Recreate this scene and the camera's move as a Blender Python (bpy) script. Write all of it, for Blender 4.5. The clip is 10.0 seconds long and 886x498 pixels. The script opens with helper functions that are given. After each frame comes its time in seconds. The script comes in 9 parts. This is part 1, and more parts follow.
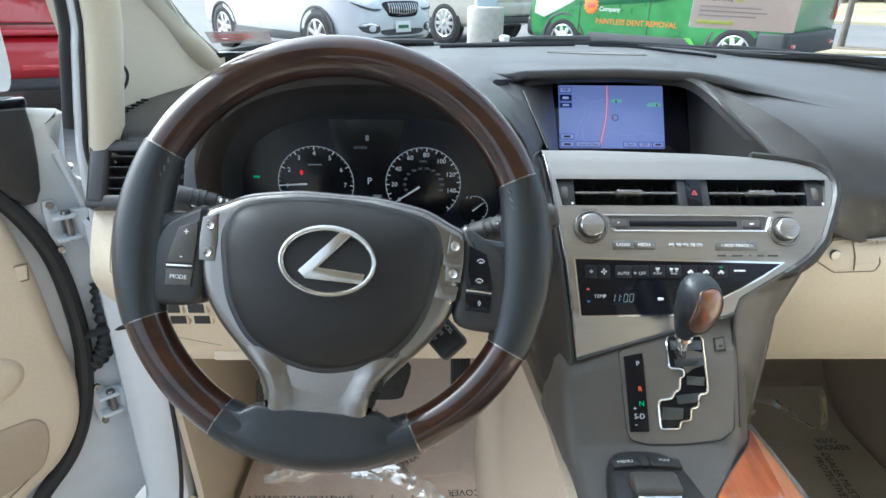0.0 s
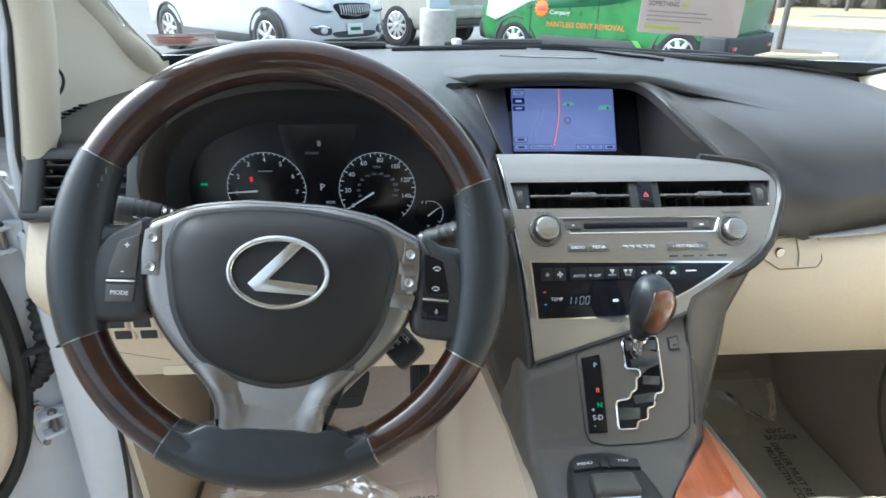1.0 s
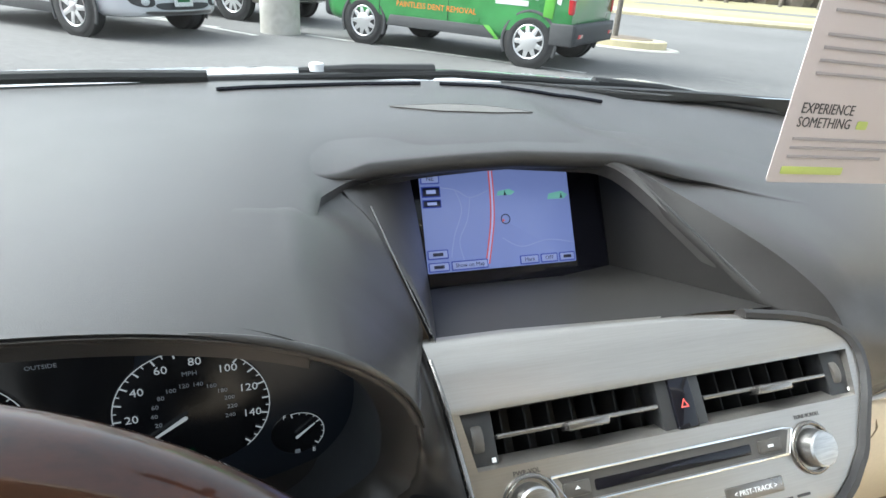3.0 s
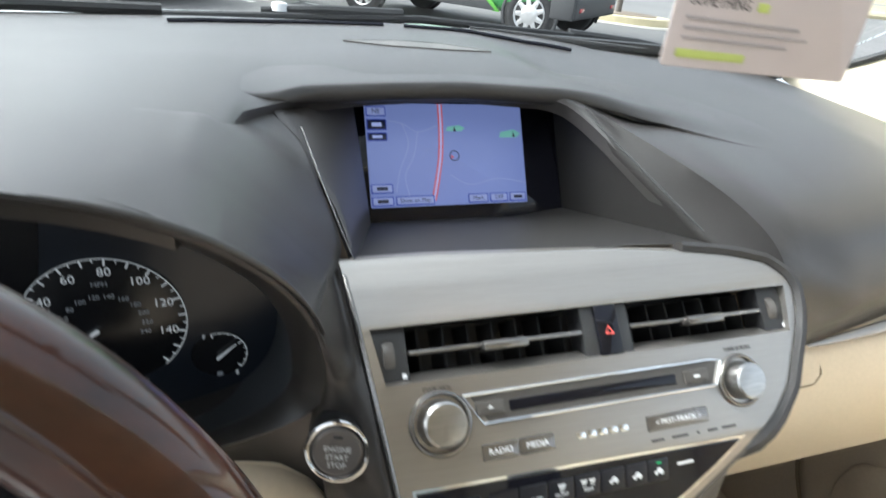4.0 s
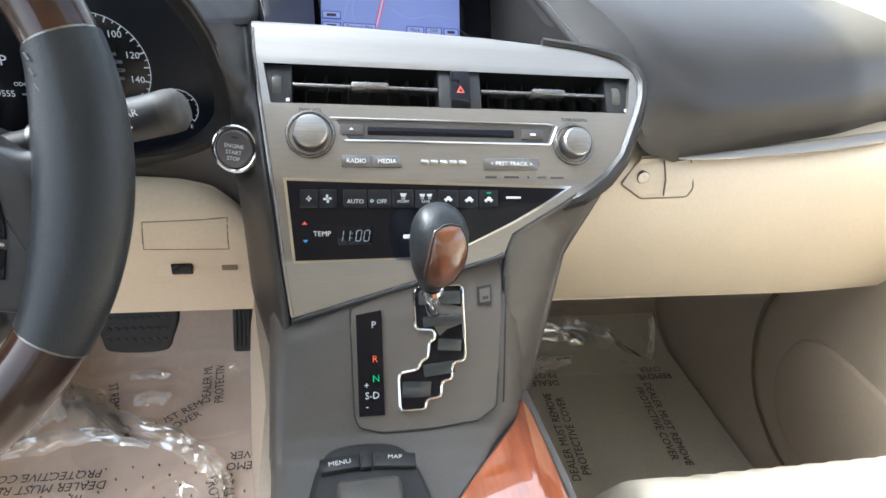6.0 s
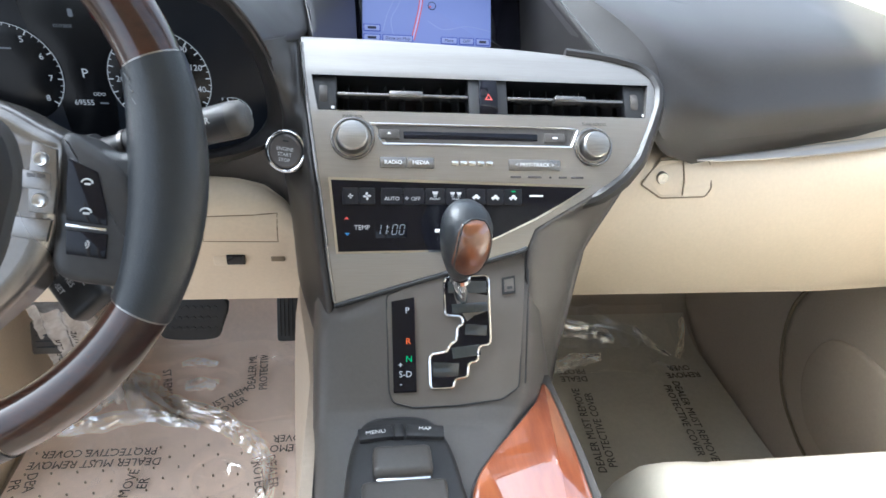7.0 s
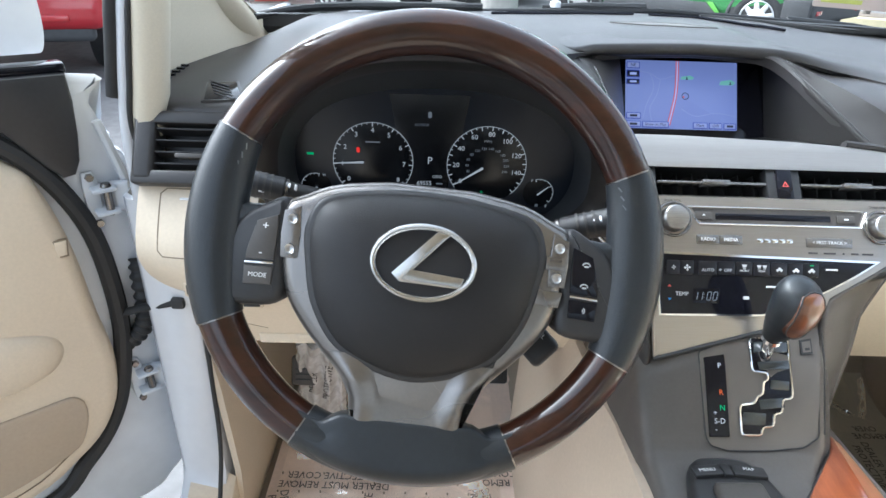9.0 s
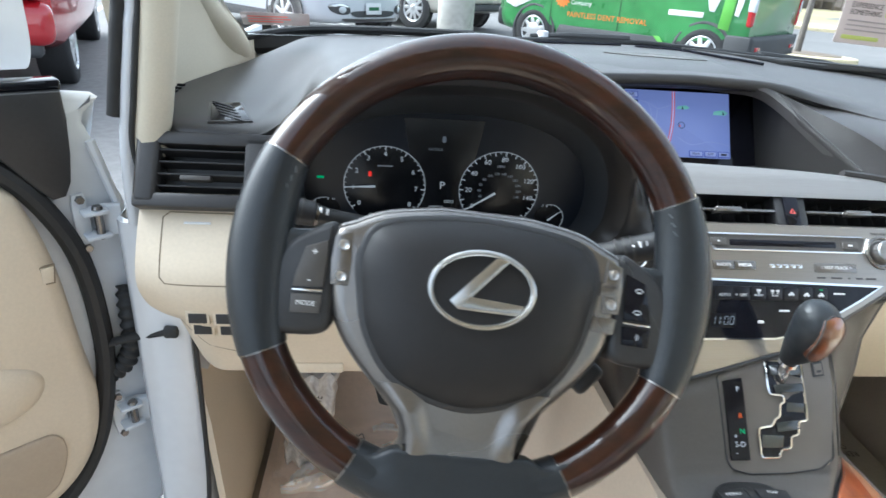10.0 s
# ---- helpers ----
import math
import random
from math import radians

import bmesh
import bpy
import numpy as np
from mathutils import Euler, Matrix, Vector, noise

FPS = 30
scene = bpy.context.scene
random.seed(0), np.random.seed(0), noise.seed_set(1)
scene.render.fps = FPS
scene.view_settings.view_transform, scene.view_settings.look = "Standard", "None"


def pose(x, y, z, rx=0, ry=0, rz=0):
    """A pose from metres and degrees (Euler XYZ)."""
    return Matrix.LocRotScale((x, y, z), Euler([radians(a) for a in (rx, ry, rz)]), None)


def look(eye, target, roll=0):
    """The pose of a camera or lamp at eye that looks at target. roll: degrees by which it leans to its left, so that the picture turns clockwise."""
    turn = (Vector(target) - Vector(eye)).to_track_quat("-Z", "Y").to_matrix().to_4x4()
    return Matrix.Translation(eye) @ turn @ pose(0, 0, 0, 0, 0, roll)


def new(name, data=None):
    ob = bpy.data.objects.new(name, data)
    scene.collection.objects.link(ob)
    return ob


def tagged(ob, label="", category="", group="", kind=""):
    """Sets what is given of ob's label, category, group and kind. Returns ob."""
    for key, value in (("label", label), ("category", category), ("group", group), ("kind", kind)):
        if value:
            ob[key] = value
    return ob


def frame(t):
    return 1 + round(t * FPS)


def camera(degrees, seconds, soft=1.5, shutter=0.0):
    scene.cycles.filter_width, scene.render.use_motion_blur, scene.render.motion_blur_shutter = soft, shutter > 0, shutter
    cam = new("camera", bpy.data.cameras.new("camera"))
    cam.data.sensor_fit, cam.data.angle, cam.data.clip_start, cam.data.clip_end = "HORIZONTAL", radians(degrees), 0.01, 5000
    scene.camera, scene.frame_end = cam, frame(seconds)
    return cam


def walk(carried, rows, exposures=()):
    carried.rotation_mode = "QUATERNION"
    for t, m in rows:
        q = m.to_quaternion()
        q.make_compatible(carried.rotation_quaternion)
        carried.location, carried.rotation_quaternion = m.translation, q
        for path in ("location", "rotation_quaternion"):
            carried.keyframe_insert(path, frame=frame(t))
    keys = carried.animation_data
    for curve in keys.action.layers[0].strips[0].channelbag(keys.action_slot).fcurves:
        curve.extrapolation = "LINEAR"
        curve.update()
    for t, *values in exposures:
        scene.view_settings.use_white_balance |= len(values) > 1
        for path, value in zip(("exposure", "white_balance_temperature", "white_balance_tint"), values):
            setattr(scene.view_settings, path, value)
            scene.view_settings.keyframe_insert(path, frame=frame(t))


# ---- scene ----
cam = camera(71.9, 10.0, shutter=0.25)
PATH = [
    (0, (-0.3078, 0.3331, 1.2478), (-0.2607, 2.2522, 0.4091), 0.7),
    (0.5, (-0.311, 0.3372, 1.2467), (-0.223, 2.2574, 0.4165), 0.7),
    (1, (-0.3057, 0.3425, 1.2488), (-0.1131, 2.2554, 0.4186), 1.2),
    (1.5, (-0.2806, 0.4032, 1.2457), (0.0607, 2.2941, 0.4144), 1.9),
    (1.8, (-0.2607, 0.5037, 1.252), (0.1424, 2.381, 0.4154), 1.7),
    (2, (-0.2492, 0.5822, 1.2614), (0.1958, 2.4522, 0.4311), 2.1),
    (2.5, (-0.2733, 0.7173, 1.2834), (0.3183, 2.538, 0.4343), 3.2),
    (2.7, (-0.2806, 0.7414, 1.2865), (0.3581, 2.5401, 0.4259), 3.4),
    (3.8, (-0.2579, 0.7539, 1.2702), (0.3989, 2.4147, 0.3701), 5.6),
    (4, (-0.231, 0.7256, 1.2498), (0.4048, 2.3907, 0.3426), 5.9),
    (4.2, (-0.2008, 0.6856, 1.2253), (0.4016, 2.3583, 0.3091), 5.6),
    (4.5, (-0.1612, 0.6398, 1.1975), (0.4083, 2.4019, 0.2217), 5.4),
    (5, (-0.1246, 0.5781, 1.1776), (0.3759, 2.3402, 0.162), 5.6),
    (5.5, (-0.1173, 0.5341, 1.1724), (0.334, 2.2826, 0.1128), 5.9),
    (5.7, (-0.1183, 0.5226, 1.1724), (0.3204, 2.2711, 0.1055), 6.0),
    (6.8, (-0.1194, 0.466, 1.186), (0.2146, 2.2365, 0.1181), 5.2),
    (7, (-0.1215, 0.4587, 1.1923), (0.1759, 2.2334, 0.1212), 4.6),
    (7.5, (-0.2031, 0.4419, 1.1996), (0.0031, 2.2606, 0.1819), 3.5),
    (7.8, (-0.2869, 0.4514, 1.2153), (-0.1152, 2.2857, 0.2186), 3.0),
    (8, (-0.3288, 0.4503, 1.2258), (-0.1748, 2.2899, 0.2385), 3.1),
    (8.5, (-0.379, 0.4137, 1.2467), (-0.2953, 2.2669, 0.2741), 2.4),
    (9, (-0.3811, 0.3854, 1.2551), (-0.3434, 2.248, 0.2992), 2.0),
    (9.5, (-0.3884, 0.3802, 1.2582), (-0.311, 2.2574, 0.3348), 2.8),
    (9.8, (-0.402, 0.3812, 1.2551), (-0.2764, 2.2721, 0.3641), 3.3),
    (10, (-0.4555, 0.398, 1.2488), (-0.2535, 2.292, 0.3735), 4.1),
]
walk(cam, [(t, look(eye, target, roll)) for t, eye, target, roll in PATH], [(0, 0.84, 5480, 1), (1.5, 0.78, 5420, 1), (2.0, 0.85, 5700, 2), (2.5, 0.85, 5880, 2), (3.8, 0.80, 5950, 3), (4.5, 0.88, 5950, 4), (5.5, 1.04, 5800, 5), (7.5, 1.12, 5450, 6), (8, 1.02, 5550, 6), (9.5, 0.94, 5500, 4), (10, 0.86, 5500, 3)])

# ---- world and light ----
world = bpy.data.worlds.new("world")
scene.world = world
world.use_nodes = True
wn = world.node_tree
sky = wn.nodes.new("ShaderNodeTexSky")
sky.sky_type, sky.sun_disc = "NISHITA", False
sky.sun_elevation, sky.sun_rotation = radians(44), radians(-64)
sky.air_density, sky.dust_density, sky.ozone_density = 1.0, 6.0, 1.0
haze = wn.nodes.new("ShaderNodeHueSaturation")
haze.inputs["Saturation"].default_value = 0.30
wn.links.new(sky.outputs[0], haze.inputs["Color"])
wn.links.new(haze.outputs[0], wn.nodes["Background"].inputs[0])
wn.nodes["Background"].inputs[1].default_value = 0.30
sun_data = bpy.data.lights.new("sun", "SUN")
sun_data.energy, sun_data.angle, sun_data.color = 0.44, radians(24), (1.0, 0.985, 0.96)
sun = new("sun", sun_data)
sun.matrix_world = look((-7.53, 4.27, 8.5), (0, 0.6, 0.4))

# ---- building helpers ----
ORIGIN = {}


def thing(name, at, label, category, group="", kind=""):
    ob = new(name)
    ob.empty_display_size = 0.05
    ob.location = at
    ORIGIN[ob.name] = Vector(at)
    return tagged(ob, label, category, group, kind)


def link_mesh(name, vf, material, parent=None, angle=35, label=""):
    verts, faces = vf
    me = bpy.data.meshes.new(name)
    o = ORIGIN.get(parent.name, Vector()) if parent else Vector()
    me.from_pydata([(v[0] - o[0], v[1] - o[1], v[2] - o[2]) for v in verts], [], faces)
    bm = bmesh.new()
    bm.from_mesh(me)
    bmesh.ops.recalc_face_normals(bm, faces=bm.faces)
    bm.to_mesh(me)
    bm.free()
    me.polygons.foreach_set("use_smooth", [True] * len(me.polygons))
    me.set_sharp_from_angle(angle=radians(angle))
    me.materials.append(material)
    ob = new(name, me)
    if parent:
        ob.parent = parent
        ORIGIN[ob.name] = o
    if label:
        ob["label"] = label
    return ob


def part(name, vf, material, parent, label="", angle=35):
    return link_mesh(name, vf, material, parent, angle, label)


def solid(name, vf, material, label, category, kind="", group="", angle=35):
    return tagged(link_mesh(name, vf, material, None, angle), label, category, group, kind)


def join(*vfs):
    V, F = [], []
    for v, f in vfs:
        n = len(V)
        V += [tuple(p) for p in v]
        F += [tuple(i + n for i in q) for q in f]
    return V, F


def xf(vf, m):
    return [tuple(m @ Vector(v)) for v in vf[0]], vf[1]


def loft(rings, closed=True, cap=True):
    n, V, F = len(rings[0]), [tuple(p) for r in rings for p in r], []
    for i in range(len(rings) - 1):
        for j in range(n if closed else n - 1):
            k = (j + 1) % n
            F.append((i * n + j, i * n + k, (i + 1) * n + k, (i + 1) * n + j))
    if cap and closed:
        F.append(tuple(range(n)))
        F.append(tuple(range((len(rings) - 1) * n, len(rings) * n)))
    return V, F


def sheet(rings, thick):
    """An open grid of rings given a thickness along the vector thick."""
    t = Vector(thick)
    n = len(rings[0])
    both = [list(r) + [tuple(Vector(p) + t) for p in reversed(r)] for r in rings]
    return loft(both)


def rbox(size, r=0.002, seg=2, at=(0, 0, 0)):
    bm = bmesh.new()
    bmesh.ops.create_cube(bm, size=1)
    bmesh.ops.scale(bm, vec=size, verts=bm.verts)
    if r > 0:
        bmesh.ops.bevel(bm, geom=bm.edges[:], offset=min(r, min(size) * 0.49), segments=seg, affect="EDGES", profile=0.5)
    V = [tuple(v.co + Vector(at)) for v in bm.verts]
    bm.verts.index_update()
    F = [tuple(v.index for v in f.verts) for f in bm.faces]
    bm.free()
    return V, F


def lathe(profile, n=32, closed=False):
    """Turns (radius, height) pairs about z."""
    rings = [[(r * math.cos(2 * math.pi * j / n), r * math.sin(2 * math.pi * j / n), h) for j in range(n)] for r, h in profile]
    return loft(rings, True, True)


def offset2(outline, d):
    """Moves a counter-clockwise outline inward by d."""
    n, out = len(outline), []
    for i in range(n):
        a, b, c = Vector(outline[i - 1]), Vector(outline[i]), Vector(outline[(i + 1) % n])
        e, f = (b - a).normalized(), (c - b).normalized()
        na, nb = Vector((-e.y, e.x)), Vector((-f.y, f.x))
        m = (na + nb)
        m = m / max(0.5, m.length_squared / 2) if m.length > 1e-6 else na
        out.append(tuple(b + m * d))
    return out


def plate(outline, h, bevel=0.001, base=0.0):
    """An outline in the xy plane raised from base to base + h with a bevelled top."""
    if sum(outline[i - 1][0] * outline[i][1] - outline[i][0] * outline[i - 1][1] for i in range(len(outline))) < 0:
        outline = outline[::-1]
    b = min(bevel, h * 0.9)
    rings = [[(x, y, base) for x, y in outline], [(x, y, base + h - b) for x, y in outline],
             [(x, y, base + h - b * 0.3) for x, y in offset2(outline, b * 0.3)], [(x, y, base + h) for x, y in offset2(outline, b)]]
    return loft(rings)


def rrect(w, h, r=0.002, seg=4, cx=0.0, cy=0.0):
    r = min(r, w * 0.49, h * 0.49)
    out = []
    for k, (sx, sy) in enumerate(((1, 1), (-1, 1), (-1, -1), (1, -1))):
        for i in range(seg + 1):
            a = math.pi / 2 * (k + i / seg)
            out.append((cx + sx * (w / 2 - r) + r * math.cos(a), cy + sy * (h / 2 - r) + r * math.sin(a)))
    return out


def smooth(points, n=8, closed=False):
    """A Catmull-Rom curve through points of any dimension."""
    P, m, out = [Vector(p) for p in points], len(points), []
    last = m if closed else m - 1
    for i in range(last):
        if closed:
            a, b, c, d = P[i - 1], P[i], P[(i + 1) % m], P[(i + 2) % m]
        else:
            a, b, c, d = P[max(i - 1, 0)], P[i], P[i + 1], P[min(i + 2, m - 1)]
        for k in range(n):
            t = k / n
            out.append(tuple(0.5 * ((2 * b) + (c - a) * t + (2 * a - 5 * b + 4 * c - d) * t * t + (3 * b - a - 3 * c + d) * t ** 3)))
    if not closed:
        out.append(tuple(P[-1]))
    return out


def tube(path, radius, n=12, closed=False, flat=1.0):
    """A round or flattened tube along a path; radius is one number or one for each point."""
    P = [Vector(p) for p in path]
    m, rings, side = len(P), [], None
    for i in range(m):
        t = (P[(i + 1) % m] - P[i - 1]) if closed else (P[min(i + 1, m - 1)] - P[max(i - 1, 0)])
        t.normalize()
        if side is None:
            side = t.orthogonal().normalized()
        side = (side - t * side.dot(t)).normalized()
        up = t.cross(side)
        r = radius[i] if isinstance(radius, (list, tuple)) else radius
        rings.append([tuple(P[i] + side * (r * math.cos(2 * math.pi * j / n)) + up * (r * flat * math.sin(2 * math.pi * j / n))) for j in range(n)])
    if closed:
        return loft(rings + [rings[0]], True, False)
    return loft(rings)


def lerp(x, xs, ys):
    return float(np.interp(x, xs, ys))


def axes(origin, x, y):
    """A frame from an origin and the ways of its x and y."""
    x = Vector(x).normalized()
    z = x.cross(Vector(y)).normalized()
    y = z.cross(x)
    m = Matrix((x, y, z)).transposed().to_4x4()
    m.translation = origin
    return m


def letters(name, words, size, m, material, parent, align="CENTER", depth=0.0001, wide=1.0):
    cu = bpy.data.curves.new(name, "FONT")
    cu.body, cu.size, cu.align_x, cu.align_y, cu.extrude = words, size, align, "CENTER", depth
    cu.resolution_u = 2
    tmp = bpy.data.objects.new("tmp_text", cu)
    me = bpy.data.meshes.new_from_object(tmp)
    bpy.data.objects.remove(tmp)
    V = [tuple(m @ Vector((v.co.x * wide, v.co.y, v.co.z))) for v in me.vertices]
    F = [tuple(p.vertices) for p in me.polygons]
    bpy.data.meshes.remove(me)
    return link_mesh(name, (V, F), material, parent)


def bars(m, spans, h, depth=0.0003):
    """Plain bars, for writing that cannot be read: (x, y, width) each."""
    return join(*[xf(plate(rrect(w, h, h * 0.2, 2, x, y), depth, depth * 0.3), m) for x, y, w in spans])

# ---- materials ----
def surface(name, colour, rough=0.5, metal=0.0, vary=0.1, grain=60.0, bump=0.0, bump_scale=800.0, coat=0.0, spec=0.5,
            second=None, blotch=4.0, rough_vary=0.08, sheen=0.0, island=0.0):
    """A painted, moulded or woven surface: colour that varies at two scales, uneven gloss, and fine relief."""
    m = bpy.data.materials.new(name)
    m.use_nodes = True
    n, k = m.node_tree.nodes, m.node_tree.links
    p = n["Principled BSDF"]
    p.inputs["Metallic"].default_value = metal
    p.inputs["Specular IOR Level"].default_value = spec
    p.inputs["Coat Weight"].default_value = coat
    p.inputs["Coat Roughness"].default_value = 0.05
    p.inputs["Sheen Weight"].default_value = sheen
    tc = n.new("ShaderNodeTexCoord")
    fine, broad = n.new("ShaderNodeTexNoise"), n.new("ShaderNodeTexNoise")
    fine.inputs["Scale"].default_value, broad.inputs["Scale"].default_value = grain, blotch
    fine.inputs["Detail"].default_value, broad.inputs["Detail"].default_value = 6, 3
    for t in (fine, broad):
        k.new(tc.outputs["Object"], t.inputs["Vector"])
    both = n.new("ShaderNodeMath")
    both.operation = "MULTIPLY_ADD"
    both.inputs[1].default_value = 0.5
    k.new(fine.outputs["Fac"], both.inputs[0])
    half = n.new("ShaderNodeMath")
    half.operation = "MULTIPLY"
    half.inputs[1].default_value = 0.5
    k.new(broad.outputs["Fac"], half.inputs[0])
    k.new(half.outputs[0], both.inputs[2])
    ramp = n.new("ShaderNodeValToRGB")
    a = [max(0.0, c * (1 - vary)) for c in colour]
    b = list(second) if second else [min(1.0, c * (1 + vary)) for c in colour]
    ramp.color_ramp.elements[0].position, ramp.color_ramp.elements[1].position = 0.32, 0.68
    ramp.color_ramp.elements[0].color, ramp.color_ramp.elements[1].color = (*a, 1), (*b, 1)
    k.new(both.outputs[0], ramp.inputs["Fac"])
    k.new(ramp.outputs["Color"], p.inputs["Base Color"])
    rr = n.new("ShaderNodeMapRange")
    rr.inputs["To Min"].default_value, rr.inputs["To Max"].default_value = max(0.02, rough - rough_vary), min(1, rough + rough_vary)
    k.new(broad.outputs["Fac"], rr.inputs["Value"])
    k.new(rr.outputs[0], p.inputs["Roughness"])
    if bump:
        tex, bm = n.new("ShaderNodeTexNoise"), n.new("ShaderNodeBump")
        tex.inputs["Scale"].default_value, tex.inputs["Detail"].default_value = bump_scale, 3
        bm.inputs["Strength"].default_value, bm.inputs["Distance"].default_value = bump, 0.0006
        k.new(tc.outputs["Object"], tex.inputs["Vector"])
        k.new(tex.outputs["Fac"], bm.inputs["Height"])
        k.new(bm.outputs["Normal"], p.inputs["Normal"])
    return m


def streaked(name, dark, light, rough, along, coat=0.0, metal=0.0, scale=30.0, stretch=12.0, contrast=(0.35, 0.7), bump=0.0, coat_ior=1.95):
    """Grain drawn out along one axis: wood or brushed metal."""
    m = bpy.data.materials.new(name)
    m.use_nodes = True
    n, k = m.node_tree.nodes, m.node_tree.links
    p = n["Principled BSDF"]
    p.inputs["Roughness"].default_value, p.inputs["Metallic"].default_value = rough, metal
    p.inputs["Coat Weight"].default_value, p.inputs["Coat Roughness"].default_value = coat, 0.02
    p.inputs["Specular IOR Level"].default_value = 0.15 if coat else 0.5
    p.inputs["Coat IOR"].default_value = coat_ior
    tc, mp, tx, warp = n.new("ShaderNodeTexCoord"), n.new("ShaderNodeMapping"), n.new("ShaderNodeTexNoise"), n.new("ShaderNodeTexNoise")
    mp.inputs["Scale"].default_value = [1 / stretch if a == along else 1.0 for a in "xyz"]
    warp.inputs["Scale"].default_value, warp.inputs["Detail"].default_value = 9.0, 2
    mix = n.new("ShaderNodeVectorMath")
    mix.operation = "MULTIPLY_ADD"
    mix.inputs[1].default_value = (0.03, 0.03, 0.03) if not metal else (0, 0, 0)
    k.new(tc.outputs["Object"], warp.inputs["Vector"])
    k.new(warp.outputs["Color"], mix.inputs[0])
    k.new(tc.outputs["Object"], mix.inputs[2])
    k.new(mix.outputs[0], mp.inputs["Vector"])
    k.new(mp.outputs[0], tx.inputs["Vector"])
    tx.inputs["Scale"].default_value, tx.inputs["Detail"].default_value, tx.inputs["Roughness"].default_value = scale, 8, 0.65
    ramp = n.new("ShaderNodeValToRGB")
    ramp.color_ramp.elements[0].position, ramp.color_ramp.elements[1].position = contrast
    ramp.color_ramp.elements[0].color, ramp.color_ramp.elements[1].color = (*dark, 1), (*light, 1)
    k.new(tx.outputs["Fac"], ramp.inputs["Fac"])
    k.new(ramp.outputs["Color"], p.inputs["Base Color"])
    if bump:
        bm = n.new("ShaderNodeBump")
        bm.inputs["Strength"].default_value, bm.inputs["Distance"].default_value = bump, 0.0005
        k.new(tx.outputs["Fac"], bm.inputs["Height"])
        k.new(bm.outputs["Normal"], p.inputs["Normal"])
    return m


def glowing(name, colour, strength):
    m = bpy.data.materials.new(name)
    m.use_nodes = True
    p = m.node_tree.nodes["Principled BSDF"]
    p.inputs["Base Color"].default_value = (*[c * 0.3 for c in colour], 1)
    p.inputs["Emission Color"].default_value, p.inputs["Emission Strength"].default_value = (*colour, 1), strength
    p.inputs["Roughness"].default_value = 0.3
    return m


def clear(name, colour=(1, 1, 1), rough=0.0, ior=1.45, bump=0.0, alpha=1.0):
    m = bpy.data.materials.new(name)
    m.use_nodes = True
    n, k = m.node_tree.nodes, m.node_tree.links
    p = n["Principled BSDF"]
    p.inputs["Base Color"].default_value, p.inputs["Roughness"].default_value = (*colour, 1), rough
    p.inputs["Transmission Weight"].default_value, p.inputs["IOR"].default_value = 1.0, ior
    p.inputs["Alpha"].default_value = alpha
    if bump:
        tc, tx, bm = n.new("ShaderNodeTexCoord"), n.new("ShaderNodeTexNoise"), n.new("ShaderNodeBump")
        tx.inputs["Scale"].default_value, tx.inputs["Detail"].default_value = 25, 4
        bm.inputs["Strength"].default_value, bm.inputs["Distance"].default_value = bump, 0.01
        k.new(tc.outputs["Object"], tx.inputs["Vector"])
        k.new(tx.outputs["Fac"], bm.inputs["Height"])
        k.new(bm.outputs["Normal"], p.inputs["Normal"])
    return m


DASH = surface("charcoal_soft_plastic", (0.029, 0.0265, 0.0250), 0.36, vary=0.12, grain=300, bump=0.2, bump_scale=1600, spec=0.5)
CONSOLE = surface("charcoal_console_plastic", (0.066, 0.060, 0.054), 0.42, vary=0.1, grain=300, bump=0.15, bump_scale=1500)
CONSOLE_BODY = surface("brown_grey_console_plastic", (0.082, 0.074, 0.067), 0.40, vary=0.08, grain=300, bump=0.15, bump_scale=1500)
DARK = surface("black_plastic", (0.022, 0.022, 0.023), 0.45, vary=0.15, grain=200, bump=0.1)
PIANO = surface("gloss_black", (0.006, 0.006, 0.009), 0.08, vary=0.05, rough_vary=0.03, spec=0.28)
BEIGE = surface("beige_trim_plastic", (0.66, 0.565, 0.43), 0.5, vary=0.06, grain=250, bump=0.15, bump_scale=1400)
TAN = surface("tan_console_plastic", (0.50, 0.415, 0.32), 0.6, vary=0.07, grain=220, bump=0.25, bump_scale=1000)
BEIGE_DARK = surface("beige_shadow_gap", (0.22, 0.17, 0.11), 0.7)
HEADLINER = surface("cream_headliner_cloth", (0.574, 0.522, 0.409), 0.8, vary=0.06, grain=400, bump=0.3, bump_scale=1800)
SEAT = surface("cream_leather", (0.68, 0.62, 0.50), 0.45, vary=0.05, grain=150, bump=0.4, bump_scale=700)
SILVER = streaked("satin_silver_paint", (0.31, 0.29, 0.265), (0.365, 0.343, 0.315), 0.28, "x", metal=0.85, scale=900, stretch=30, contrast=(0.2, 0.8))
SPOKE = surface("satin_metal_spoke", (0.235, 0.222, 0.210), 0.27, metal=0.9, vary=0.06, grain=400)
CHROME = surface("chrome", (0.80, 0.80, 0.80), 0.08, metal=1.0, vary=0.03, rough_vary=0.03)
KNOB = streaked("brushed_aluminium", (0.36, 0.355, 0.345), (0.52, 0.51, 0.50), 0.28, "x", metal=1.0, scale=700, stretch=20)
LEATHER = surface("black_leather", (0.017, 0.0195, 0.022), 0.34, vary=0.12, grain=200, bump=0.3, bump_scale=900, spec=0.42)
PAD = surface("black_moulded_pad", (0.014, 0.0135, 0.0140), 0.45, spec=0.34, vary=0.1, grain=250, bump=0.3, bump_scale=1300)
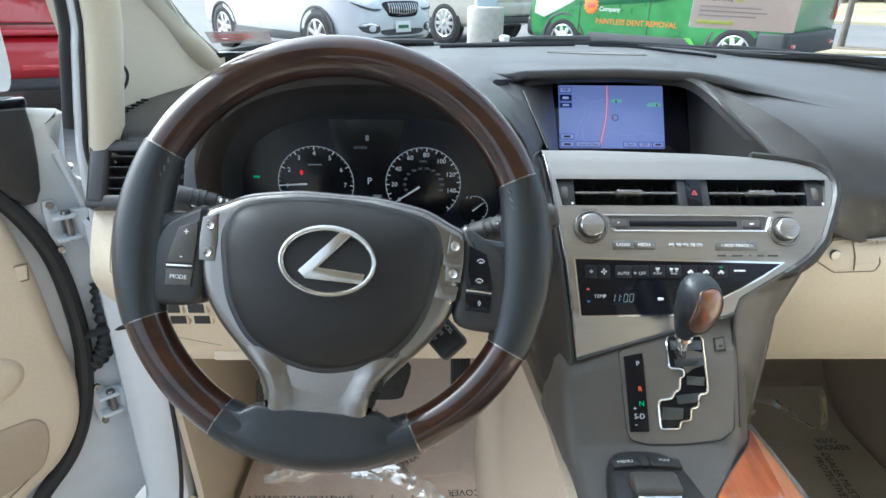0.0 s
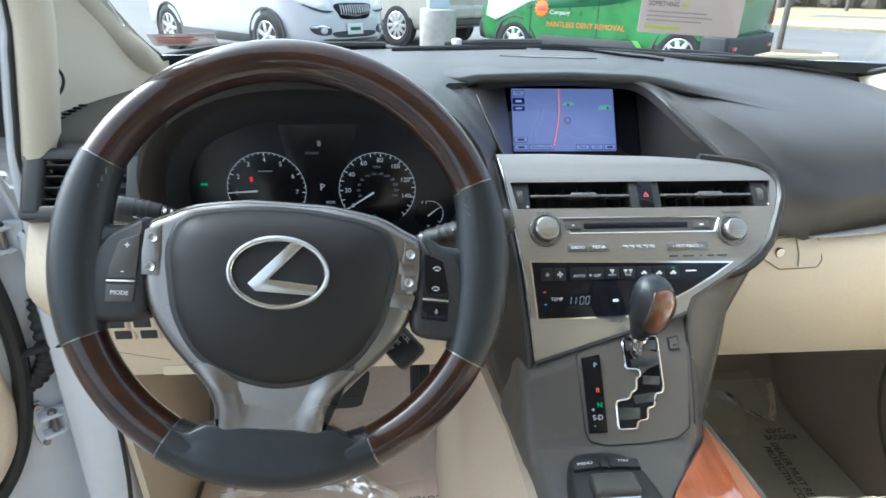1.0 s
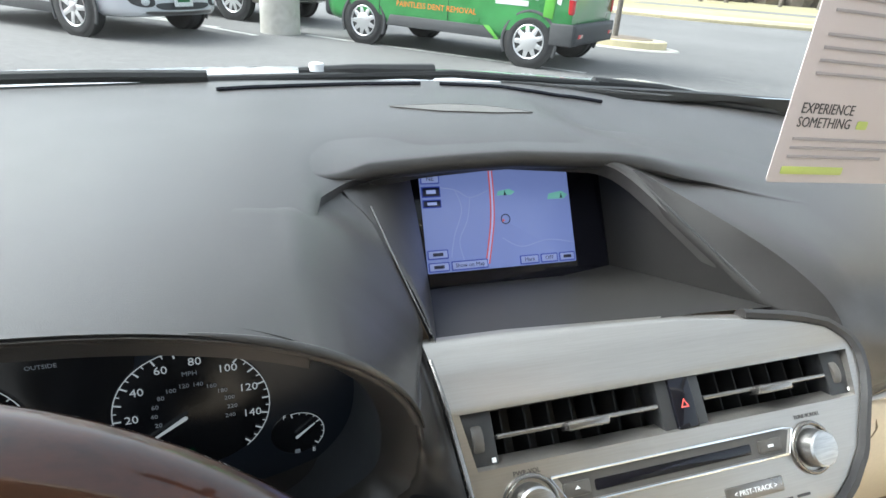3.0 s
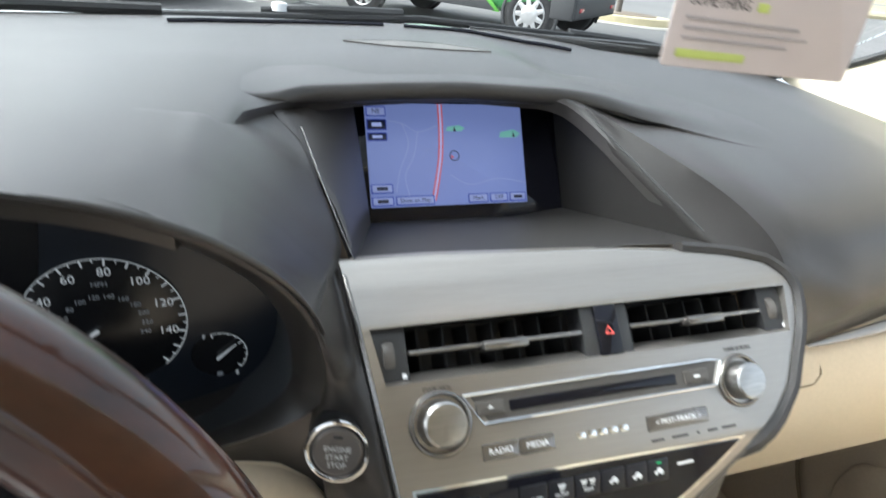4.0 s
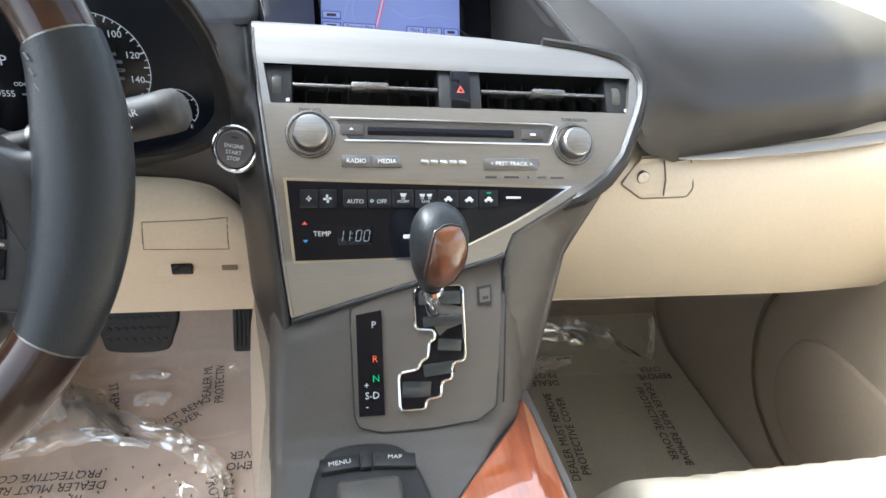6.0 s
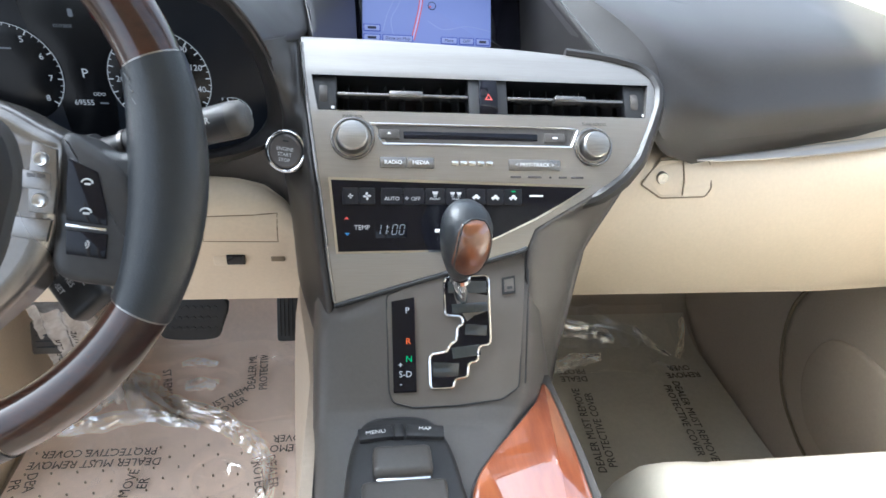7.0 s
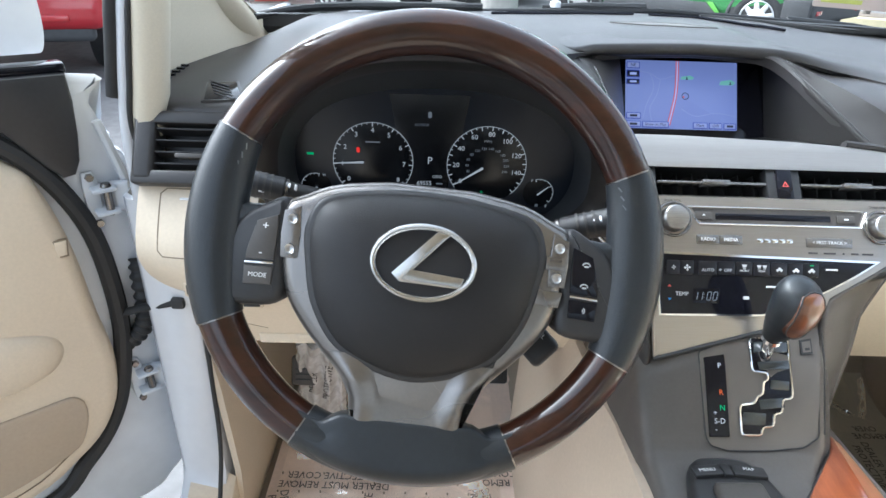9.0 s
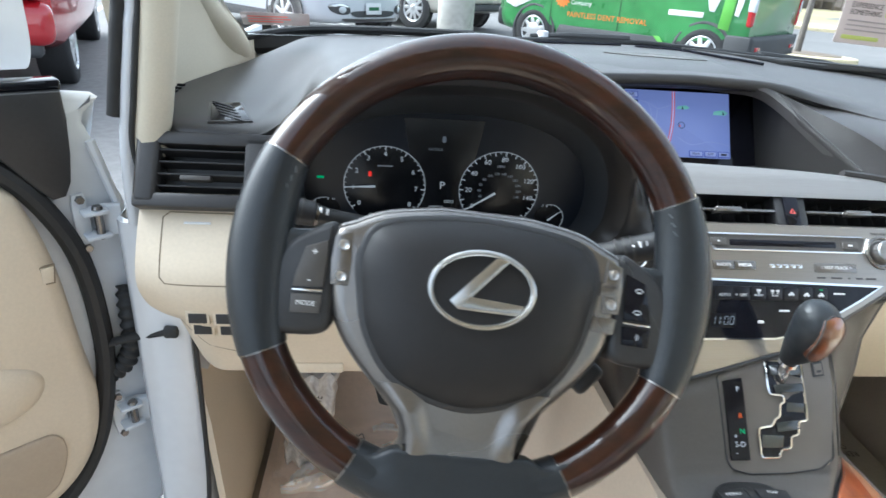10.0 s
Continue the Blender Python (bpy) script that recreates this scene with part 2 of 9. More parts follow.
WOOD = streaked("dark_walnut_lacquer", (0.009, 0.0030, 0.0017), (0.036, 0.0105, 0.0045), 0.3, "x", coat=1.0, scale=42, stretch=3, coat_ior=1.5)
WOOD_RED = streaked("red_maple_lacquer", (0.20, 0.046, 0.015), (0.42, 0.125, 0.044), 0.3, "y", coat=1.0, scale=30, stretch=10, coat_ior=2.6)
RUBBER = surface("black_rubber", (0.018, 0.018, 0.018), 0.6, vary=0.2, grain=120)
WHITE = surface("white_car_paint", (0.64, 0.66, 0.69), 0.22, vary=0.03, coat=0.8, grain=60)
WHITE_DULL = surface("white_inner_paint", (0.62, 0.65, 0.69), 0.35, vary=0.06, grain=40)
MARK = surface("pale_print", (0.75, 0.75, 0.75), 0.5, vary=0.04)
MARK_DARK = surface("dark_print", (0.05, 0.045, 0.045), 0.6, vary=0.2)
GLASS = clear("window_glass", (0.97, 0.985, 0.98), 0.0, 1.12)
WOOD_LEVER = streaked("brown_maple_lacquer", (0.060, 0.020, 0.008), (0.19, 0.066, 0.025), 0.3, "z", coat=1.0, scale=40, stretch=10)

# ---- large structure: ground and cabin shell ----
ASPHALT = surface("worn_asphalt", (0.17, 0.165, 0.16), 0.85, vary=0.25, grain=18, bump=0.6, bump_scale=90, blotch=0.35)
GROUND = 0.19
ground_rows = [[(x, y, z) for x in (-900, -200, -60, -20, -8, -3, 0, 3, 8, 20, 60, 200, 900)] for y, z in ((-400, 0), (-60, 0), (-10, 0), (0, 0), (2.0, 0.0), (3.0, 0.03), (4.5, 0.13), (5.5, 0.18), (6.5, GROUND), (12, GROUND), (30, GROUND), (100, GROUND), (1000, GROUND))]
solid("ground", sheet(ground_rows, (0, 0, -0.3)), ASPHALT, "grey worn asphalt of an open car park", "ground", "structure")
CARPET = surface("beige_carpet", (0.40, 0.33, 0.25), 0.95, vary=0.15, grain=500, bump=0.8, bump_scale=900, sheen=0.3)

floor_rows = []
for y, z in ((-1.5, 0.30), (0.4, 0.30), (1.46, 0.30), (1.52, 0.318), (1.58, 0.36), (1.65, 0.48), (1.68, 0.64), (1.70, 0.85)):
    floor_rows.append([(x, y, z + dz) for x, dz in ((-0.80, 0.05), (-0.72, 0.0), (-0.4, 0.0), (-0.22, 0.0), (-0.18, 0.02), (0.1, 0.02), (0.14, 0), (0.4, 0), (0.66, 0), (0.80, 0.05))])
solid("floor", sheet(floor_rows, (0, 0.02, -0.04)), CARPET, "beige carpeted car floor rising into the footwells", "floor", "structure")

roof_rows = []
for y, z in ((0.62, 1.58), (0.4, 1.63), (-0.3, 1.66), (-1.2, 1.62), (-1.55, 1.55)):
    roof_rows.append([(x, y, z - 0.10 * (abs(x) / 0.66) ** 3) for x in np.linspace(-0.64, 0.62, 13)])
solid("ceiling", sheet(roof_rows, (0, 0, 0.05)), HEADLINER, "cream cloth headliner of the car", "ceiling", "structure")
solid("firewall", sheet([[(x, 1.70, z) for z in (0.3, 0.7, 1.08)] for x in (-0.82, -0.4, 0, 0.4, 0.8)], (0, 0.03, 0)), DARK, "dark bulkhead behind the dashboard", "wall", "structure")
# rear of the cabin: bulkhead with a window opening
back = join(rbox((1.5, 0.06, 0.75), 0.02, 2, (-0.01, -1.6, 0.62)), rbox((1.3, 0.06, 0.10), 0.02, 2, (-0.01, -1.6, 1.56)),
            rbox((0.14, 0.06, 0.7), 0.02, 2, (-0.68, -1.6, 1.28)), rbox((0.14, 0.06, 0.7), 0.02, 2, (0.66, -1.6, 1.28)))
TINT = bpy.data.materials.new("privacy_glass")
TINT.use_nodes = True
tn = TINT.node_tree
tn.nodes.remove(tn.nodes["Principled BSDF"])
t_clear, t_gloss, t_sum = tn.nodes.new("ShaderNodeBsdfTransparent"), tn.nodes.new("ShaderNodeBsdfGlossy"), tn.nodes.new("ShaderNodeAddShader")
t_clear.inputs["Color"].default_value = (0.80, 0.81, 0.81, 1)
t_gloss.inputs["Color"].default_value, t_gloss.inputs["Roughness"].default_value = (0.05, 0.05, 0.05, 1), 0.02
tn.links.new(t_clear.outputs[0], t_sum.inputs[0])
tn.links.new(t_gloss.outputs[0], t_sum.inputs[1])
tn.links.new(t_sum.outputs[0], tn.nodes["Material Output"].inputs["Surface"])
solid("window_rear", rbox((1.24, 0.006, 0.54), 0.002, 1, (-0.01, -1.60, 1.25)), TINT, "dark privacy glass of the tailgate", "window", "structure")
solid("window_rear_left", rbox((0.006, 0.84, 0.50), 0.002, 1, (-0.735, -1.03, 1.35)), TINT, "dark privacy glass of the rear door", "window", "structure")
solid("window_rear_right", rbox((0.006, 0.84, 0.50), 0.002, 1, (0.715, -1.03, 1.35)), TINT, "dark privacy glass of the rear door", "window", "structure")
solid("wall_rear", back, BEIGE, "beige trimmed tailgate with its window opening", "wall", "structure")
# passenger side: sill, door panel, pillars above
side = []
side.append(xf(rbox((0.05, 2.8, 0.25), 0.02), Matrix.Translation((0.80, 0.0, 0.30))))
side.append(rbox((0.05, 0.12, 0.75), 0.02, 2, (0.70, -0.55, 1.25)))
side.append(rbox((0.05, 0.12, 0.75), 0.02, 2, (0.70, -1.5, 1.25)))
solid("wall_right", join(*side), BEIGE, "beige pillar trim and sill", "wall", "structure")
solid("wall_left", join(rbox((0.05, 0.12, 1.15), 0.02, 2, (-0.77, -0.55, 1.05)), rbox((0.05, 1.05, 0.7), 0.02, 2, (-0.80, -1.08, 0.75)), rbox((0.05, 0.12, 0.6), 0.02, 2, (-0.70, -1.5, 1.25)),
                        rbox((0.12, 1.75, 0.16), 0.03, 3, (-0.80, 0.25, 0.32))), BEIGE, "beige pillar trim and rear door panel", "wall", "structure")

from mathutils.bvhtree import BVHTree
# ---- dashboard ----
dash = thing("dashboard", (-0.02, 1.3, 1.0), "charcoal soft-touch dashboard with cream lower panels and satin trim", "dashboard")

KX = (-0.755, -0.70, -0.60, -0.55, -0.235, -0.21, -0.185, -0.12, -0.04, 0.06, 0.083, 0.134, 0.155, 0.18, 0.20, 0.26, 0.45, 0.60, 0.70)
START_Y = (1.190, 1.105, 1.105, 1.15, 1.130, 1.185, 1.220, 1.238, 1.248, 1.236, 1.222, 1.095, 1.056, 1.02, 1.03, 1.047, 1.07, 1.11, 1.16)
START_Z = (1.066, 1.057, 1.058, 1.09, 1.136, 1.127, 1.1235, 1.126, 1.128, 1.124, 1.114, 1.049, 1.035, 1.0, 0.975, 0.953, 0.970, 0.982, 0.985)
ONE_Y = (1.198, 1.12, 1.13, 1.2, 1.17, 1.215, 1.240, 1.255, 1.262, 1.252, 1.24, 1.15, 1.10, 1.06, 1.05, 1.035, 1.06, 1.11, 1.17)
ONE_Z = (1.073, 1.069, 1.07, 1.10, 1.139, 1.131, 1.126, 1.134, 1.136, 1.133, 1.125, 1.085, 1.075, 1.055, 1.045, 1.015, 1.025, 1.03, 1.03)
TWO_Y = (1.23, 1.20, 1.22, 1.3, 1.30, 1.31, 1.33, 1.35, 1.36, 1.35, 1.34, 1.25, 1.21, 1.17, 1.15, 1.13, 1.15, 1.20, 1.26)
TWO_Z = (1.076, 1.077, 1.080, 1.118, 1.140, 1.138, 1.137, 1.141, 1.142, 1.141, 1.136, 1.108, 1.101, 1.096, 1.092, 1.083, 1.082, 1.074, 1.052)
BACK_Y = (1.34, 1.43, 1.50, 1.53, 1.577, 1.579, 1.58, 1.585, 1.59, 1.58, 1.58, 1.575, 1.57, 1.565, 1.555, 1.545, 1.530, 1.525, 1.44)
BACK_Z = (1.080, 1.084, 1.127, 1.13, 1.1365, 1.137, 1.137, 1.138, 1.139, 1.138, 1.138, 1.138, 1.136, 1.135, 1.133, 1.127, 1.114, 1.098, 1.066)
HOOD = (-0.380, 1.0)


def pad_profile(x):
    c = [(lerp(x, KX, START_Y), lerp(x, KX, START_Z)), (lerp(x, KX, ONE_Y), lerp(x, KX, ONE_Z)), (lerp(x, KX, TWO_Y), lerp(x, KX, TWO_Z)), (lerp(x, KX, BACK_Y), lerp(x, KX, BACK_Z))]
    # over the instruments the pad runs forward to the lip of the hood
    d = abs(x - HOOD[0])
    k = lerp(d, (0.150, 0.178), (1.0, 0.0)) if x < HOOD[0] else lerp(d, (0.136, 0.147), (1.0, 0.0))
    if k > 0:
        k = k * k * (3 - 2 * k)
        lz = HOOD[1] + 0.1655 * (1 - min(1.0, d / 0.1955) ** 2.35) ** (1 / 2.35)
        ly = 0.955 + 0.39 * (1.161 - lz)
        lip = [(ly, lz), (ly + 0.09, lz * 0.62 + c[2][1] * 0.38 + 0.0045), (1.30, lz * 0.18 + c[2][1] * 0.82 + 0.004), c[3]]
        c = [(a[0] * (1 - k) + b[0] * k, a[1] * (1 - k) + b[1] * k) for a, b in zip(c, lip)]
    return smooth(c, 8)


pad_x = np.linspace(-0.755, 0.70, 260)
grid = np.array([[(x, *p) for p in pad_profile(x)] for x in pad_x])
blur = grid.copy()
for i in range(2, len(pad_x) - 2):
    blur[i, :, 1:] = grid[i - 2:i + 3, :, 1:].mean(0)
pad_shape = sheet([[tuple(p) for p in row] for row in blur.tolist()], (0, 0.004, -0.012))
part("upper_pad", pad_shape, DASH, dash, "soft charcoal dashboard top")

def arch(y0, lean, a, top, low, n=72, power=2.35):
    ring = []
    for i in range(n):
        t = 2 * math.pi * i / n
        c, s = math.cos(t), math.sin(t)
        x = HOOD[0] + a * math.copysign(abs(c) ** (2 / power), c)
        z = HOOD[1] + (top if s > 0 else low) * math.copysign(abs(s) ** (2 / power), s)
        ring.append((x, y0 + lean * (1.161 - z), z))
    return ring


hood = [arch(1.110, 0, 0.173, 0.094, 0.096), arch(1.092, 0.02, 0.174, 0.102, 0.090), arch(1.05, 0.12, 0.175, 0.118, 0.078), arch(1.0, 0.25, 0.177, 0.136, 0.067)]
hood_rim = [arch(1.0, 0.25, 0.1765, 0.1355, 0.067), arch(0.981, 0.33, 0.1795, 0.143, 0.063), arch(0.967, 0.36, 0.185, 0.1515, 0.061), arch(0.957, 0.38, 0.191, 0.159, 0.060), arch(0.953, 0.385, 0.1935, 0.1625, 0.061), arch(0.953, 0.39, 0.195, 0.1645, 0.063), arch(0.960, 0.39, 0.196, 0.162, 0.08),
            arch(1.0, 0.38, 0.196, 0.148, 0.08), arch(1.1, 0.35, 0.196, 0.125, 0.08), arch(1.25, 0.2, 0.196, 0.10, 0.08), arch(1.45, 0.1, 0.19, 0.09, 0.08)]
HOOD_DARK = surface("dark_hood_lining", (0.043, 0.047, 0.053), 0.5, vary=0.1, grain=300, bump=0.2, bump_scale=1600)
part("hood_lining", loft(hood, True, False), HOOD_DARK, dash, "black lining round the instruments", 60)
part("binnacle_hood", loft(hood_rim, True, False), DASH, dash, "charcoal instrument binnacle hood", 60)

# centre panel: its section through the car, and its outline
PZ = (0.75, 0.80, 0.856, 0.905, 0.962, 1.013, 1.041, 1.054, 1.061)
PY = (0.90, 0.905, 0.914, 0.929, 0.958, 0.997, 1.023, 1.044, 1.064)
SZ = (0.857, 0.907, 0.924, 0.949, 0.969, 0.983, 1.004, 1.024, 1.035, 1.043, 1.049, 1.054, 1.058, 1.061)
SR = (-0.142, 0.036, 0.044, 0.092, 0.127, 0.143, 0.155, 0.166, 0.168, 0.164, 0.154, 0.125, 0.06, -0.12)


def face_y(z):
    return lerp(z, PZ, PY)


def edge_left(z):
    return lerp(z, (0.857, 0.96, 1.02, 1.061), (-0.1405, -0.1540, -0.1640, -0.171))


def edge_right(z):
    return lerp(z, SZ, SR)


def on_stack(x, z, off=0.0):
    """A frame on the centre panel: x to the right, y up the panel, z out of it."""
    d = 0.004
    up = Vector((0, face_y(z + d) - face_y(z - d), 2 * d)).normalized()
    n = Vector((1, 0, 0)).cross(up)
    return axes(Vector((x, face_y(z), z)) + n * off, (1, 0, 0), up)


V, F = [], []
stack_z = np.linspace(0.8572, 1.0608, 90)
cols = 60
VENT_LOW, VENT_TOP = 1.0125, 1.0385


def vent_span(z):
    t = (z - VENT_LOW) / (VENT_TOP - VENT_LOW)
    return -0.154 - 0.006 * t, 0.155 + 0.006 * t


for z in stack_z:
    l, r = edge_left(z), edge_right(z)
    vl, vr = vent_span(z)
    inside = VENT_LOW <= z <= VENT_TOP
    us = np.concatenate((np.linspace(l, vl, 5), np.linspace(vl, vr, cols - 10)[1:-1], np.linspace(vr, r, 5))) if inside else np.linspace(l, r, cols - 2)
    V += [(float(x), face_y(z), float(z)) for x in us]
w = cols - 2
for i in range(len(stack_z) - 1):
    for j in range(w - 1):
        zin = VENT_LOW <= stack_z[i] and stack_z[i + 1] <= VENT_TOP
        if zin and 4 <= j < w - 5:
            continue
        F.append((i * w + j, i * w + j + 1, (i + 1) * w + j + 1, (i + 1) * w + j))
bm = bmesh.new()
vs = [bm.verts.new(v) for v in V]
for f in F:
    bm.faces.new([vs[i] for i in f])
rim_edges = [e for e in bm.edges if e.is_boundary]
ext = bmesh.ops.extrude_edge_only(bm, edges=rim_edges)
bmesh.ops.translate(bm, vec=(0, 0.014, -0.004), verts=[v for v in ext["geom"] if isinstance(v, bmesh.types.BMVert)])
bm.verts.index_update()
stack = thing("centre_stack", (0, 1.0, 0.95), "satin silver centre panel with air vents, audio and climate controls", "control panel")
part("fascia", ([tuple(v.co) for v in bm.verts], [tuple(v.index for v in f.verts) for f in bm.faces]), SILVER, stack, "satin silver fascia", 40)
bm.free()

part("fascia_edge", tube([tuple(on_stack(edge_left(z) + 0.0008, z, 0.0004).translation) for z in np.linspace(0.862, 1.057, 24)], 0.0016, 8), SPOKE, stack, "bright bevelled edge of the fascia")
part("fascia_seam", tube([tuple(on_stack(edge_right(float(z)), float(z), 0.0004).translation) for z in np.linspace(0.8575, 0.908, 20)], 0.0024, 8), DARK, stack, "dark seam under the fascia")

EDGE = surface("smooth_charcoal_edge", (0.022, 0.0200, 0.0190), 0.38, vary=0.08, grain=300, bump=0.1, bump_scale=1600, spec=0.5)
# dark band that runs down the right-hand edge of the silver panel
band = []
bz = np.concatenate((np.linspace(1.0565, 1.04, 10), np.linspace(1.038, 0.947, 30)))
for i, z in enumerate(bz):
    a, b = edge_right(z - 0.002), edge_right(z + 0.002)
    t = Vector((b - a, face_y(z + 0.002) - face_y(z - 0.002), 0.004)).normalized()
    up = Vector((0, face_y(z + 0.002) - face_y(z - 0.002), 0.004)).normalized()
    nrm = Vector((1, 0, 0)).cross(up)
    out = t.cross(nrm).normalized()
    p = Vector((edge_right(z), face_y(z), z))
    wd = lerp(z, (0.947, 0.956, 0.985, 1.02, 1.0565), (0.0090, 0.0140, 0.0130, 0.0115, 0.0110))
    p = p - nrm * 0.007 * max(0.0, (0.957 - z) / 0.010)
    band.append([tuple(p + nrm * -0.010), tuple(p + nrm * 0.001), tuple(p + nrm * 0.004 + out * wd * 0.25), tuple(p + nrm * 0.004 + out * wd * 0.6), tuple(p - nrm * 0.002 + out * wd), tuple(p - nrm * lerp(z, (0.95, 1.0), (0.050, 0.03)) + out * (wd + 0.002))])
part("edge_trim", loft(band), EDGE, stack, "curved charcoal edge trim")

# pod between the binnacle and the centre panel, carrying the start button
rows = []
for z in np.linspace(0.735, 0.945, 24):
    zz = max(z, 0.857)
    l, y = edge_left(zz) + (0.857 - min(z, 0.857)) * -0.05, face_y(zz) - (0.857 - min(z, 0.857)) * 0.05
    far = lerp(z, (0.735, 0.78, 0.84, 0.90, 0.93, 0.945), (-0.1475, -0.163, -0.177, -0.181, -0.186, -0.191))
    y2 = lerp(z, (0.62, 0.80, 0.90, 0.945), (0.965, 0.970, 0.992, 1.020))
    c = [(l - 0.002, y + 0.001, z), (l - 0.008, y + 0.004, z), ((l + far) / 2 - 0.003, (y + y2) / 2 - 0.002, z), (far, y2, z), (far - 0.003, y2 + 0.03, z), (far - 0.004, y2 + 0.10, z)]
    rows.append([(l + 0.001, y + 0.008, z)] + smooth(c, 4))
for z in np.linspace(0.955, 1.0605, 16):
    far, y2 = lerp(z, (0.955, 1.0, 1.03, 1.06), (-0.193, -0.186, -0.188, -0.195)), lerp(z, (0.955, 1.0, 1.03, 1.06), (1.030, 1.013, 1.002, 0.991))
    l, y = edge_left(z), face_y(z)
    c = [(l - 0.002, y + 0.001, z), (l - 0.006, y + 0.004, z), ((l + far) / 2 - 0.001, (y + y2) / 2 + 0.002, z), (far, y2, z), (far - 0.003, y2 + 0.02, z), (far - 0.004, y2 + 0.05, z)]
    rows.append([(l + 0.001, y + 0.008, z)] + smooth(c, 4))
top_row = rows[-1]
rows.append([(x, y + 0.001, 1.0608 + 0.0115 * min(1.0, max(0.0, (-0.171 - x) / 0.0235))) for x, y, z in top_row])
part("start_pod", sheet(rows, (0, 0.006, -0.002)), DASH, dash, "charcoal pod beside the wheel", 60)


def lip_point(x, d=0.001):
    z = HOOD[1] + 0.1655 * max(0.0, 1 - (abs(x - HOOD[0]) / 0.1965) ** 2.35) ** (1 / 2.35)
    return Vector((x, 0.955 + 0.39 * (1.161 - z) + d, z))


def along(points):
    """A function of 0..1 that runs evenly along a smooth curve."""
    P = [Vector(p) for p in smooth(points, 12)]
    run = [0.0]
    for a, b in zip(P, P[1:]):
        run.append(run[-1] + (b - a).length)
    return lambda t: Vector([float(np.interp(t * run[-1], run, [p[q] for p in P])) for q in range(3)])


# flank between the hood lip, the screen recess and the pod: ribs that leave the pad and round over into the recess
corner_a, corner_b = lip_point(-0.1955), Vector((-0.1715, 1.0635, 1.0605))
pad_tree = BVHTree.FromPolygons(*pad_shape)


def on_pad(p, lift):
    lip = lip_point(p.x)
    q = Vector((p.x, max(p.y, lip.y + 0.001), p.z))
    hit = pad_tree.ray_cast(Vector((q.x, q.y, 1.4)), Vector((0, 0, -1)))[0]
    return Vector((q.x, q.y, hit.z + lift)) if hit and hit.z > lip.z - 0.02 else lip + Vector((0, 0, lift))


rib_end = along([corner_a, corner_a.lerp(corner_b, 0.5) + Vector((-0.002, -0.002, 0)), corner_b, (-0.1665, 1.085, 1.0665), (-0.1730, 1.125, 1.086), (-0.1810, 1.168, 1.1055), (-0.2040, 1.205, 1.1215)])
rib_start = along([lip_point(-0.2445), (-0.2440, 1.03, 1.1335), (-0.2420, 1.090, 1.1335), (-0.2330, 1.150, 1.1300), (-0.2040, 1.205, 1.1215)])
flank_rows = []
for v in np.linspace(0, 1, 34):
    end, rim = rib_end(v), rib_start(v)
    away = Vector((rim.x - end.x, rim.y - end.y, 0))
    away = away.normalized() if away.length > 0.004 else Vector((-0.8, 0.6, 0))
    away = away.lerp(Vector((-1.0, 0.0, 0)), max(0.0, 1 - v / 0.25)).normalized()
    w = min(1.0, max(0.0, (0.82 - v) / 0.25))
    w = w * w * (3 - 2 * w)
    marks = []
    for d, lift in ((0.066, -0.0007), (0.042, 0.0000), (0.020, 0.0004), (0.0, 0.0006)):
        q = on_pad(rim + away * d, lift)
        under = rim + away * d * 0.25 + Vector((0, 0, -0.003))
        marks.append(q * w + under * (1 - w))
    over = marks[-1].lerp(end, 0.42) + Vector((0.002, -0.003, 0.004)) * w
    if v < 0.02:
        over = lip_point(rim.x * 0.55 + end.x * 0.45) + Vector((0, 0.0005, 0.0012))
    flank_rows.append([tuple(p) for p in smooth([tuple(m) for m in marks] + [tuple(over), tuple(end)], 6)])
part("hood_flank", sheet(flank_rows, (0.0, 0.005, -0.004)), DASH, dash, "charcoal flank of the instrument hood", 70)

bead_x = np.linspace(-0.300, -0.1905, 26)
part("hood_bead", tube([tuple(lip_point(float(x)) + Vector((0, 0.0005, -0.0012))) for x in bead_x], [0.0008 + 0.0020 * math.sin(math.pi * min(1.0, 0.06 + 0.9 * i / 25)) for i in range(26)], 8), DASH, dash, "rounded edge of the instrument hood", 70)

def knee_top(x):
    return lerp(x, (-0.270, -0.240, -0.213, -0.190, -0.173, -0.165), (0.9245, 0.9225, 0.916, 0.901, 0.874, 0.862))


# dark shelf under the instruments, down to the knee panel
shelf = []
for x in np.linspace(-0.572, -0.172, 44):
    z = HOOD[1] - 0.062 * max(0.0, 1 - (abs(x - HOOD[0]) / 0.1945) ** 2.35) ** (1 / 2.35)
    y = 0.957 + 0.39 * (1.161 - z)
    shelf.append([(float(x), *p) for p in smooth([(y, z), (y + 0.003, z - 0.008), (1.047 - 0.4 * (0.9245 - knee_top(x)), knee_top(x) + 0.004 + 0.25 * (z - 0.938)), (1.050 - 0.5 * (0.9245 - knee_top(x)), knee_top(x) - 0.018)], 5)])
part("instrument_shelf", sheet(shelf, (0, 0.006, 0.0)), DASH, dash, "charcoal shelf under the instruments", 60)

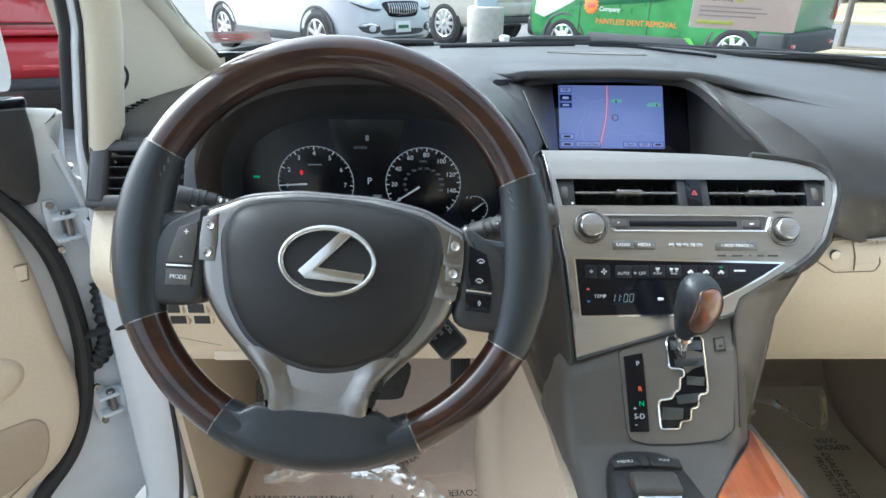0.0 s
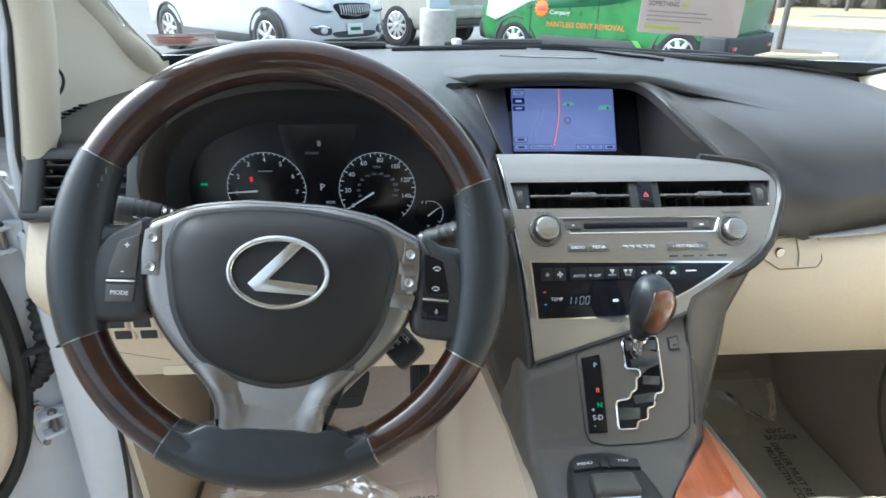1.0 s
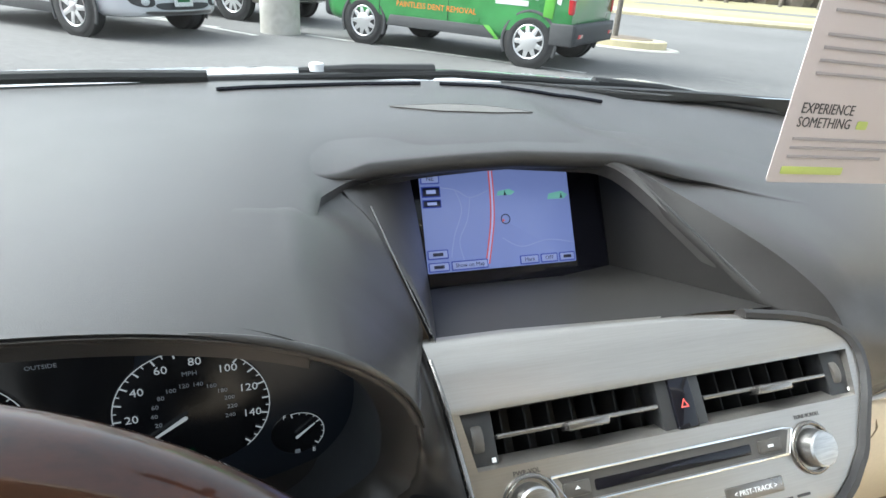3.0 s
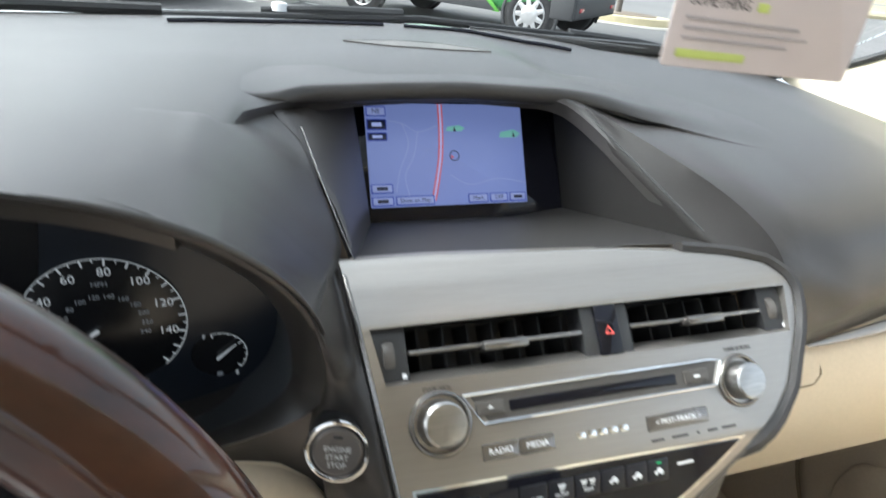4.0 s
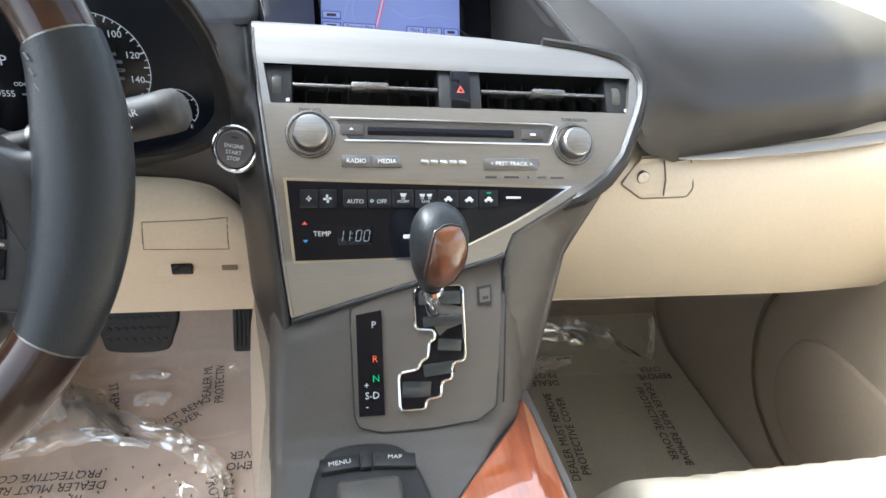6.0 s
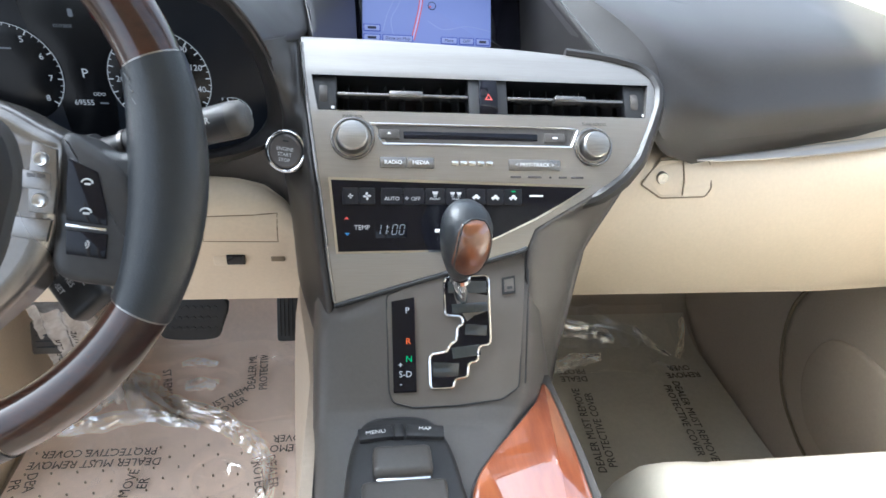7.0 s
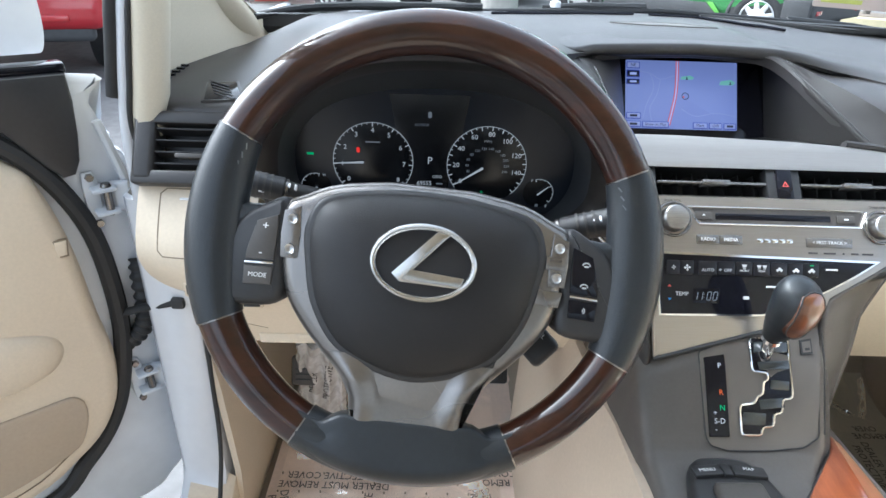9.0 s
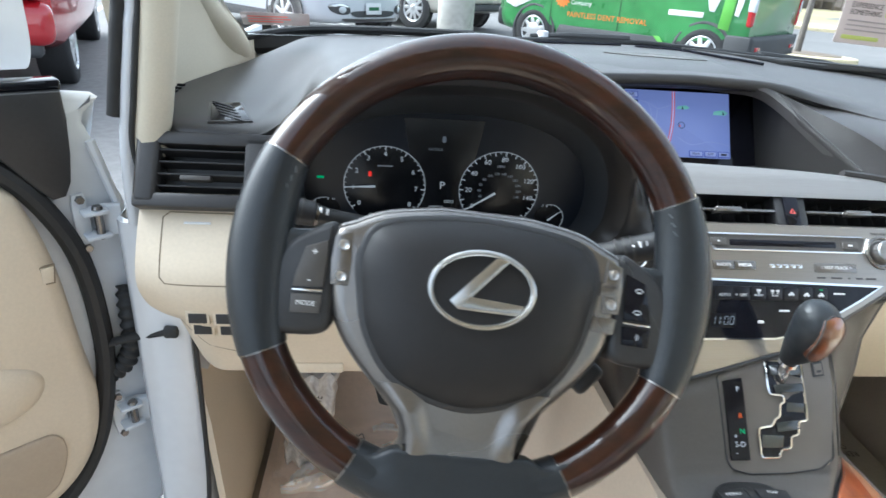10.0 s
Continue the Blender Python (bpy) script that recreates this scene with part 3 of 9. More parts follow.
TRIM = surface("smooth_charcoal_trim", (0.017, 0.0155, 0.0147), 0.50, vary=0.08, grain=300, bump=0.1, bump_scale=1600, spec=0.22)
ridge_line = along([(0.0865, 1.2235, 1.1150), (0.100, 1.185, 1.0975), (0.1125, 1.150, 1.0815), (0.126, 1.115, 1.0650), (0.1385, 1.082, 1.0500), (0.1500, 1.064, 1.0470), (0.1640, 1.0450, 1.0440)])
outer_line = along([(0.098, 1.216, 1.1160), (0.118, 1.168, 1.1050), (0.140, 1.120, 1.0920), (0.160, 1.090, 1.0780), (0.1745, 1.063, 1.0620), (0.1810, 1.047, 1.0480), (0.1825, 1.036, 1.0360)])
trim_rows = []
for t in np.linspace(0, 1, 30):
    a, b = ridge_line(t), outer_line(t)
    row = [tuple(a + Vector((-0.002, -0.001, -0.004)))]
    for k in (0.0, 0.15, 0.35, 0.55, 0.75, 0.9, 1.0):
        p = a.lerp(b, k)
        hit = pad_tree.ray_cast(Vector((p.x, p.y, 1.4)), Vector((0, 0, -1)))[0]
        z = max(p.z, hit.z + 0.0012 + 0.0012 * math.sin(math.pi * k)) if hit and hit.z < p.z + 0.02 else p.z
        row.append((p.x, p.y, z))
    row.append(tuple(b + Vector((0.002, 0.002, -0.006))))
    trim_rows.append(row)
part("shoulder_trim", sheet(trim_rows, (0, 0.003, -0.004)), TRIM, dash, "smooth dark trim beside the screen", 60)
# dashboard plastic made darker: shade under the brow is put into the recess colour
RECESS = surface("shaded_recess_plastic", (0.014, 0.0128, 0.0120), 0.5, vary=0.1, grain=300, bump=0.2, bump_scale=1600, spec=0.3)
# brow over the screen: a ledge that overhangs the recess and runs out into the pad on both sides
def pad_height(x, y):
    hit = pad_tree.ray_cast(Vector((x, y, 1.4)), Vector((0, 0, -1)))[0]
    return hit.z if hit else 1.10


brow_rows = []
for x in np.linspace(-0.262, 0.440, 72):
    x = float(x)
    lip_y = lerp(x, (-0.262, -0.215, -0.17, -0.10, -0.03, 0.06, 0.18, 0.30, 0.44), (1.190, 1.200, 1.226, 1.2385, 1.2425, 1.2350, 1.228, 1.210, 1.170))
    lip_z = lerp(x, (-0.262, -0.215, -0.17, -0.10, -0.03, 0.06, 0.12, 0.20, 0.30, 0.44), (1.1365, 1.1325, 1.1300, 1.1310, 1.1320, 1.1300, 1.1270, 1.1205, 1.1080, 1.0900))
    fade = lerp(x, (-0.262, -0.235, -0.205, -0.175, 0.07, 0.13, 0.20, 0.27, 0.35, 0.44), (0.0, 0.12, 0.5, 1.0, 1.0, 0.78, 0.42, 0.16, 0.0, 0.0))
    thin = lerp(fade, (0.0, 1.0), (0.25, 1.0))
    row = []
    for i, (dy, dz) in enumerate(((0.034, -0.0135), (0.014, -0.0140), (0.002, -0.0120), (-0.0012, -0.0050), (0.0006, 0.0020), (0.008, 0.0042), (0.040, 0.0055), (0.085, 0.0050), (0.15, -0.0010))):
        even = (-0.060, -0.044, -0.028, -0.012, 0.004, 0.022)
        if i < 6 and x > 0:
            dy = dy * fade + even[i] * (1 - fade)
        under = pad_height(x, lip_y + dy) - 0.0008
        z = lip_z + dz * (thin if dz < 0 else 1.0)
        k = fade * (1.0 if dy < 0.06 else lerp(dy, (0.06, 0.15), (1.0, 0.0)))
        if i < 6 and x > 0:
            k *= fade + (1 - fade) * (i / 5) ** 1.5
        z = under * (1 - k) + (max(z, under) if dz > -0.005 else z) * k
        row.append((x, lip_y + dy, min(z, under - 0.002) if i == 0 and fade < 0.97 else z))
    brow_rows.append([tuple(p) for p in smooth(row, 4)])
part("screen_brow", sheet(brow_rows, (0, 0.004, -0.003)), DASH, dash, "rounded charcoal brow over the screen", 70)

# recess of the navigation screen
mouth = [(-0.163, 1.068, 1.0575), (-0.170, 1.12, 1.080), (-0.201, 1.203, 1.1195), (-0.11, 1.244, 1.1255), (-0.035, 1.250, 1.127), (0.05, 1.241, 1.123), (0.086, 1.224, 1.114), (0.112, 1.15, 1.080), (0.140, 1.076, 1.046), (0.06, 1.068, 1.0550), (-0.06, 1.066, 1.0575)]
inner = [(-0.119, 1.214, 1.015), (-0.1215, 1.244, 1.060), (-0.1245, 1.276, 1.109), (-0.095, 1.296, 1.116), (-0.032, 1.298, 1.117), (0.04, 1.296, 1.116), (0.084, 1.282, 1.109), (0.086, 1.255, 1.057), (0.088, 1.232, 1.013), (0.03, 1.226, 1.009), (-0.09, 1.226, 1.010)]
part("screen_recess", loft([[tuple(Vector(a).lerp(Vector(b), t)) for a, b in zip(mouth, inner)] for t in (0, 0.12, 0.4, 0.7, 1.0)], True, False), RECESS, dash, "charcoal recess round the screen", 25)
cheek = [[tuple(Vector(a).lerp(Vector(b), t) + Vector((0.0030, -0.0010, 0.0010))) for t in np.linspace(0.0, 0.96, 10)] for a, b in zip(smooth(mouth[:3], 6), smooth(inner[:3], 6))]
part("recess_cheek", sheet(cheek, (-0.0006, 0, 0)), DASH, dash, "charcoal cheek beside the screen", 60)
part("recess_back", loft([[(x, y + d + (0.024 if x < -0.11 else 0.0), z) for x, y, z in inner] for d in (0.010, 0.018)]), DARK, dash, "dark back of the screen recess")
for pts in ([(-0.1605, 1.078, 1.0595), (-0.170, 1.125, 1.084), (-0.179, 1.185, 1.112)], [(0.136, 1.088, 1.0525), (0.111, 1.152, 1.084), (0.086, 1.220, 1.116)]):
    part("recess_edge", tube(smooth(pts, 6), 0.0009, 8), DARK, dash, "thin dark edging strip")

# cream knee panel under the wheel
knee = []
for x in np.linspace(-0.735, -0.165, 60):
    e = max(0.0, (-0.66 - x) / 0.075)
    k = e * e
    c = [(1.12, 0.995), (1.082, 0.985), (1.045, 0.945), (1.022, 0.905), (1.026, 0.865), (1.052, 0.82), (1.074, 0.775), (1.088, 0.747), (1.10, 0.740), (1.17, 0.745)]
    if -0.585 < x:
        k_top = knee_top(x)
        c[0], c[1], c[2] = (1.10, k_top - 0.032), (1.065, k_top - 0.012), (1.044 - 0.4 * (0.9245 - k_top), k_top)
        if k_top < 0.917:
            c[3] = (1.0235, k_top - 0.012)
        if k_top < 0.88:
            c[4] = (1.028, k_top - 0.024)
    knee.append([(float(x), y + 0.05 * k * lerp(z, (0.74, 0.9, 1.0), (1.6, 0.3, 0.0)), z + 0.05 * k * (1 if z < 0.85 else 0)) for y, z in smooth(c, 4)])
knee_shape = sheet(knee, (0, 0.01, 0.002))
part("knee_panel", knee_shape, BEIGE, dash, "cream lower knee panel", 50)

# glovebox side
glove = []
for x in np.linspace(0.10, 0.68, 40):
    lift = 0.09 * (x - 0.26) if x > 0.26 else 0.02 * (x - 0.26)
    yb = 0.10 * max(0, x - 0.5) ** 1.2
    c = [(1.075, 0.958), (1.050, 0.948), (1.036, 0.925), (1.032, 0.885), (1.040, 0.840), (1.056, 0.795), (1.068, 0.765), (1.076, 0.752), (1.09, 0.748), (1.20, 0.752)]
    glove.append([(float(x), y + yb, z + lift * lerp(z, (0.75, 0.95), (0, 1))) for y, z in smooth(c, 4)])
part("glovebox_door", sheet(glove, (0, 0.01, 0.002)), BEIGE, dash, "cream glovebox door", 50)

# ---- centre console ----
console = thing("centre_console", (-0.04, 0.6, 0.3), "charcoal centre console with shift gate, controller and red wood lid", "console")
CY = (0.30, 0.74, 0.80, 0.835, 0.851, 0.861, 0.905, 0.922, 0.946, 0.97)
CZ = (0.77, 0.775, 0.778, 0.784, 0.792, 0.803, 0.866, 0.883, 0.910, 0.93)


def console_z(y, x=0.0):
    """Height of the console top; its forward left side falls away."""
    fall = lerp(x, (-0.156, -0.142, -0.094, -0.03), (0.030, 0.025, 0.009, 0.0))
    return lerp(y, CY, CZ) - fall * lerp(y, (0.855, 0.912), (0.0, 1.0))


def on_console(x, y, off=0.0):
    d = 0.006
    up = Vector((0, 2 * d, console_z(y + d, x) - console_z(y - d, x))).normalized()
    n = Vector((1, 0, 0)).cross(up)
    return axes(Vector((x, y, console_z(y, x))) + n * off, (1, 0, 0), up)


rings = []
for y in np.concatenate((np.linspace(0.25, 0.80, 12), np.linspace(0.81, 0.955, 40))):
    z = console_z(y)
    l = -0.156
    r = lerp(y, (0.25, 0.74, 0.80, 0.816, 0.832, 0.86, 0.955), (0.075, 0.072, 0.066, 0.012, 0.020, 0.038, 0.046))
    zr = z - lerp(y, (0.25, 0.80, 0.86, 0.92, 0.955), (0.0, 0.0, 0.004, 0.004, 0.002))
    zl = console_z(y, l)
    rings.append([(l - 0.02, y + 0.02, 0.31), (l - 0.012, y + 0.01, zl - 0.16), (l - 0.004, y, zl - 0.03), (l, y, zl - 0.010), (l + 0.004, y, zl - 0.003), (l + 0.012, y, console_z(y, l + 0.012)),
                  *[(float(x), y, console_z(y, x)) for x in np.linspace(l + 0.03, r - 0.03, 14)], (r - 0.012, y, zr), (r - 0.004, y, zr - 0.003), (r, y, zr - 0.010), (r + 0.012, y, zr - 0.03), (r + 0.034, y + 0.01, zr - 0.10), (r + 0.04, y + 0.02, 0.31)])
part("console_edge", loft([[(x, y, z) for x, y in ((0.058, 0.72), (0.074, 0.72), (0.0745, 0.80), (0.070, 0.90), (0.058, 0.90))] for z in (0.42, 0.7745, 0.7775)]), CONSOLE_BODY, console, "charcoal edge beside the lid")
part("console_body", loft(rings), CONSOLE_BODY, console, "charcoal console body", 60)
# right flank that runs from the panel edge down to the floor
flank = []
for z in np.linspace(0.958, 0.597, 40):
    z = float(z)
    x0 = lerp(z, (0.597, 0.78, 0.85, 0.885, 0.905, 0.943, 0.955), (0.090, 0.090, 0.098, 0.108, 0.122, 0.150, 0.158))
    y0 = lerp(z, (0.597, 0.78, 0.85, 0.885, 0.943, 0.955), (0.930, 0.938, 0.950, 0.968, 0.996, 1.002))
    xi, yi = edge_right(max(z, 0.9085)) + 0.0005, face_y(z) + 0.001
    c = [(xi, yi + 0.006), (xi + 0.001, yi), (xi + 0.010, yi + 0.001), (xi * 0.45 + x0 * 0.55, yi * 0.50 + y0 * 0.50 - 0.004), (x0 - 0.004, y0 - 0.002), (x0 + 0.004, y0 + 0.02), (x0 + 0.012, y0 + 0.20)]
    flank.append([(x, y, z) for x, y in smooth(c, 4)])
part("console_flank", sheet(flank, (-0.004, 0.006, 0)), CONSOLE_BODY, console, "charcoal console flank", 60)

# ---- steering wheel ----
TURN = radians(-5.0)
wheel_m = axes((-0.386, 0.798, 1.043), (1, 0, 0), (0, 0.4363, 0.8998)) @ Matrix.Rotation(TURN, 4, "Z")
wheel = thing("steering_wheel", (-0.386, 0.798, 1.043), "black leather and dark walnut steering wheel with satin metal spokes", "steering wheel")


def rim_piece(a0, a1, fat, n=40, extra=0.0):
    rings = []
    for i in range(n + 1):
        t = radians(a0 + (a1 - a0) * i / n)
        o = Vector((math.cos(t), math.sin(t), 0))
        s = math.sin(math.pi * i / n)
        r = fat + extra * s
        c = o * (0.1635 - extra * s)
        rings.append([tuple(c + o * (r * math.cos(2 * math.pi * j / 20)) + Vector((0, 0, 1)) * (fat * 0.95 * math.sin(2 * math.pi * j / 20))) for j in range(20)])
    ends = [[tuple(sum((Vector(p) for p in r), Vector()) / 20 + (Vector(q) - sum((Vector(p) for p in r), Vector()) / 20) * 0.93) for q in r] for r in (rings[0], rings[-1])]
    return xf(loft([ends[0]] + rings + [ends[1]]), wheel_m)


for a0, a1 in ((26, 154), (205, 241), (-61, -25)):
    part("wood_grip", rim_piece(a0 + 0.2, a1 - 0.2, 0.0168), WOOD, wheel, "glossy dark walnut rim section", 60)
for a0, a1, ex in ((154, 205, 0.0045), (-25, 26, 0.0045), (241, 299, 0.002)):
    part("leather_grip", rim_piece(a0 + 0.2, a1 - 0.2, 0.0178, extra=ex), LEATHER, wheel, "black stitched leather rim section", 60)
THREAD = surface("grey_thread", (0.10, 0.105, 0.11), 0.7)
for a0, step in ((23.5, -2.6), (156.5, 2.6)):
    for k in range(7):
        pts = []
        for q in (-0.75, 0.0, 0.75):
            t = radians(a0 + step * k + q)
            lean = radians(128 + 4 * q)
            o = Vector((math.cos(t), math.sin(t), 0))
            pts.append(tuple(wheel_m @ (o * (0.1635 - 0.0018 + 0.0181 * math.cos(lean)) + Vector((0, 0, 0.0172 * math.sin(lean))))))
        part("stitch", tube(pts, 0.0006, 6), THREAD, wheel)
# metal slivers where wood meets leather
for a in (26, 154, 205, 241, -61, -25):
    part("trim_ring", rim_piece(a - 0.22, a + 0.22, 0.0171, 2), SPOKE, wheel)


def on_wheel(vf):
    return xf(vf, wheel_m)


def mirrored(points):
    return points + [(-x, y) for x, y in reversed(points) if abs(x) > 1e-6]


pad_outline = smooth([(-0.070, 0.0325), (0, 0.0410), (0.070, 0.0325), (0.0880, 0.010), (0.0862, -0.02), (0.0770, -0.053), (0.0520, -0.083), (0, -0.0985), (-0.0520, -0.083), (-0.0770, -0.053), (-0.0862, -0.02), (-0.0880, 0.010)], 6, True)


def dome(outline, h0, h1, steps=8, power=2.6, low=0.03):
    cx = sum(p[0] for p in outline) / len(outline)
    cy = sum(p[1] for p in outline) / len(outline)
    rings = [[(x, y, h0 - low) for x, y in outline]]
    for i in range(steps + 1):
        s = 1 - 0.96 * (i / steps) ** 1.6
        h = h0 + (h1 - h0) * (1 - s ** power) ** 0.6
        rings.append([(cx + (x - cx) * s, cy + (y - cy) * s, h) for x, y in outline])
    return loft(rings)


part("hub_pad", on_wheel(dome(pad_outline, 0.008, 0.031, 10, 3.2)), PAD, wheel, "black moulded airbag pad", 60)
back_outline = [(x * 1.018, (y + 0.02) * 1.022 - 0.02) for x, y in pad_outline]
part("hub_surround", on_wheel(plate(back_outline, 0.05, 0.004, -0.035)), DARK, wheel, "dark hub surround", 60)
spoke_side = [(-0.030, 0.0475), (-0.070, 0.0410), (-0.092, 0.0315), (-0.107, 0.0225), (-0.1075, 0.0), (-0.105, -0.028), (-0.098, -0.049), (-0.085, -0.068), (-0.0675, -0.087), (-0.0525, -0.103), (-0.0455, -0.116), (-0.0440, -0.130), (-0.0440, -0.135), (0.0, -0.136)]
spoke_outline = mirrored(smooth(spoke_side, 4)[:-1] + [(0.0, -0.136)])
spoke_outline = [p for i, p in enumerate(spoke_outline) if i == 0 or (Vector(p) - Vector(spoke_outline[i - 1])).length > 1e-5]
if sum(spoke_outline[i - 1][0] * spoke_outline[i][1] - spoke_outline[i][0] * spoke_outline[i - 1][1] for i in range(len(spoke_outline))) < 0:
    spoke_outline = spoke_outline[::-1]
frame_rings = [[(x, y, -0.022) for x, y in spoke_outline]]
for a in np.linspace(0, 90, 7):
    o = 0.011 * (1 - math.cos(radians(a)))
    frame_rings.append([(x, y, 0.0025 + 0.011 * math.sin(radians(a)) - 0.0015 * (abs(x) < 0.035)) for x, y in offset2(spoke_outline, o)])
part("spoke_frame", on_wheel(loft(frame_rings)), SPOKE, wheel, "satin metal spoke frame", 60)
lower = []
for y in np.linspace(-0.0820, -0.1345, 26):
    half = lerp(-y, (0.068, 0.087, 0.103, 0.116, 0.127, 0.1345), (0.0845, 0.0670, 0.0525, 0.0458, 0.0445, 0.0450))
    row = []
    for u in np.linspace(-1, 1, 41):
        ridge = math.exp(-((abs(u) - 0.74) / 0.15) ** 2) * lerp(-y, (0.082, 0.100, 0.120, 0.1345), (0.0, 1.0, 0.7, 0.0))
        hollow = 1 - min(1.0, (abs(u) / 0.60) ** 4)
        fall = max(0.0, (abs(u) - 0.80) / 0.20)
        row.append((half * float(u), float(y), 0.0146 + 0.0036 * ridge - 0.0022 * hollow * lerp(-y, (0.08, 0.10, 0.131), (0.0, 1.0, 0.3)) - 0.0105 * fall ** 2.2))
    lower.append(row)
part("lower_spoke", on_wheel(sheet(lower, (0, 0, -0.004))), SPOKE, wheel, "satin metal lower spoke with raised sides", 60)
ICON_WHEEL = surface("grey_switch_print", (0.42, 0.43, 0.44), 0.5, vary=0.04)
for sx in (-1, 1):
    web = smooth([(sx * 0.112, 0.0200), (sx * 0.125, 0.0205), (sx * 0.136, 0.0200), (sx * 0.146, 0.0250), (sx * 0.154, 0.0350), (sx * 0.159, 0.008), (sx * 0.152, -0.030), (sx * 0.134, -0.004), (sx * 0.116, 0.012)], 4, True)
    part("leather_web", on_wheel(plate(web, 0.020, 0.006, -0.012)), LEATHER, wheel, "black leather thumb rest", 60)
    block = smooth([(sx * 0.104, 0.025), (sx * 0.122, 0.021), (sx * 0.140, 0.008), (sx * 0.150, -0.02), (sx * 0.146, -0.052), (sx * 0.128, -0.056), (sx * 0.104, -0.050), (sx * 0.103, -0.02)], 5, True)
    part("spoke_block", on_wheel(plate(block, 0.034, 0.006, -0.024)), DARK, wheel, "black spoke block with buttons", 50)
    metal = [(sx * 0.1055, 0.0174), (sx * 0.0935, 0.0215), (sx * 0.0920, 0.0), (sx * 0.0928, -0.0172), (sx * 0.1054, -0.0175), (sx * 0.1065, 0.0)]
    sw = part("switch", on_wheel(plate(metal, 0.0025, 0.001, 0.0122)), SPOKE, wheel, "satin metal steering wheel switch")
    for yy in (0.0115, -0.0105):
        part("dimple", on_wheel(xf(lathe([(0.0001, 0.0006), (0.0022, 0.0008), (0.0034, 0.0018), (0.0040, 0.0006), (0.0041, -0.001)], 20), Matrix.Translation((sx * (0.0985 if yy > 0 else 0.0985), yy, 0.0146)))), KNOB, sw)
    up = [(sx * 0.110, 0.0135), (sx * 0.125, 0.0075), (sx * 0.1305, -0.012), (sx * 0.1315, -0.0215), (sx * 0.1105, -0.0205), (sx * 0.1095, 0.0)]
    low = [(sx * 0.1105, -0.0255), (sx * 0.1318, -0.0262), (sx * 0.1315, -0.0400), (sx * 0.1110, -0.0390)]
    b1 = part("switch", on_wheel(plate(up, 0.0015, 0.0008, 0.0100)), PIANO if sx > 0 else CONSOLE, wheel, "dark steering wheel switch")
    b2 = part("switch", on_wheel(plate(low, 0.0015, 0.0008, 0.0100)), PIANO if sx > 0 else CONSOLE, wheel, "dark steering wheel switch")
    part("chrome_line", on_wheel(plate([(sx * 0.1105, -0.0218), (sx * 0.1316, -0.0228), (sx * 0.1316, -0.0246), (sx * 0.1105, -0.0238)], 0.0022, 0.0006, 0.0100)), CHROME, wheel)
    if sx < 0:
        letters("plus_sign", "+", 0.0085, wheel_m @ Matrix.Translation((-0.1185, 0.004, 0.0117)), MARK, b1)
        letters("minus_sign", "-", 0.0085, wheel_m @ Matrix.Translation((-0.1205, -0.0155, 0.0117)), MARK, b1)
        letters("lettering", "MODE", 0.0048, wheel_m @ Matrix.Translation((-0.1212, -0.0325, 0.0117)), MARK, b2)
    else:
        for yy in (0.002, -0.014):
            part("phone_mark", on_wheel(tube([(0.1205 + 0.0027 * math.cos(radians(a)), yy - 0.0008 + 0.0020 * math.sin(radians(a)), 0.0118) for a in range(-10, 200, 15)], 0.0005, 6)), ICON_WHEEL, b1)
            part("phone_base", on_wheel(xf(plate(rrect(0.0034, 0.0013, 0.0004), 0.0002, 0.0001), Matrix.Translation((0.1207, yy - 0.0016, 0.0117)))), ICON_WHEEL, b1)
        for k, r in enumerate((0.0010, 0.0024)):
            part("voice_mark", on_wheel(tube([(0.1205 + r * math.cos(radians(a)), -0.0325 + r * math.sin(radians(a)), 0.0118) for a in range(-60, 61, 15)], 0.0004, 6)), ICON_WHEEL, b2)
        enter = part("switch", on_wheel(plate([(0.0895, 0.0055), (0.1035, 0.0045), (0.1040, -0.0050), (0.0895, -0.0045)], 0.0032, 0.0008, 0.0122)), SPOKE, wheel, "satin metal enter switch")
        letters("lettering", "ENTER", 0.0032, wheel_m @ Matrix.Translation((0.0967, 0.0025, 0.0156)), MARK_DARK, enter)
        part("switch", on_wheel(plate([(0.0865, -0.0200), (0.1045, -0.0205), (0.1025, -0.0325), (0.0845, -0.0310)], 0.0025, 0.001, 0.0122)), SPOKE, wheel, "satin metal switch")
boss_rows = []
for u in np.linspace(-1, 1, 33):
    x = 0.080 * float(u)
    yr = -math.sqrt(0.1635 ** 2 - x * x)
    yt = lerp(abs(x), (0.0, 0.040, 0.046, 0.050, 0.054, 0.060, 0.066, 0.072, 0.080), (-0.1322, -0.1318, -0.1310, -0.1318, -0.1338, -0.1375, yr + 0.0120, yr + 0.0112, yr + 0.0108))
    ease = lerp(abs(float(u)), (0.50, 0.65, 0.85, 1.0), (1.0, 0.96, 0.88, 0.84))
    c = [(yt + 0.0035, 0.0080), (yt + 0.0025, 0.0115), (yt - 0.0002, 0.0132), (yt - 0.007, 0.0140), ((yt + yr) / 2 - 0.004, 0.0158), (yr - 0.002, 0.0172), (yr - 0.010, 0.0140), (yr - 0.0150, 0.0070), (yr - 0.0172, -0.002)]
    boss_rows.append([(x, y, (z + 0.0022) * ease) for y, z in smooth(c, 4)])
part("leather_boss", on_wheel(sheet(boss_rows, (0, 0, -0.006))), LEATHER, wheel, "black leather lower spoke cover", 60)
EMBLEM = surface("satin_chrome", (0.55, 0.545, 0.53), 0.22, metal=1.0, vary=0.03)
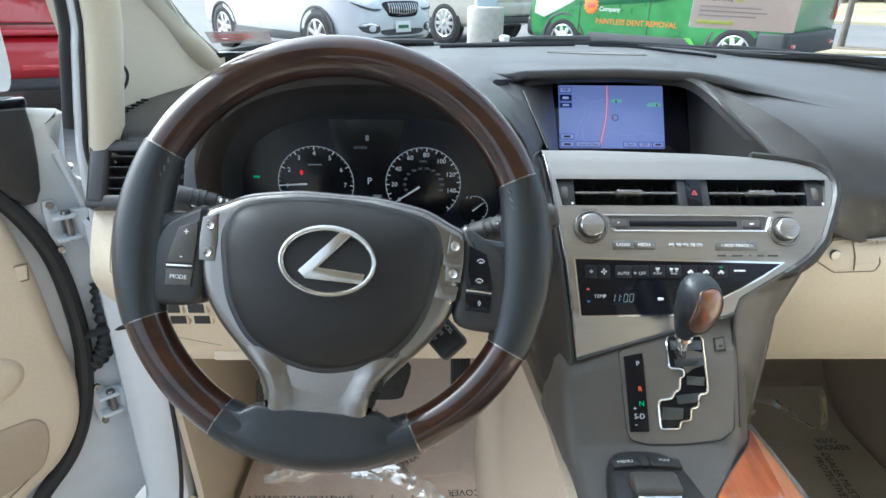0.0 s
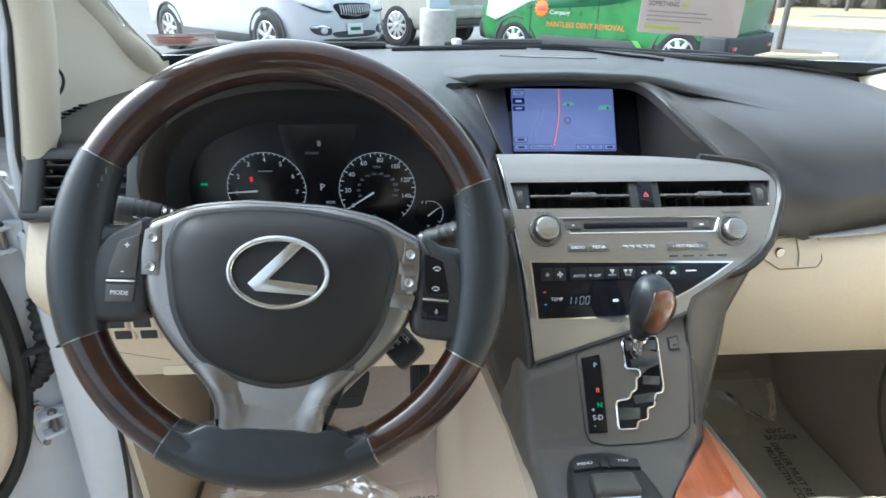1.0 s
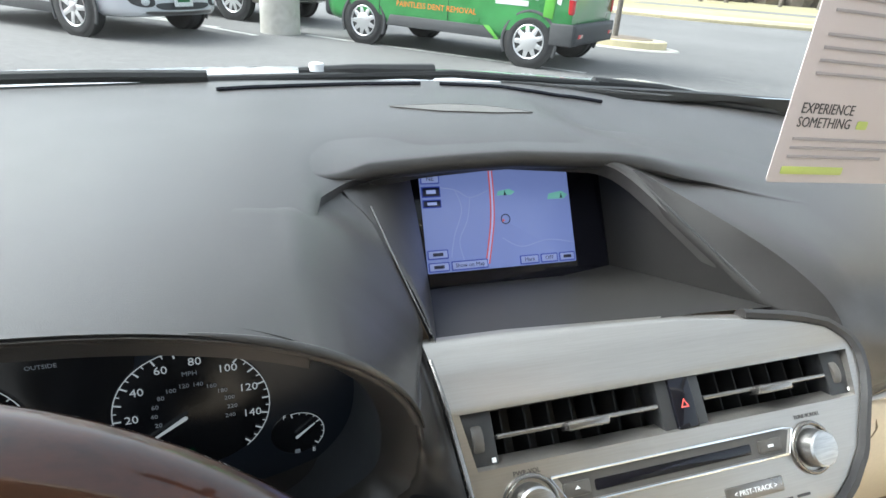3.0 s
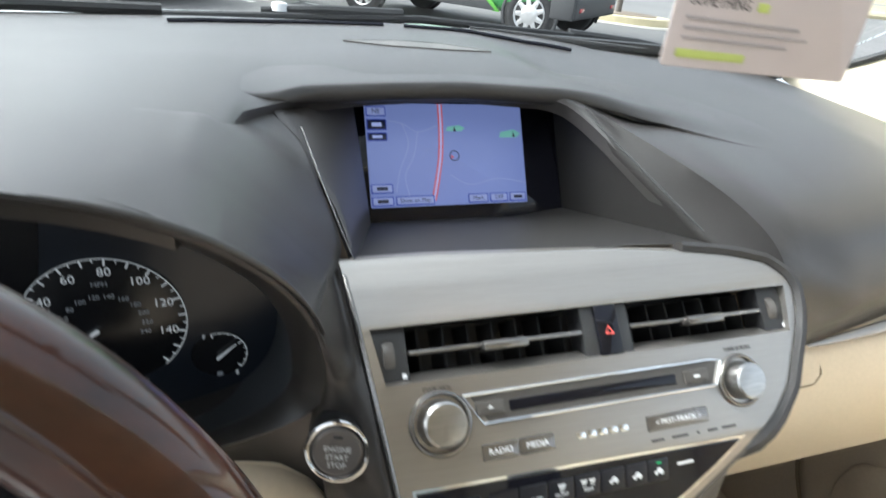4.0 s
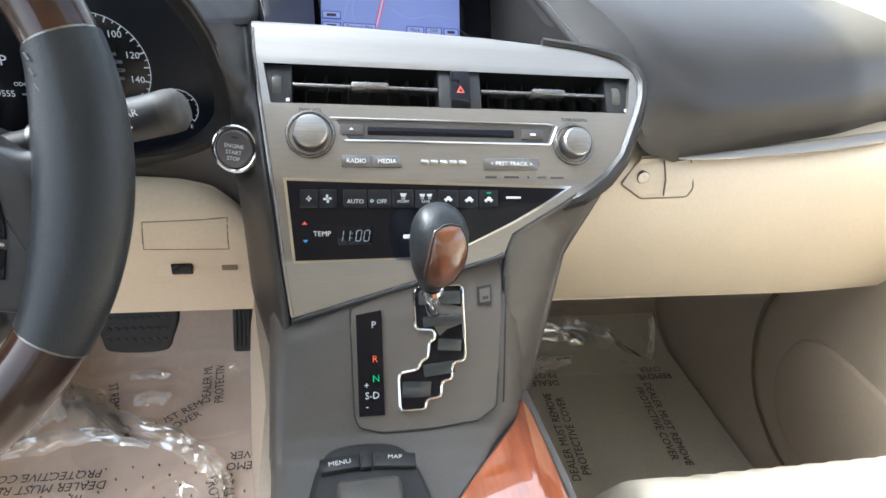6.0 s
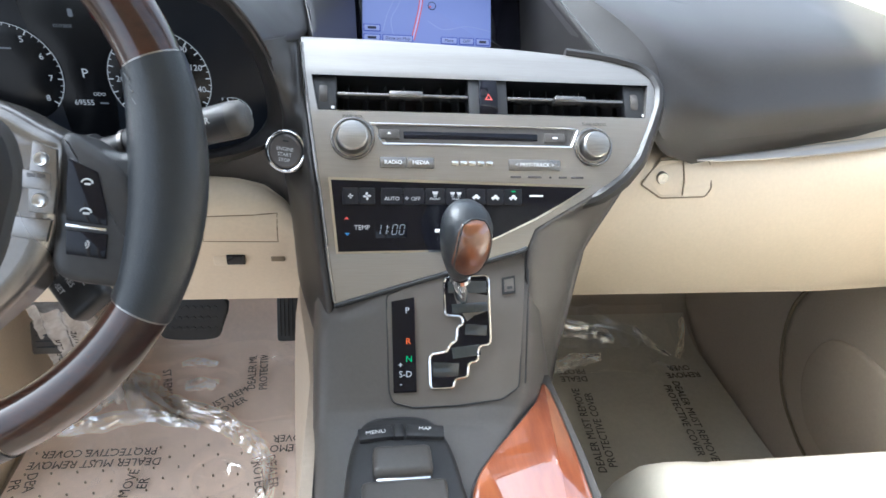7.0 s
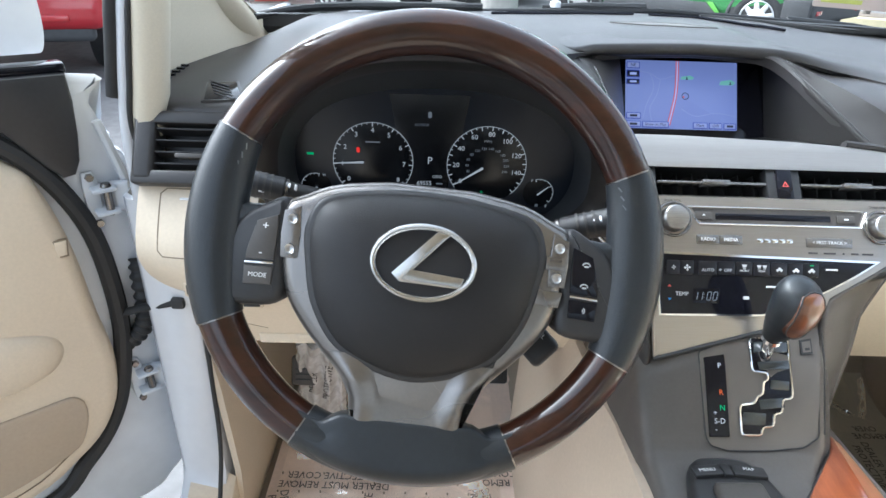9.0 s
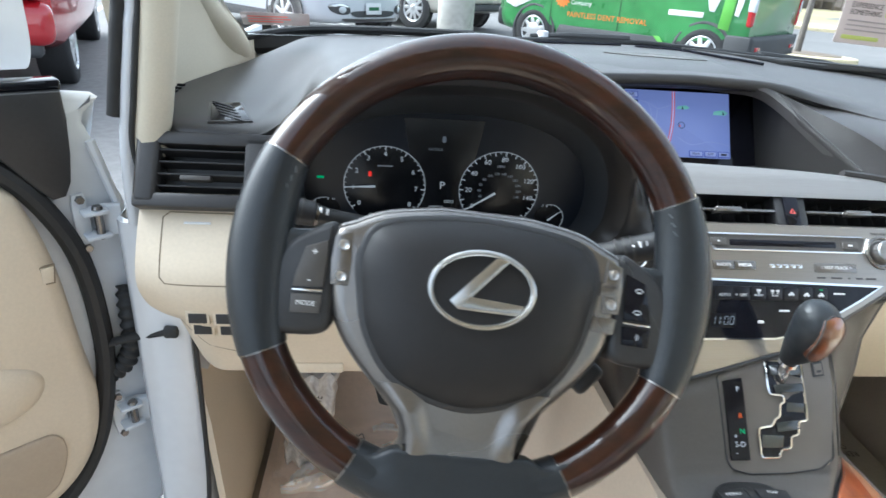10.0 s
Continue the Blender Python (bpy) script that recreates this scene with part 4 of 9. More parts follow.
# emblem: an oval ring with a slanted stroke
ring = [(0.0362 * math.cos(2 * math.pi * i / 48), -0.0095 + 0.0258 * math.sin(2 * math.pi * i / 48), 0.0318) for i in range(48)]
emb = part("emblem", on_wheel(tube(ring, 0.0022, 10, True)), EMBLEM, wheel, "chrome oval emblem ring")
stroke = [(0.0075, 0.0140), (0.0185, 0.0130), (0.0140, 0.0080), (-0.0062, -0.0145), (0.0305, -0.0170), (0.0280, -0.0255), (-0.0160, -0.0245), (-0.0225, -0.0185)]
part("emblem_stroke", on_wheel(plate(stroke, 0.0038, 0.0016, 0.0295)), EMBLEM, emb)

# ---- steering column and stalks ----
SHROUD = surface("grained_column_plastic", (0.042, 0.039, 0.036), 0.5, vary=0.1, grain=300, bump=0.2, bump_scale=1500)
column = thing("steering_column", (-0.388, 1.0, 0.97), "black plastic steering column shroud", "steering column")
sh = []
for t in np.linspace(0, 1, 12):
    c = Vector((-0.388, 0.838, 1.014)).lerp(Vector((-0.388, 0.990, 0.945)), t)
    end = 1 - 0.18 * max(0.0, (t - 0.85) / 0.15) ** 2
    a, b = (0.062 + 0.036 * t) * end, (0.040 + 0.003 * t) * end
    sh.append([tuple(c + Vector((a * math.copysign(abs(math.cos(u)) ** 0.6, math.cos(u)), 0, b * math.copysign(abs(math.sin(u)) ** 0.6, math.sin(u))))) for u in np.linspace(0, 2 * math.pi, 32, False)])
part("shroud", loft(sh), SHROUD, column, "grey-black column cover", 60)
part("column_tube", tube([(-0.388, 0.97, 0.950), (-0.388, 1.10, 0.895)], 0.045, 20), DARK, column)
for sx in (1, -1):
    root, tip = (Vector((-0.300, 0.870, 1.020)), Vector((-0.190, 0.856, 1.054))) if sx > 0 else (Vector((-0.463, 0.915, 1.030)), Vector((-0.560, 0.903, 1.054)))
    d = tip - root
    n0, n1, n2 = (0.20, 0.28, 0.30) if sx > 0 else (0.44, 0.56, 0.57)
    stalk = part("stalk", tube([root, root + d * 0.08, root + d * 0.10, root + d * n0, root + d * n1, root + d * n2, root + d * 0.90, root + d * 0.97, tip], [0.0125, 0.0120, 0.0080, 0.0080, 0.0095, 0.0112, 0.0122, 0.0110, 0.0060], 24), DARK, column, "black control stalk", 50)
    part("ring", tube([root + d * (n1 - 0.03), root + d * (n1 - 0.005)], 0.0103, 20), SPOKE, stalk)
    for q in (0.10, 0.16, 0.22):
        part("rib", tube([root + d * (n2 + q), root + d * (n2 + q + 0.018)], 0.0124, 24), SHROUD, stalk, "raised rib of the twist switch", 40)
    part("end_cap", tube([root + d * 0.905, root + d * 0.965, tip - d * 0.004, tip + d * 0.004], [0.01235, 0.0118, 0.0085, 0.0020], 24), SHROUD, stalk, "grey stalk end cap", 60)
    m = axes(root + d * 0.74 + Vector((0, -0.0113, 0.0035)), d, (0, 0.30, 1))
    if sx > 0:
        letters("lettering", "REAR", 0.0056, m @ Matrix.Translation((0, 0.0030, 0.0006)), MARK, stalk)
    part("mark", xf(plate(rrect(0.0050, 0.0014, 0.0006), 0.0004), m @ Matrix.Translation((-0.001, -0.0040, 0.0002))), MARK, stalk)
    for k in range(4):
        part("mark", xf(plate(rrect(0.0014, 0.0055, 0.0005), 0.0004), axes(root + d * (0.50 + 0.02 * (k % 2)) + Vector((0, -0.0082, 0.0082)), d * sx, (0, 0.7, 0.7)) @ Matrix.Rotation(radians(-36 + 24 * k), 4, "X") @ Matrix.Translation((0.003 * k, 0.0, 0.0010))), MARK, stalk)
cr_root, cr_tip = Vector((-0.335, 0.845, 0.985)), Vector((-0.283, 0.792, 0.948))
d = cr_tip - cr_root
cruise = part("cruise_stalk", tube([cr_root, cr_root + d * 0.35, cr_root + d * 0.5], [0.006, 0.0075, 0.0085], 16), DARK, column, "black cruise control stalk", 50)
face = (Vector((-0.06, -0.44, 0.30)) - Vector((0, 0, 0))).normalized()
across = face.cross(d).normalized()
cm = axes(cr_root + d * 0.72, d, across)
if (cm.to_3x3() @ Vector((0, 0, 1))).dot(face) < 0:
    cm = cm @ Matrix.Rotation(math.pi, 4, "X")
part("switch_block", xf(rbox((0.046, 0.028, 0.016), 0.005, 3), cm), DARK, cruise, "black cruise switch block", 50)
letters("lettering", "CANCEL", 0.0052, cm @ Matrix.Translation((0, 0.0080, 0.0082)), MARK, cruise)
letters("lettering", "+RES", 0.0048, cm @ Matrix.Translation((0, 0.0005, 0.0082)), MARK, cruise)
letters("lettering", "-SET", 0.0048, cm @ Matrix.Translation((0, -0.0070, 0.0082)), MARK, cruise)

# ---- instrument cluster ----
DIAL = glowing("dial_white", (0.85, 0.88, 0.92), 0.17)
DIAL_DIM = glowing("dial_dim", (0.55, 0.60, 0.68), 0.06)
RED = glowing("warning_red", (1.0, 0.03, 0.02), 0.35)
GREEN = glowing("lamp_green", (0.02, 0.75, 0.25), 0.2)
FACE = surface("dial_black", (0.009, 0.010, 0.013), 0.25, vary=0.1)
FACE_BLUE = surface("dial_blue_black", (0.014, 0.019, 0.030), 0.3, vary=0.1)
cluster = thing("instrument_cluster", (-0.388, 1.108, 0.95), "black instrument cluster with lit white dials", "instrument cluster")
FY = 1.1085
face_m = axes((0, FY, 0), (1, 0, 0), (0, 0, 1))


def at_face(x, z, off=0.0):
    return face_m @ Matrix.Translation((x, z, off))


part("dial_plate", loft([[(x, y + 0.010, z) for x, y, z in arch(1.110, 0, 0.182, 0.100, 0.090)], [(x, FY, z) for x, y, z in arch(1.110, 0, 0.182, 0.100, 0.090)]]), FACE_BLUE, cluster, "glossy black dial plate")
part("centre_display", xf(plate([(-0.412, 0.935), (-0.366, 0.935), (-0.362, 0.985), (-0.350, 1.03), (-0.340, 1.088), (-0.436, 1.088), (-0.426, 1.03), (-0.416, 0.985)], 0.0006, 0.0002), face_m), FACE, cluster, "dark blue trip display")


def arc_strip(cx, cz, r0, r1, a0, a1, off=0.001, n=40):
    out = [(cx + r1 * math.cos(radians(a0 + (a1 - a0) * i / n)), cz + r1 * math.sin(radians(a0 + (a1 - a0) * i / n))) for i in range(n + 1)]
    inn = [(cx + r0 * math.cos(radians(a0 + (a1 - a0) * i / n)), cz + r0 * math.sin(radians(a0 + (a1 - a0) * i / n))) for i in range(n + 1)]
    V = [tuple(face_m @ Vector((x, z, off))) for x, z in out + inn]
    return V, [(i, i + 1, n + 2 + i, n + 1 + i) for i in range(n)]


def ticks(cx, cz, r, a0, a1, count, long_every, l0, l1, w, off=0.0012):
    got = []
    for i in range(count):
        a = radians(a0 + (a1 - a0) * i / (count - 1))
        ln, ww = (l1, w) if i % long_every == 0 else (l0, w * 0.6)
        got.append(xf(plate([(r - ln, -ww / 2), (r, -ww / 2), (r, ww / 2), (r - ln, ww / 2)], 0.0003, 0.0001), at_face(cx, cz, off) @ Matrix.Rotation(a, 4, "Z")))
    return join(*got)


def gauge(name, cx, cz, r, a0, a1, words, tick_n, every, size, label):
    g = part(name, xf(lathe([(0.001, 0.0012), (r * 0.98, 0.0010), (r, 0.0006), (r, 0.0)], 48), at_face(cx, cz, 0.0003)), FACE, cluster, label)
    part("scale_arc", arc_strip(cx, cz, r - 0.0007, r, a0 + 4, a1 - 4, 0.0020), DIAL, g)
    part("dial_scale", ticks(cx, cz, r - 0.0003, a0, a1, tick_n, every, 0.0026, 0.0050, 0.0011, 0.0020), DIAL, g)
    for i, s in enumerate(words):
        a = radians(a0 + (a1 - a0) * i / (len(words) - 1))
        if s:
            letters("numeral", s, size, at_face(cx + (r - 0.0115) * math.cos(a), cz + (r - 0.0100) * math.sin(a), 0.0022), DIAL, g)
    return g


def needle(g, cx, cz, a, r, tail=0.004, w=0.0016):
    part("needle", xf(plate([(tail, -w * 0.9), (-r, -w * 0.25), (-r, w * 0.25), (tail, w * 0.9), (tail + 0.001, 0)], 0.0010, 0.0004), at_face(cx, cz, 0.0040) @ Matrix.Rotation(radians(a + 180), 4, "Z")), DIAL, g, "white pointer")


tach = gauge("tachometer", -0.4565, 1.004, 0.0495, 216, -36, list("012345678"), 33, 4, 0.0085, "tachometer dial from 0 to 8")
needle(tach, -0.4565, 1.004, 183, 0.0485, -0.012)
part("caption", bars(at_face(-0.4565, 1.029, 0.0022), [(0, 0, 0.018)], 0.0016), DIAL_DIM, tach)
speed = gauge("speedometer", -0.3160, 1.003, 0.0495, 213, -45, ["0", "20", "40", "60", "80", "100", "120", "140", ""], 33, 2, 0.0085, "speedometer dial from 0 to 140")
needle(speed, -0.3160, 1.003, 213, 0.046, -0.006)
letters("lettering", "MPH", 0.0048, at_face(-0.3160, 1.0335, 0.0022), DIAL_DIM, speed)
for i, s in enumerate(["20", "40", "60", "80", "100", "120", "140", "160", "180", "200", "220", "240"]):
    a = radians(202 - 224 * i / 11)
    letters("numeral", s, 0.0046, at_face(-0.3160 + 0.0245 * math.cos(a), 1.003 + 0.0215 * math.sin(a), 0.0022), DIAL_DIM, speed)
for nm, cx, cz, a0, a1, an, lab in (("fuel_gauge", -0.2480, 0.968, 105, -40, 40, "small fuel gauge"), ("temperature_gauge", -0.5290, 0.968, 75, 220, 205, "small coolant gauge")):
    g = part(nm, xf(lathe([(0.001, 0.0008), (0.019, 0.0006), (0.0195, 0)], 32), at_face(cx, cz, 0.0002)), FACE, cluster, lab)
    part("scale_arc", arc_strip(cx, cz, 0.0183, 0.0189, a0, a1, 0.0014, 20), DIAL, g)
    part("dial_scale", ticks(cx, cz, 0.0188, a0, a1, 9, 4, 0.0018, 0.0034, 0.0008, 0.0014), DIAL, g)
    needle(g, cx, cz, an, 0.0150, 0.002, 0.0011)
    letters("lettering", "F" if nm[0] == "f" else "H", 0.0052, at_face(cx - 0.0095 if nm[0] == "f" else cx + 0.011, cz + 0.0165, 0.0016), DIAL, g)
    letters("lettering", "E" if nm[0] == "f" else "C", 0.0052, at_face(cx + 0.011 if nm[0] == "f" else cx - 0.011, cz - 0.0175, 0.0016), DIAL, g)
part("pump_mark", xf(plate(rrect(0.004, 0.0035, 0.0006), 0.0003), at_face(-0.249, 0.951, 0.0012)), DIAL_DIM, cluster)
letters("gear_letter", "P", 0.0130, at_face(-0.3865, 1.0065, 0.0014), DIAL, cluster)
letters("lettering", "ODO", 0.0050, at_face(-0.377, 0.986, 0.0014), DIAL, cluster)
letters("odometer_digits", "69555", 0.0080, at_face(-0.393, 0.977, 0.0014), DIAL, cluster, wide=0.95)
part("mark", bars(at_face(-0.374, 0.977, 0.0014), [(0, 0, 0.008)], 0.0016), DIAL_DIM, cluster)
part("door_symbol", xf(plate(rrect(0.0045, 0.0075, 0.0015), 0.0003), at_face(-0.3875, 1.064, 0.0014)), DIAL_DIM, cluster)
letters("lettering", "OUTSIDE", 0.0042, at_face(-0.397, 1.0515, 0.0014), DIAL_DIM, cluster)
part("warning_lamp", xf(plate(rrect(0.0042, 0.0070, 0.002), 0.0003), at_face(-0.4745, 1.0185, 0.0022)), RED, cluster, "lit red warning lamp")
part("indicator_lamp", xf(plate(rrect(0.0085, 0.0030, 0.001), 0.0003), at_face(-0.5335, 1.0120, 0.0012)), GREEN, cluster, "lit green indicator")
letters("indicator_lamp", "P-", 0.0048, at_face(-0.3200, 0.9670, 0.0022), GREEN, cluster)

# ---- navigation display ----
nav_m = axes((-0.0315, 1.2590, 1.0630), (1, 0, 0), (0, 0.050, 0.086))
nav = thing("navigation_display", (-0.031, 1.255, 1.02), "lit navigation screen showing a lilac road map", "screen")
NAV_BLUE = glowing("map_lilac", (0.27, 0.33, 0.70), 0.26)
NAV_BTN = glowing("map_button_blue", (0.03, 0.06, 0.42), 0.228)
NAV_PALE = glowing("map_pale", (0.42, 0.48, 0.85), 0.342)
NAV_RED = glowing("map_red", (0.62, 0.10, 0.10), 0.342)
NAV_GREY = glowing("map_grey", (0.30, 0.34, 0.62), 0.342)
NAV_GREEN = glowing("map_green", (0.20, 0.50, 0.42), 0.342)
NAV_INK = glowing("map_ink", (0.01, 0.015, 0.06), 0.114)


def at_nav(x, y, off):
    return nav_m @ Matrix.Translation((x, y, off))


part("housing", xf(plate(rrect(0.2155, 0.134, 0.006, 4, 0.0142, 0.000), 0.012, 0.002, -0.0135), nav_m), PIANO, nav, "gloss black screen surround")
part("map", xf(plate(rrect(0.160, 0.0985, 0.0015), 0.0010, 0.0003, -0.0006), nav_m), NAV_BLUE, nav, "lit lilac map")


def ribbon(points, w, off):
    P = [Vector(p) for p in smooth(points, 8)]
    out, inn = [], []
    for i, p in enumerate(P):
        t = (P[min(i + 1, len(P) - 1)] - P[max(i - 1, 0)]).normalized()
        n = Vector((-t.y, t.x))
        out.append(p + n * w / 2)
        inn.append(p - n * w / 2)
    n = len(P)
    return [tuple(nav_m @ Vector((p.x, p.y, off))) for p in out + inn], [(i, i + 1, n + i + 1, n + i) for i in range(n - 1)]


road = [(-0.0060, 0.049), (-0.0065, 0.025), (-0.0085, 0.0), (-0.0130, -0.022), (-0.0185, -0.044)]
part("road", ribbon(road, 0.0050, 0.0007), NAV_RED, nav, "red main road")
part("road", ribbon(road, 0.0020, 0.0009), NAV_PALE, nav, "pale road centre")
for pts in ([(-0.068, 0.034), (-0.045, 0.030), (-0.030, 0.022), (-0.010, 0.028)], [(-0.045, 0.030), (-0.040, 0.010), (-0.050, -0.015), (-0.055, -0.035)], [(-0.030, 0.022), (-0.035, 0.0), (-0.045, -0.02), (-0.042, -0.040)], [(-0.0, -0.020), (0.02, -0.03), (0.05, -0.025), (0.08, -0.03)]):
    part("side_road", ribbon(pts, 0.0009, 0.0007), NAV_GREY, nav)
for x, y, w, h in ((0.0085, 0.0255, 0.020, 0.006), (0.066, 0.020, 0.024, 0.008)):
    part("park", xf(plate([(-w / 2, -h / 2), (w * 0.3, -h / 2), (w / 2, 0), (w * 0.2, h / 2), (-w * 0.4, h * 0.2)], 0.0002, 0.0001), at_nav(x, y, 0.0007)), NAV_GREEN, nav, "green park patch")
    part("tree_mark", xf(plate([(-0.0016, -0.0024), (0.0016, -0.0024), (0, 0.003)], 0.0002, 0.0001), at_nav(x - 0.001 if x < 0.05 else x + 0.004, y - 0.001, 0.001)), NAV_INK, nav)
part("position_ring", xf(loft([[(r * math.cos(a), r * math.sin(a), 0) for a in np.linspace(0, 2 * math.pi, 28, False)] for r in (0.0042, 0.0052)], True, False), at_nav(0.0055, -0.0015, 0.0009)), NAV_INK, nav, "dark position ring")
part("position_arrow", xf(plate([(-0.004, -0.001), (-0.0005, 0.0005), (-0.003, 0.003)], 0.0002), at_nav(0.0055, -0.0035, 0.0009)), NAV_RED, nav)
for x, y, w, h, s in ((-0.0695, 0.0415, 0.019, 0.0095, "NE"), (-0.0695, 0.0290, 0.019, 0.0105, ""), (-0.0695, 0.0175, 0.019, 0.0080, ""), (-0.0685, -0.0315, 0.021, 0.0090, ""), (-0.0685, -0.0435, 0.021, 0.0090, ""), (-0.0370, -0.0435, 0.038, 0.0090, "Show on Map"), (0.0270, -0.0435, 0.021, 0.0090, "Mark"), (0.0490, -0.0435, 0.019, 0.0090, "OFF"), (0.0695, -0.0435, 0.018, 0.0090, "")):
    top = y > 0
    b = part("map_button", xf(plate(rrect(w, h, 0.001), 0.0005, 0.0002), at_nav(x, y, 0.0006)), NAV_BTN, nav, "blue screen button")
    part("button_face", xf(plate(rrect(w - 0.0022, h - 0.0022, 0.0006), 0.0003, 0.0001), at_nav(x, y, 0.0010)), NAV_GREY if s or not top else NAV_INK, b)
    if s:
        letters("lettering", s, 0.0055 if s != "NE" else 0.0062, at_nav(x, y, 0.0015), NAV_INK, b)
    else:
        part("button_mark", xf(plate(rrect(w * 0.5, h * 0.35, 0.0006), 0.0002, 0.0001), at_nav(x, y, 0.0014)), NAV_PALE if top else NAV_INK, b)

# ---- air vents of the centre panel ----
vent_back = []
for z in (VENT_LOW - 0.003, VENT_TOP + 0.003):
    vent_back.append(z)
FIN = surface("matt_black_vent_plastic", (0.009, 0.009, 0.0095), 0.6, vary=0.1, spec=0.25)
vm = on_stack(0, 1.0255)
VH = 0.0365


def in_vent(x, up, off):
    return vm @ Matrix.Translation((x, up, off))


part("vent_cavity", join(xf(rbox((0.330, 0.003, 0.06), 0, 1, (0, VH / 2 + 0.0055, -0.032)), vm), xf(rbox((0.330, 0.003, 0.06), 0, 1, (0, -VH / 2 - 0.004, -0.032)), vm), xf(rbox((0.330, 0.05, 0.003), 0, 1, (0, 0, -0.060)), vm)), DARK, stack, "black vent cavity")
for x0, x1 in ((-0.1375, -0.0165), (0.0205, 0.1360)):
    cx, wv = (x0 + x1) / 2, x1 - x0
    for k in range(7):
        part("fin", xf(rbox((0.0016, VH - 0.004, 0.018), 0.0005, 1), in_vent(x0 + wv * (k + 0.5) / 7, 0, -0.026) @ Matrix.Rotation(radians(14), 4, "Y")), FIN, stack)
    part("louvre", xf(rbox((wv - 0.001, 0.0030, 0.012), 0.0010, 2), in_vent(cx, 0.0005, -0.0085)), SPOKE, stack, "satin metal louvre")
    part("slider_tab", xf(rbox((0.031, 0.0062, 0.013), 0.0018, 2), in_vent(cx + 0.002, -0.0010, -0.0025)), SPOKE, stack, "satin metal vent slider")
for x, w in ((-0.1485, 0.0215), (0.1480, 0.0215)):
    part("vent_end", xf(rbox((w, VH, 0.02), 0.001, 2), in_vent(x, 0, -0.0145)), DARK, stack, "black vent end block")
    part("thumb_wheel", xf(lathe([(0.001, -0.0035), (0.0125, -0.0035), (0.013, -0.002), (0.013, 0.002), (0.0125, 0.0035), (0.001, 0.0035)], 24), in_vent(x - 0.001, 0.001, -0.0145) @ Matrix.Rotation(radians(90), 4, "Y")), CONSOLE_BODY, stack, "ribbed vent thumb wheel")
    part("vent_mark", xf(plate(rrect(0.003, 0.003, 0.0005), 0.0003), in_vent(x + 0.0075, -0.0125, -0.0042)), MARK, stack)
part("hazard_surround", xf(rbox((0.0370, VH + 0.002, 0.02), 0.0015, 2), in_vent(0.0020, 0, -0.0125)), DARK, stack, "black hazard switch surround")
hz = part("hazard_switch", xf(rbox((0.0175, VH - 0.002, 0.012), 0.0015, 2), in_vent(0.0020, 0, -0.0060)), PIANO, stack, "black hazard warning switch")
tri_ring = []
for s in (0.0042, 0.0024):
    tri_ring.append([(s * math.cos(radians(90 + 120 * k)), s * math.sin(radians(90 + 120 * k)), 0) for k in range(3)])
HAZ = surface("hazard_red", (0.75, 0.10, 0.08), 0.5)
part("triangle_mark", xf(loft(tri_ring, True, False), in_vent(0.0020, -0.001, 0.0003)), HAZ, hz, "red warning triangle")

# ---- audio unit ----


def draped(points, h, base=0.0):
    """A flat shape given in x and height, laid on the centre panel."""
    up = [on_stack(x, z, base + h).translation for x, z in points]
    dn = [on_stack(x, z, base - 0.002).translation for x, z in points]
    return loft([[tuple(p) for p in dn], [tuple(p) for p in up]])


def box_on(x0, x1, z0, z1, h, base=0.0, r=0.0012):
    m = on_stack((x0 + x1) / 2, (z0 + z1) / 2, base)
    d = on_stack(0, z1).translation - on_stack(0, z0).translation
    return xf(plate(rrect(x1 - x0, d.length, r), h, min(0.0008, h * 0.6)), m)


def dial(x, z, r, label):
    m = on_stack(x, z)
    k = part("knob", xf(lathe([(0.001, 0.0128), (r * 0.55, 0.0126), (r * 0.86, 0.0122), (r * 0.95, 0.0110), (r, 0.006), (r * 1.04, 0.0015), (r * 1.04, 0.0)], 40), m), KNOB, stack, label)
    part("knob_ring", xf(tube([((r + 0.0042) * math.cos(a), (r + 0.0042) * math.sin(a), 0.0010) for a in np.linspace(0, 2 * math.pi, 40, False)], 0.0016, 8, True), m), SPOKE, k)


dial(-0.1235, 0.9925, 0.0140, "brushed metal volume knob")
dial(0.1005, 0.9895, 0.0130, "brushed metal tuning knob")
slot_frame = [(-0.108, 1.0035), (0.078, 1.0035), (0.0865, 1.0020), (0.0790, 0.9890), (-0.096, 0.9890)]
rim_pts = [tuple(on_stack(x, z, 0.0006).translation) for x, z in slot_frame]
part("slot_trim", tube(rim_pts, 0.0011, 8, True), CHROME, stack, "thin chrome trim round the disc slot")
part("slot_field", draped([(-0.103, 1.0025), (0.076, 1.0025), (0.083, 1.0015), (0.0770, 0.9900), (-0.093, 0.9900)], 0.0003), CONSOLE, stack)
part("disc_slot", box_on(-0.078, 0.047, 0.9930, 0.9985, 0.0007), PIANO, stack, "black disc slot")
ej = part("eject_button", box_on(-0.1005, -0.0815, 0.9925, 0.9995, 0.0016), CONSOLE, stack, "eject button")
part("eject_mark", xf(plate([(-0.002, -0.0004), (0.002, -0.0004), (0, 0.0018)], 0.0002), on_stack(-0.091, 0.9962, 0.0017)), MARK, ej)
pl = part("play_button", box_on(0.0535, 0.0735, 0.9920, 0.9990, 0.0016), CONSOLE, stack, "play button")
part("play_mark", bars(on_stack(0.0635, 0.9955, 0.0017), [(0, 0, 0.005)], 0.0018), MARK, pl)
rd = part("radio_button", box_on(-0.0995, -0.0755, 0.9715, 0.9795, 0.0012), SPOKE, stack, "grey radio button")
letters("lettering", "RADIO", 0.0052, on_stack(-0.0875, 0.9755, 0.0014), MARK, rd)
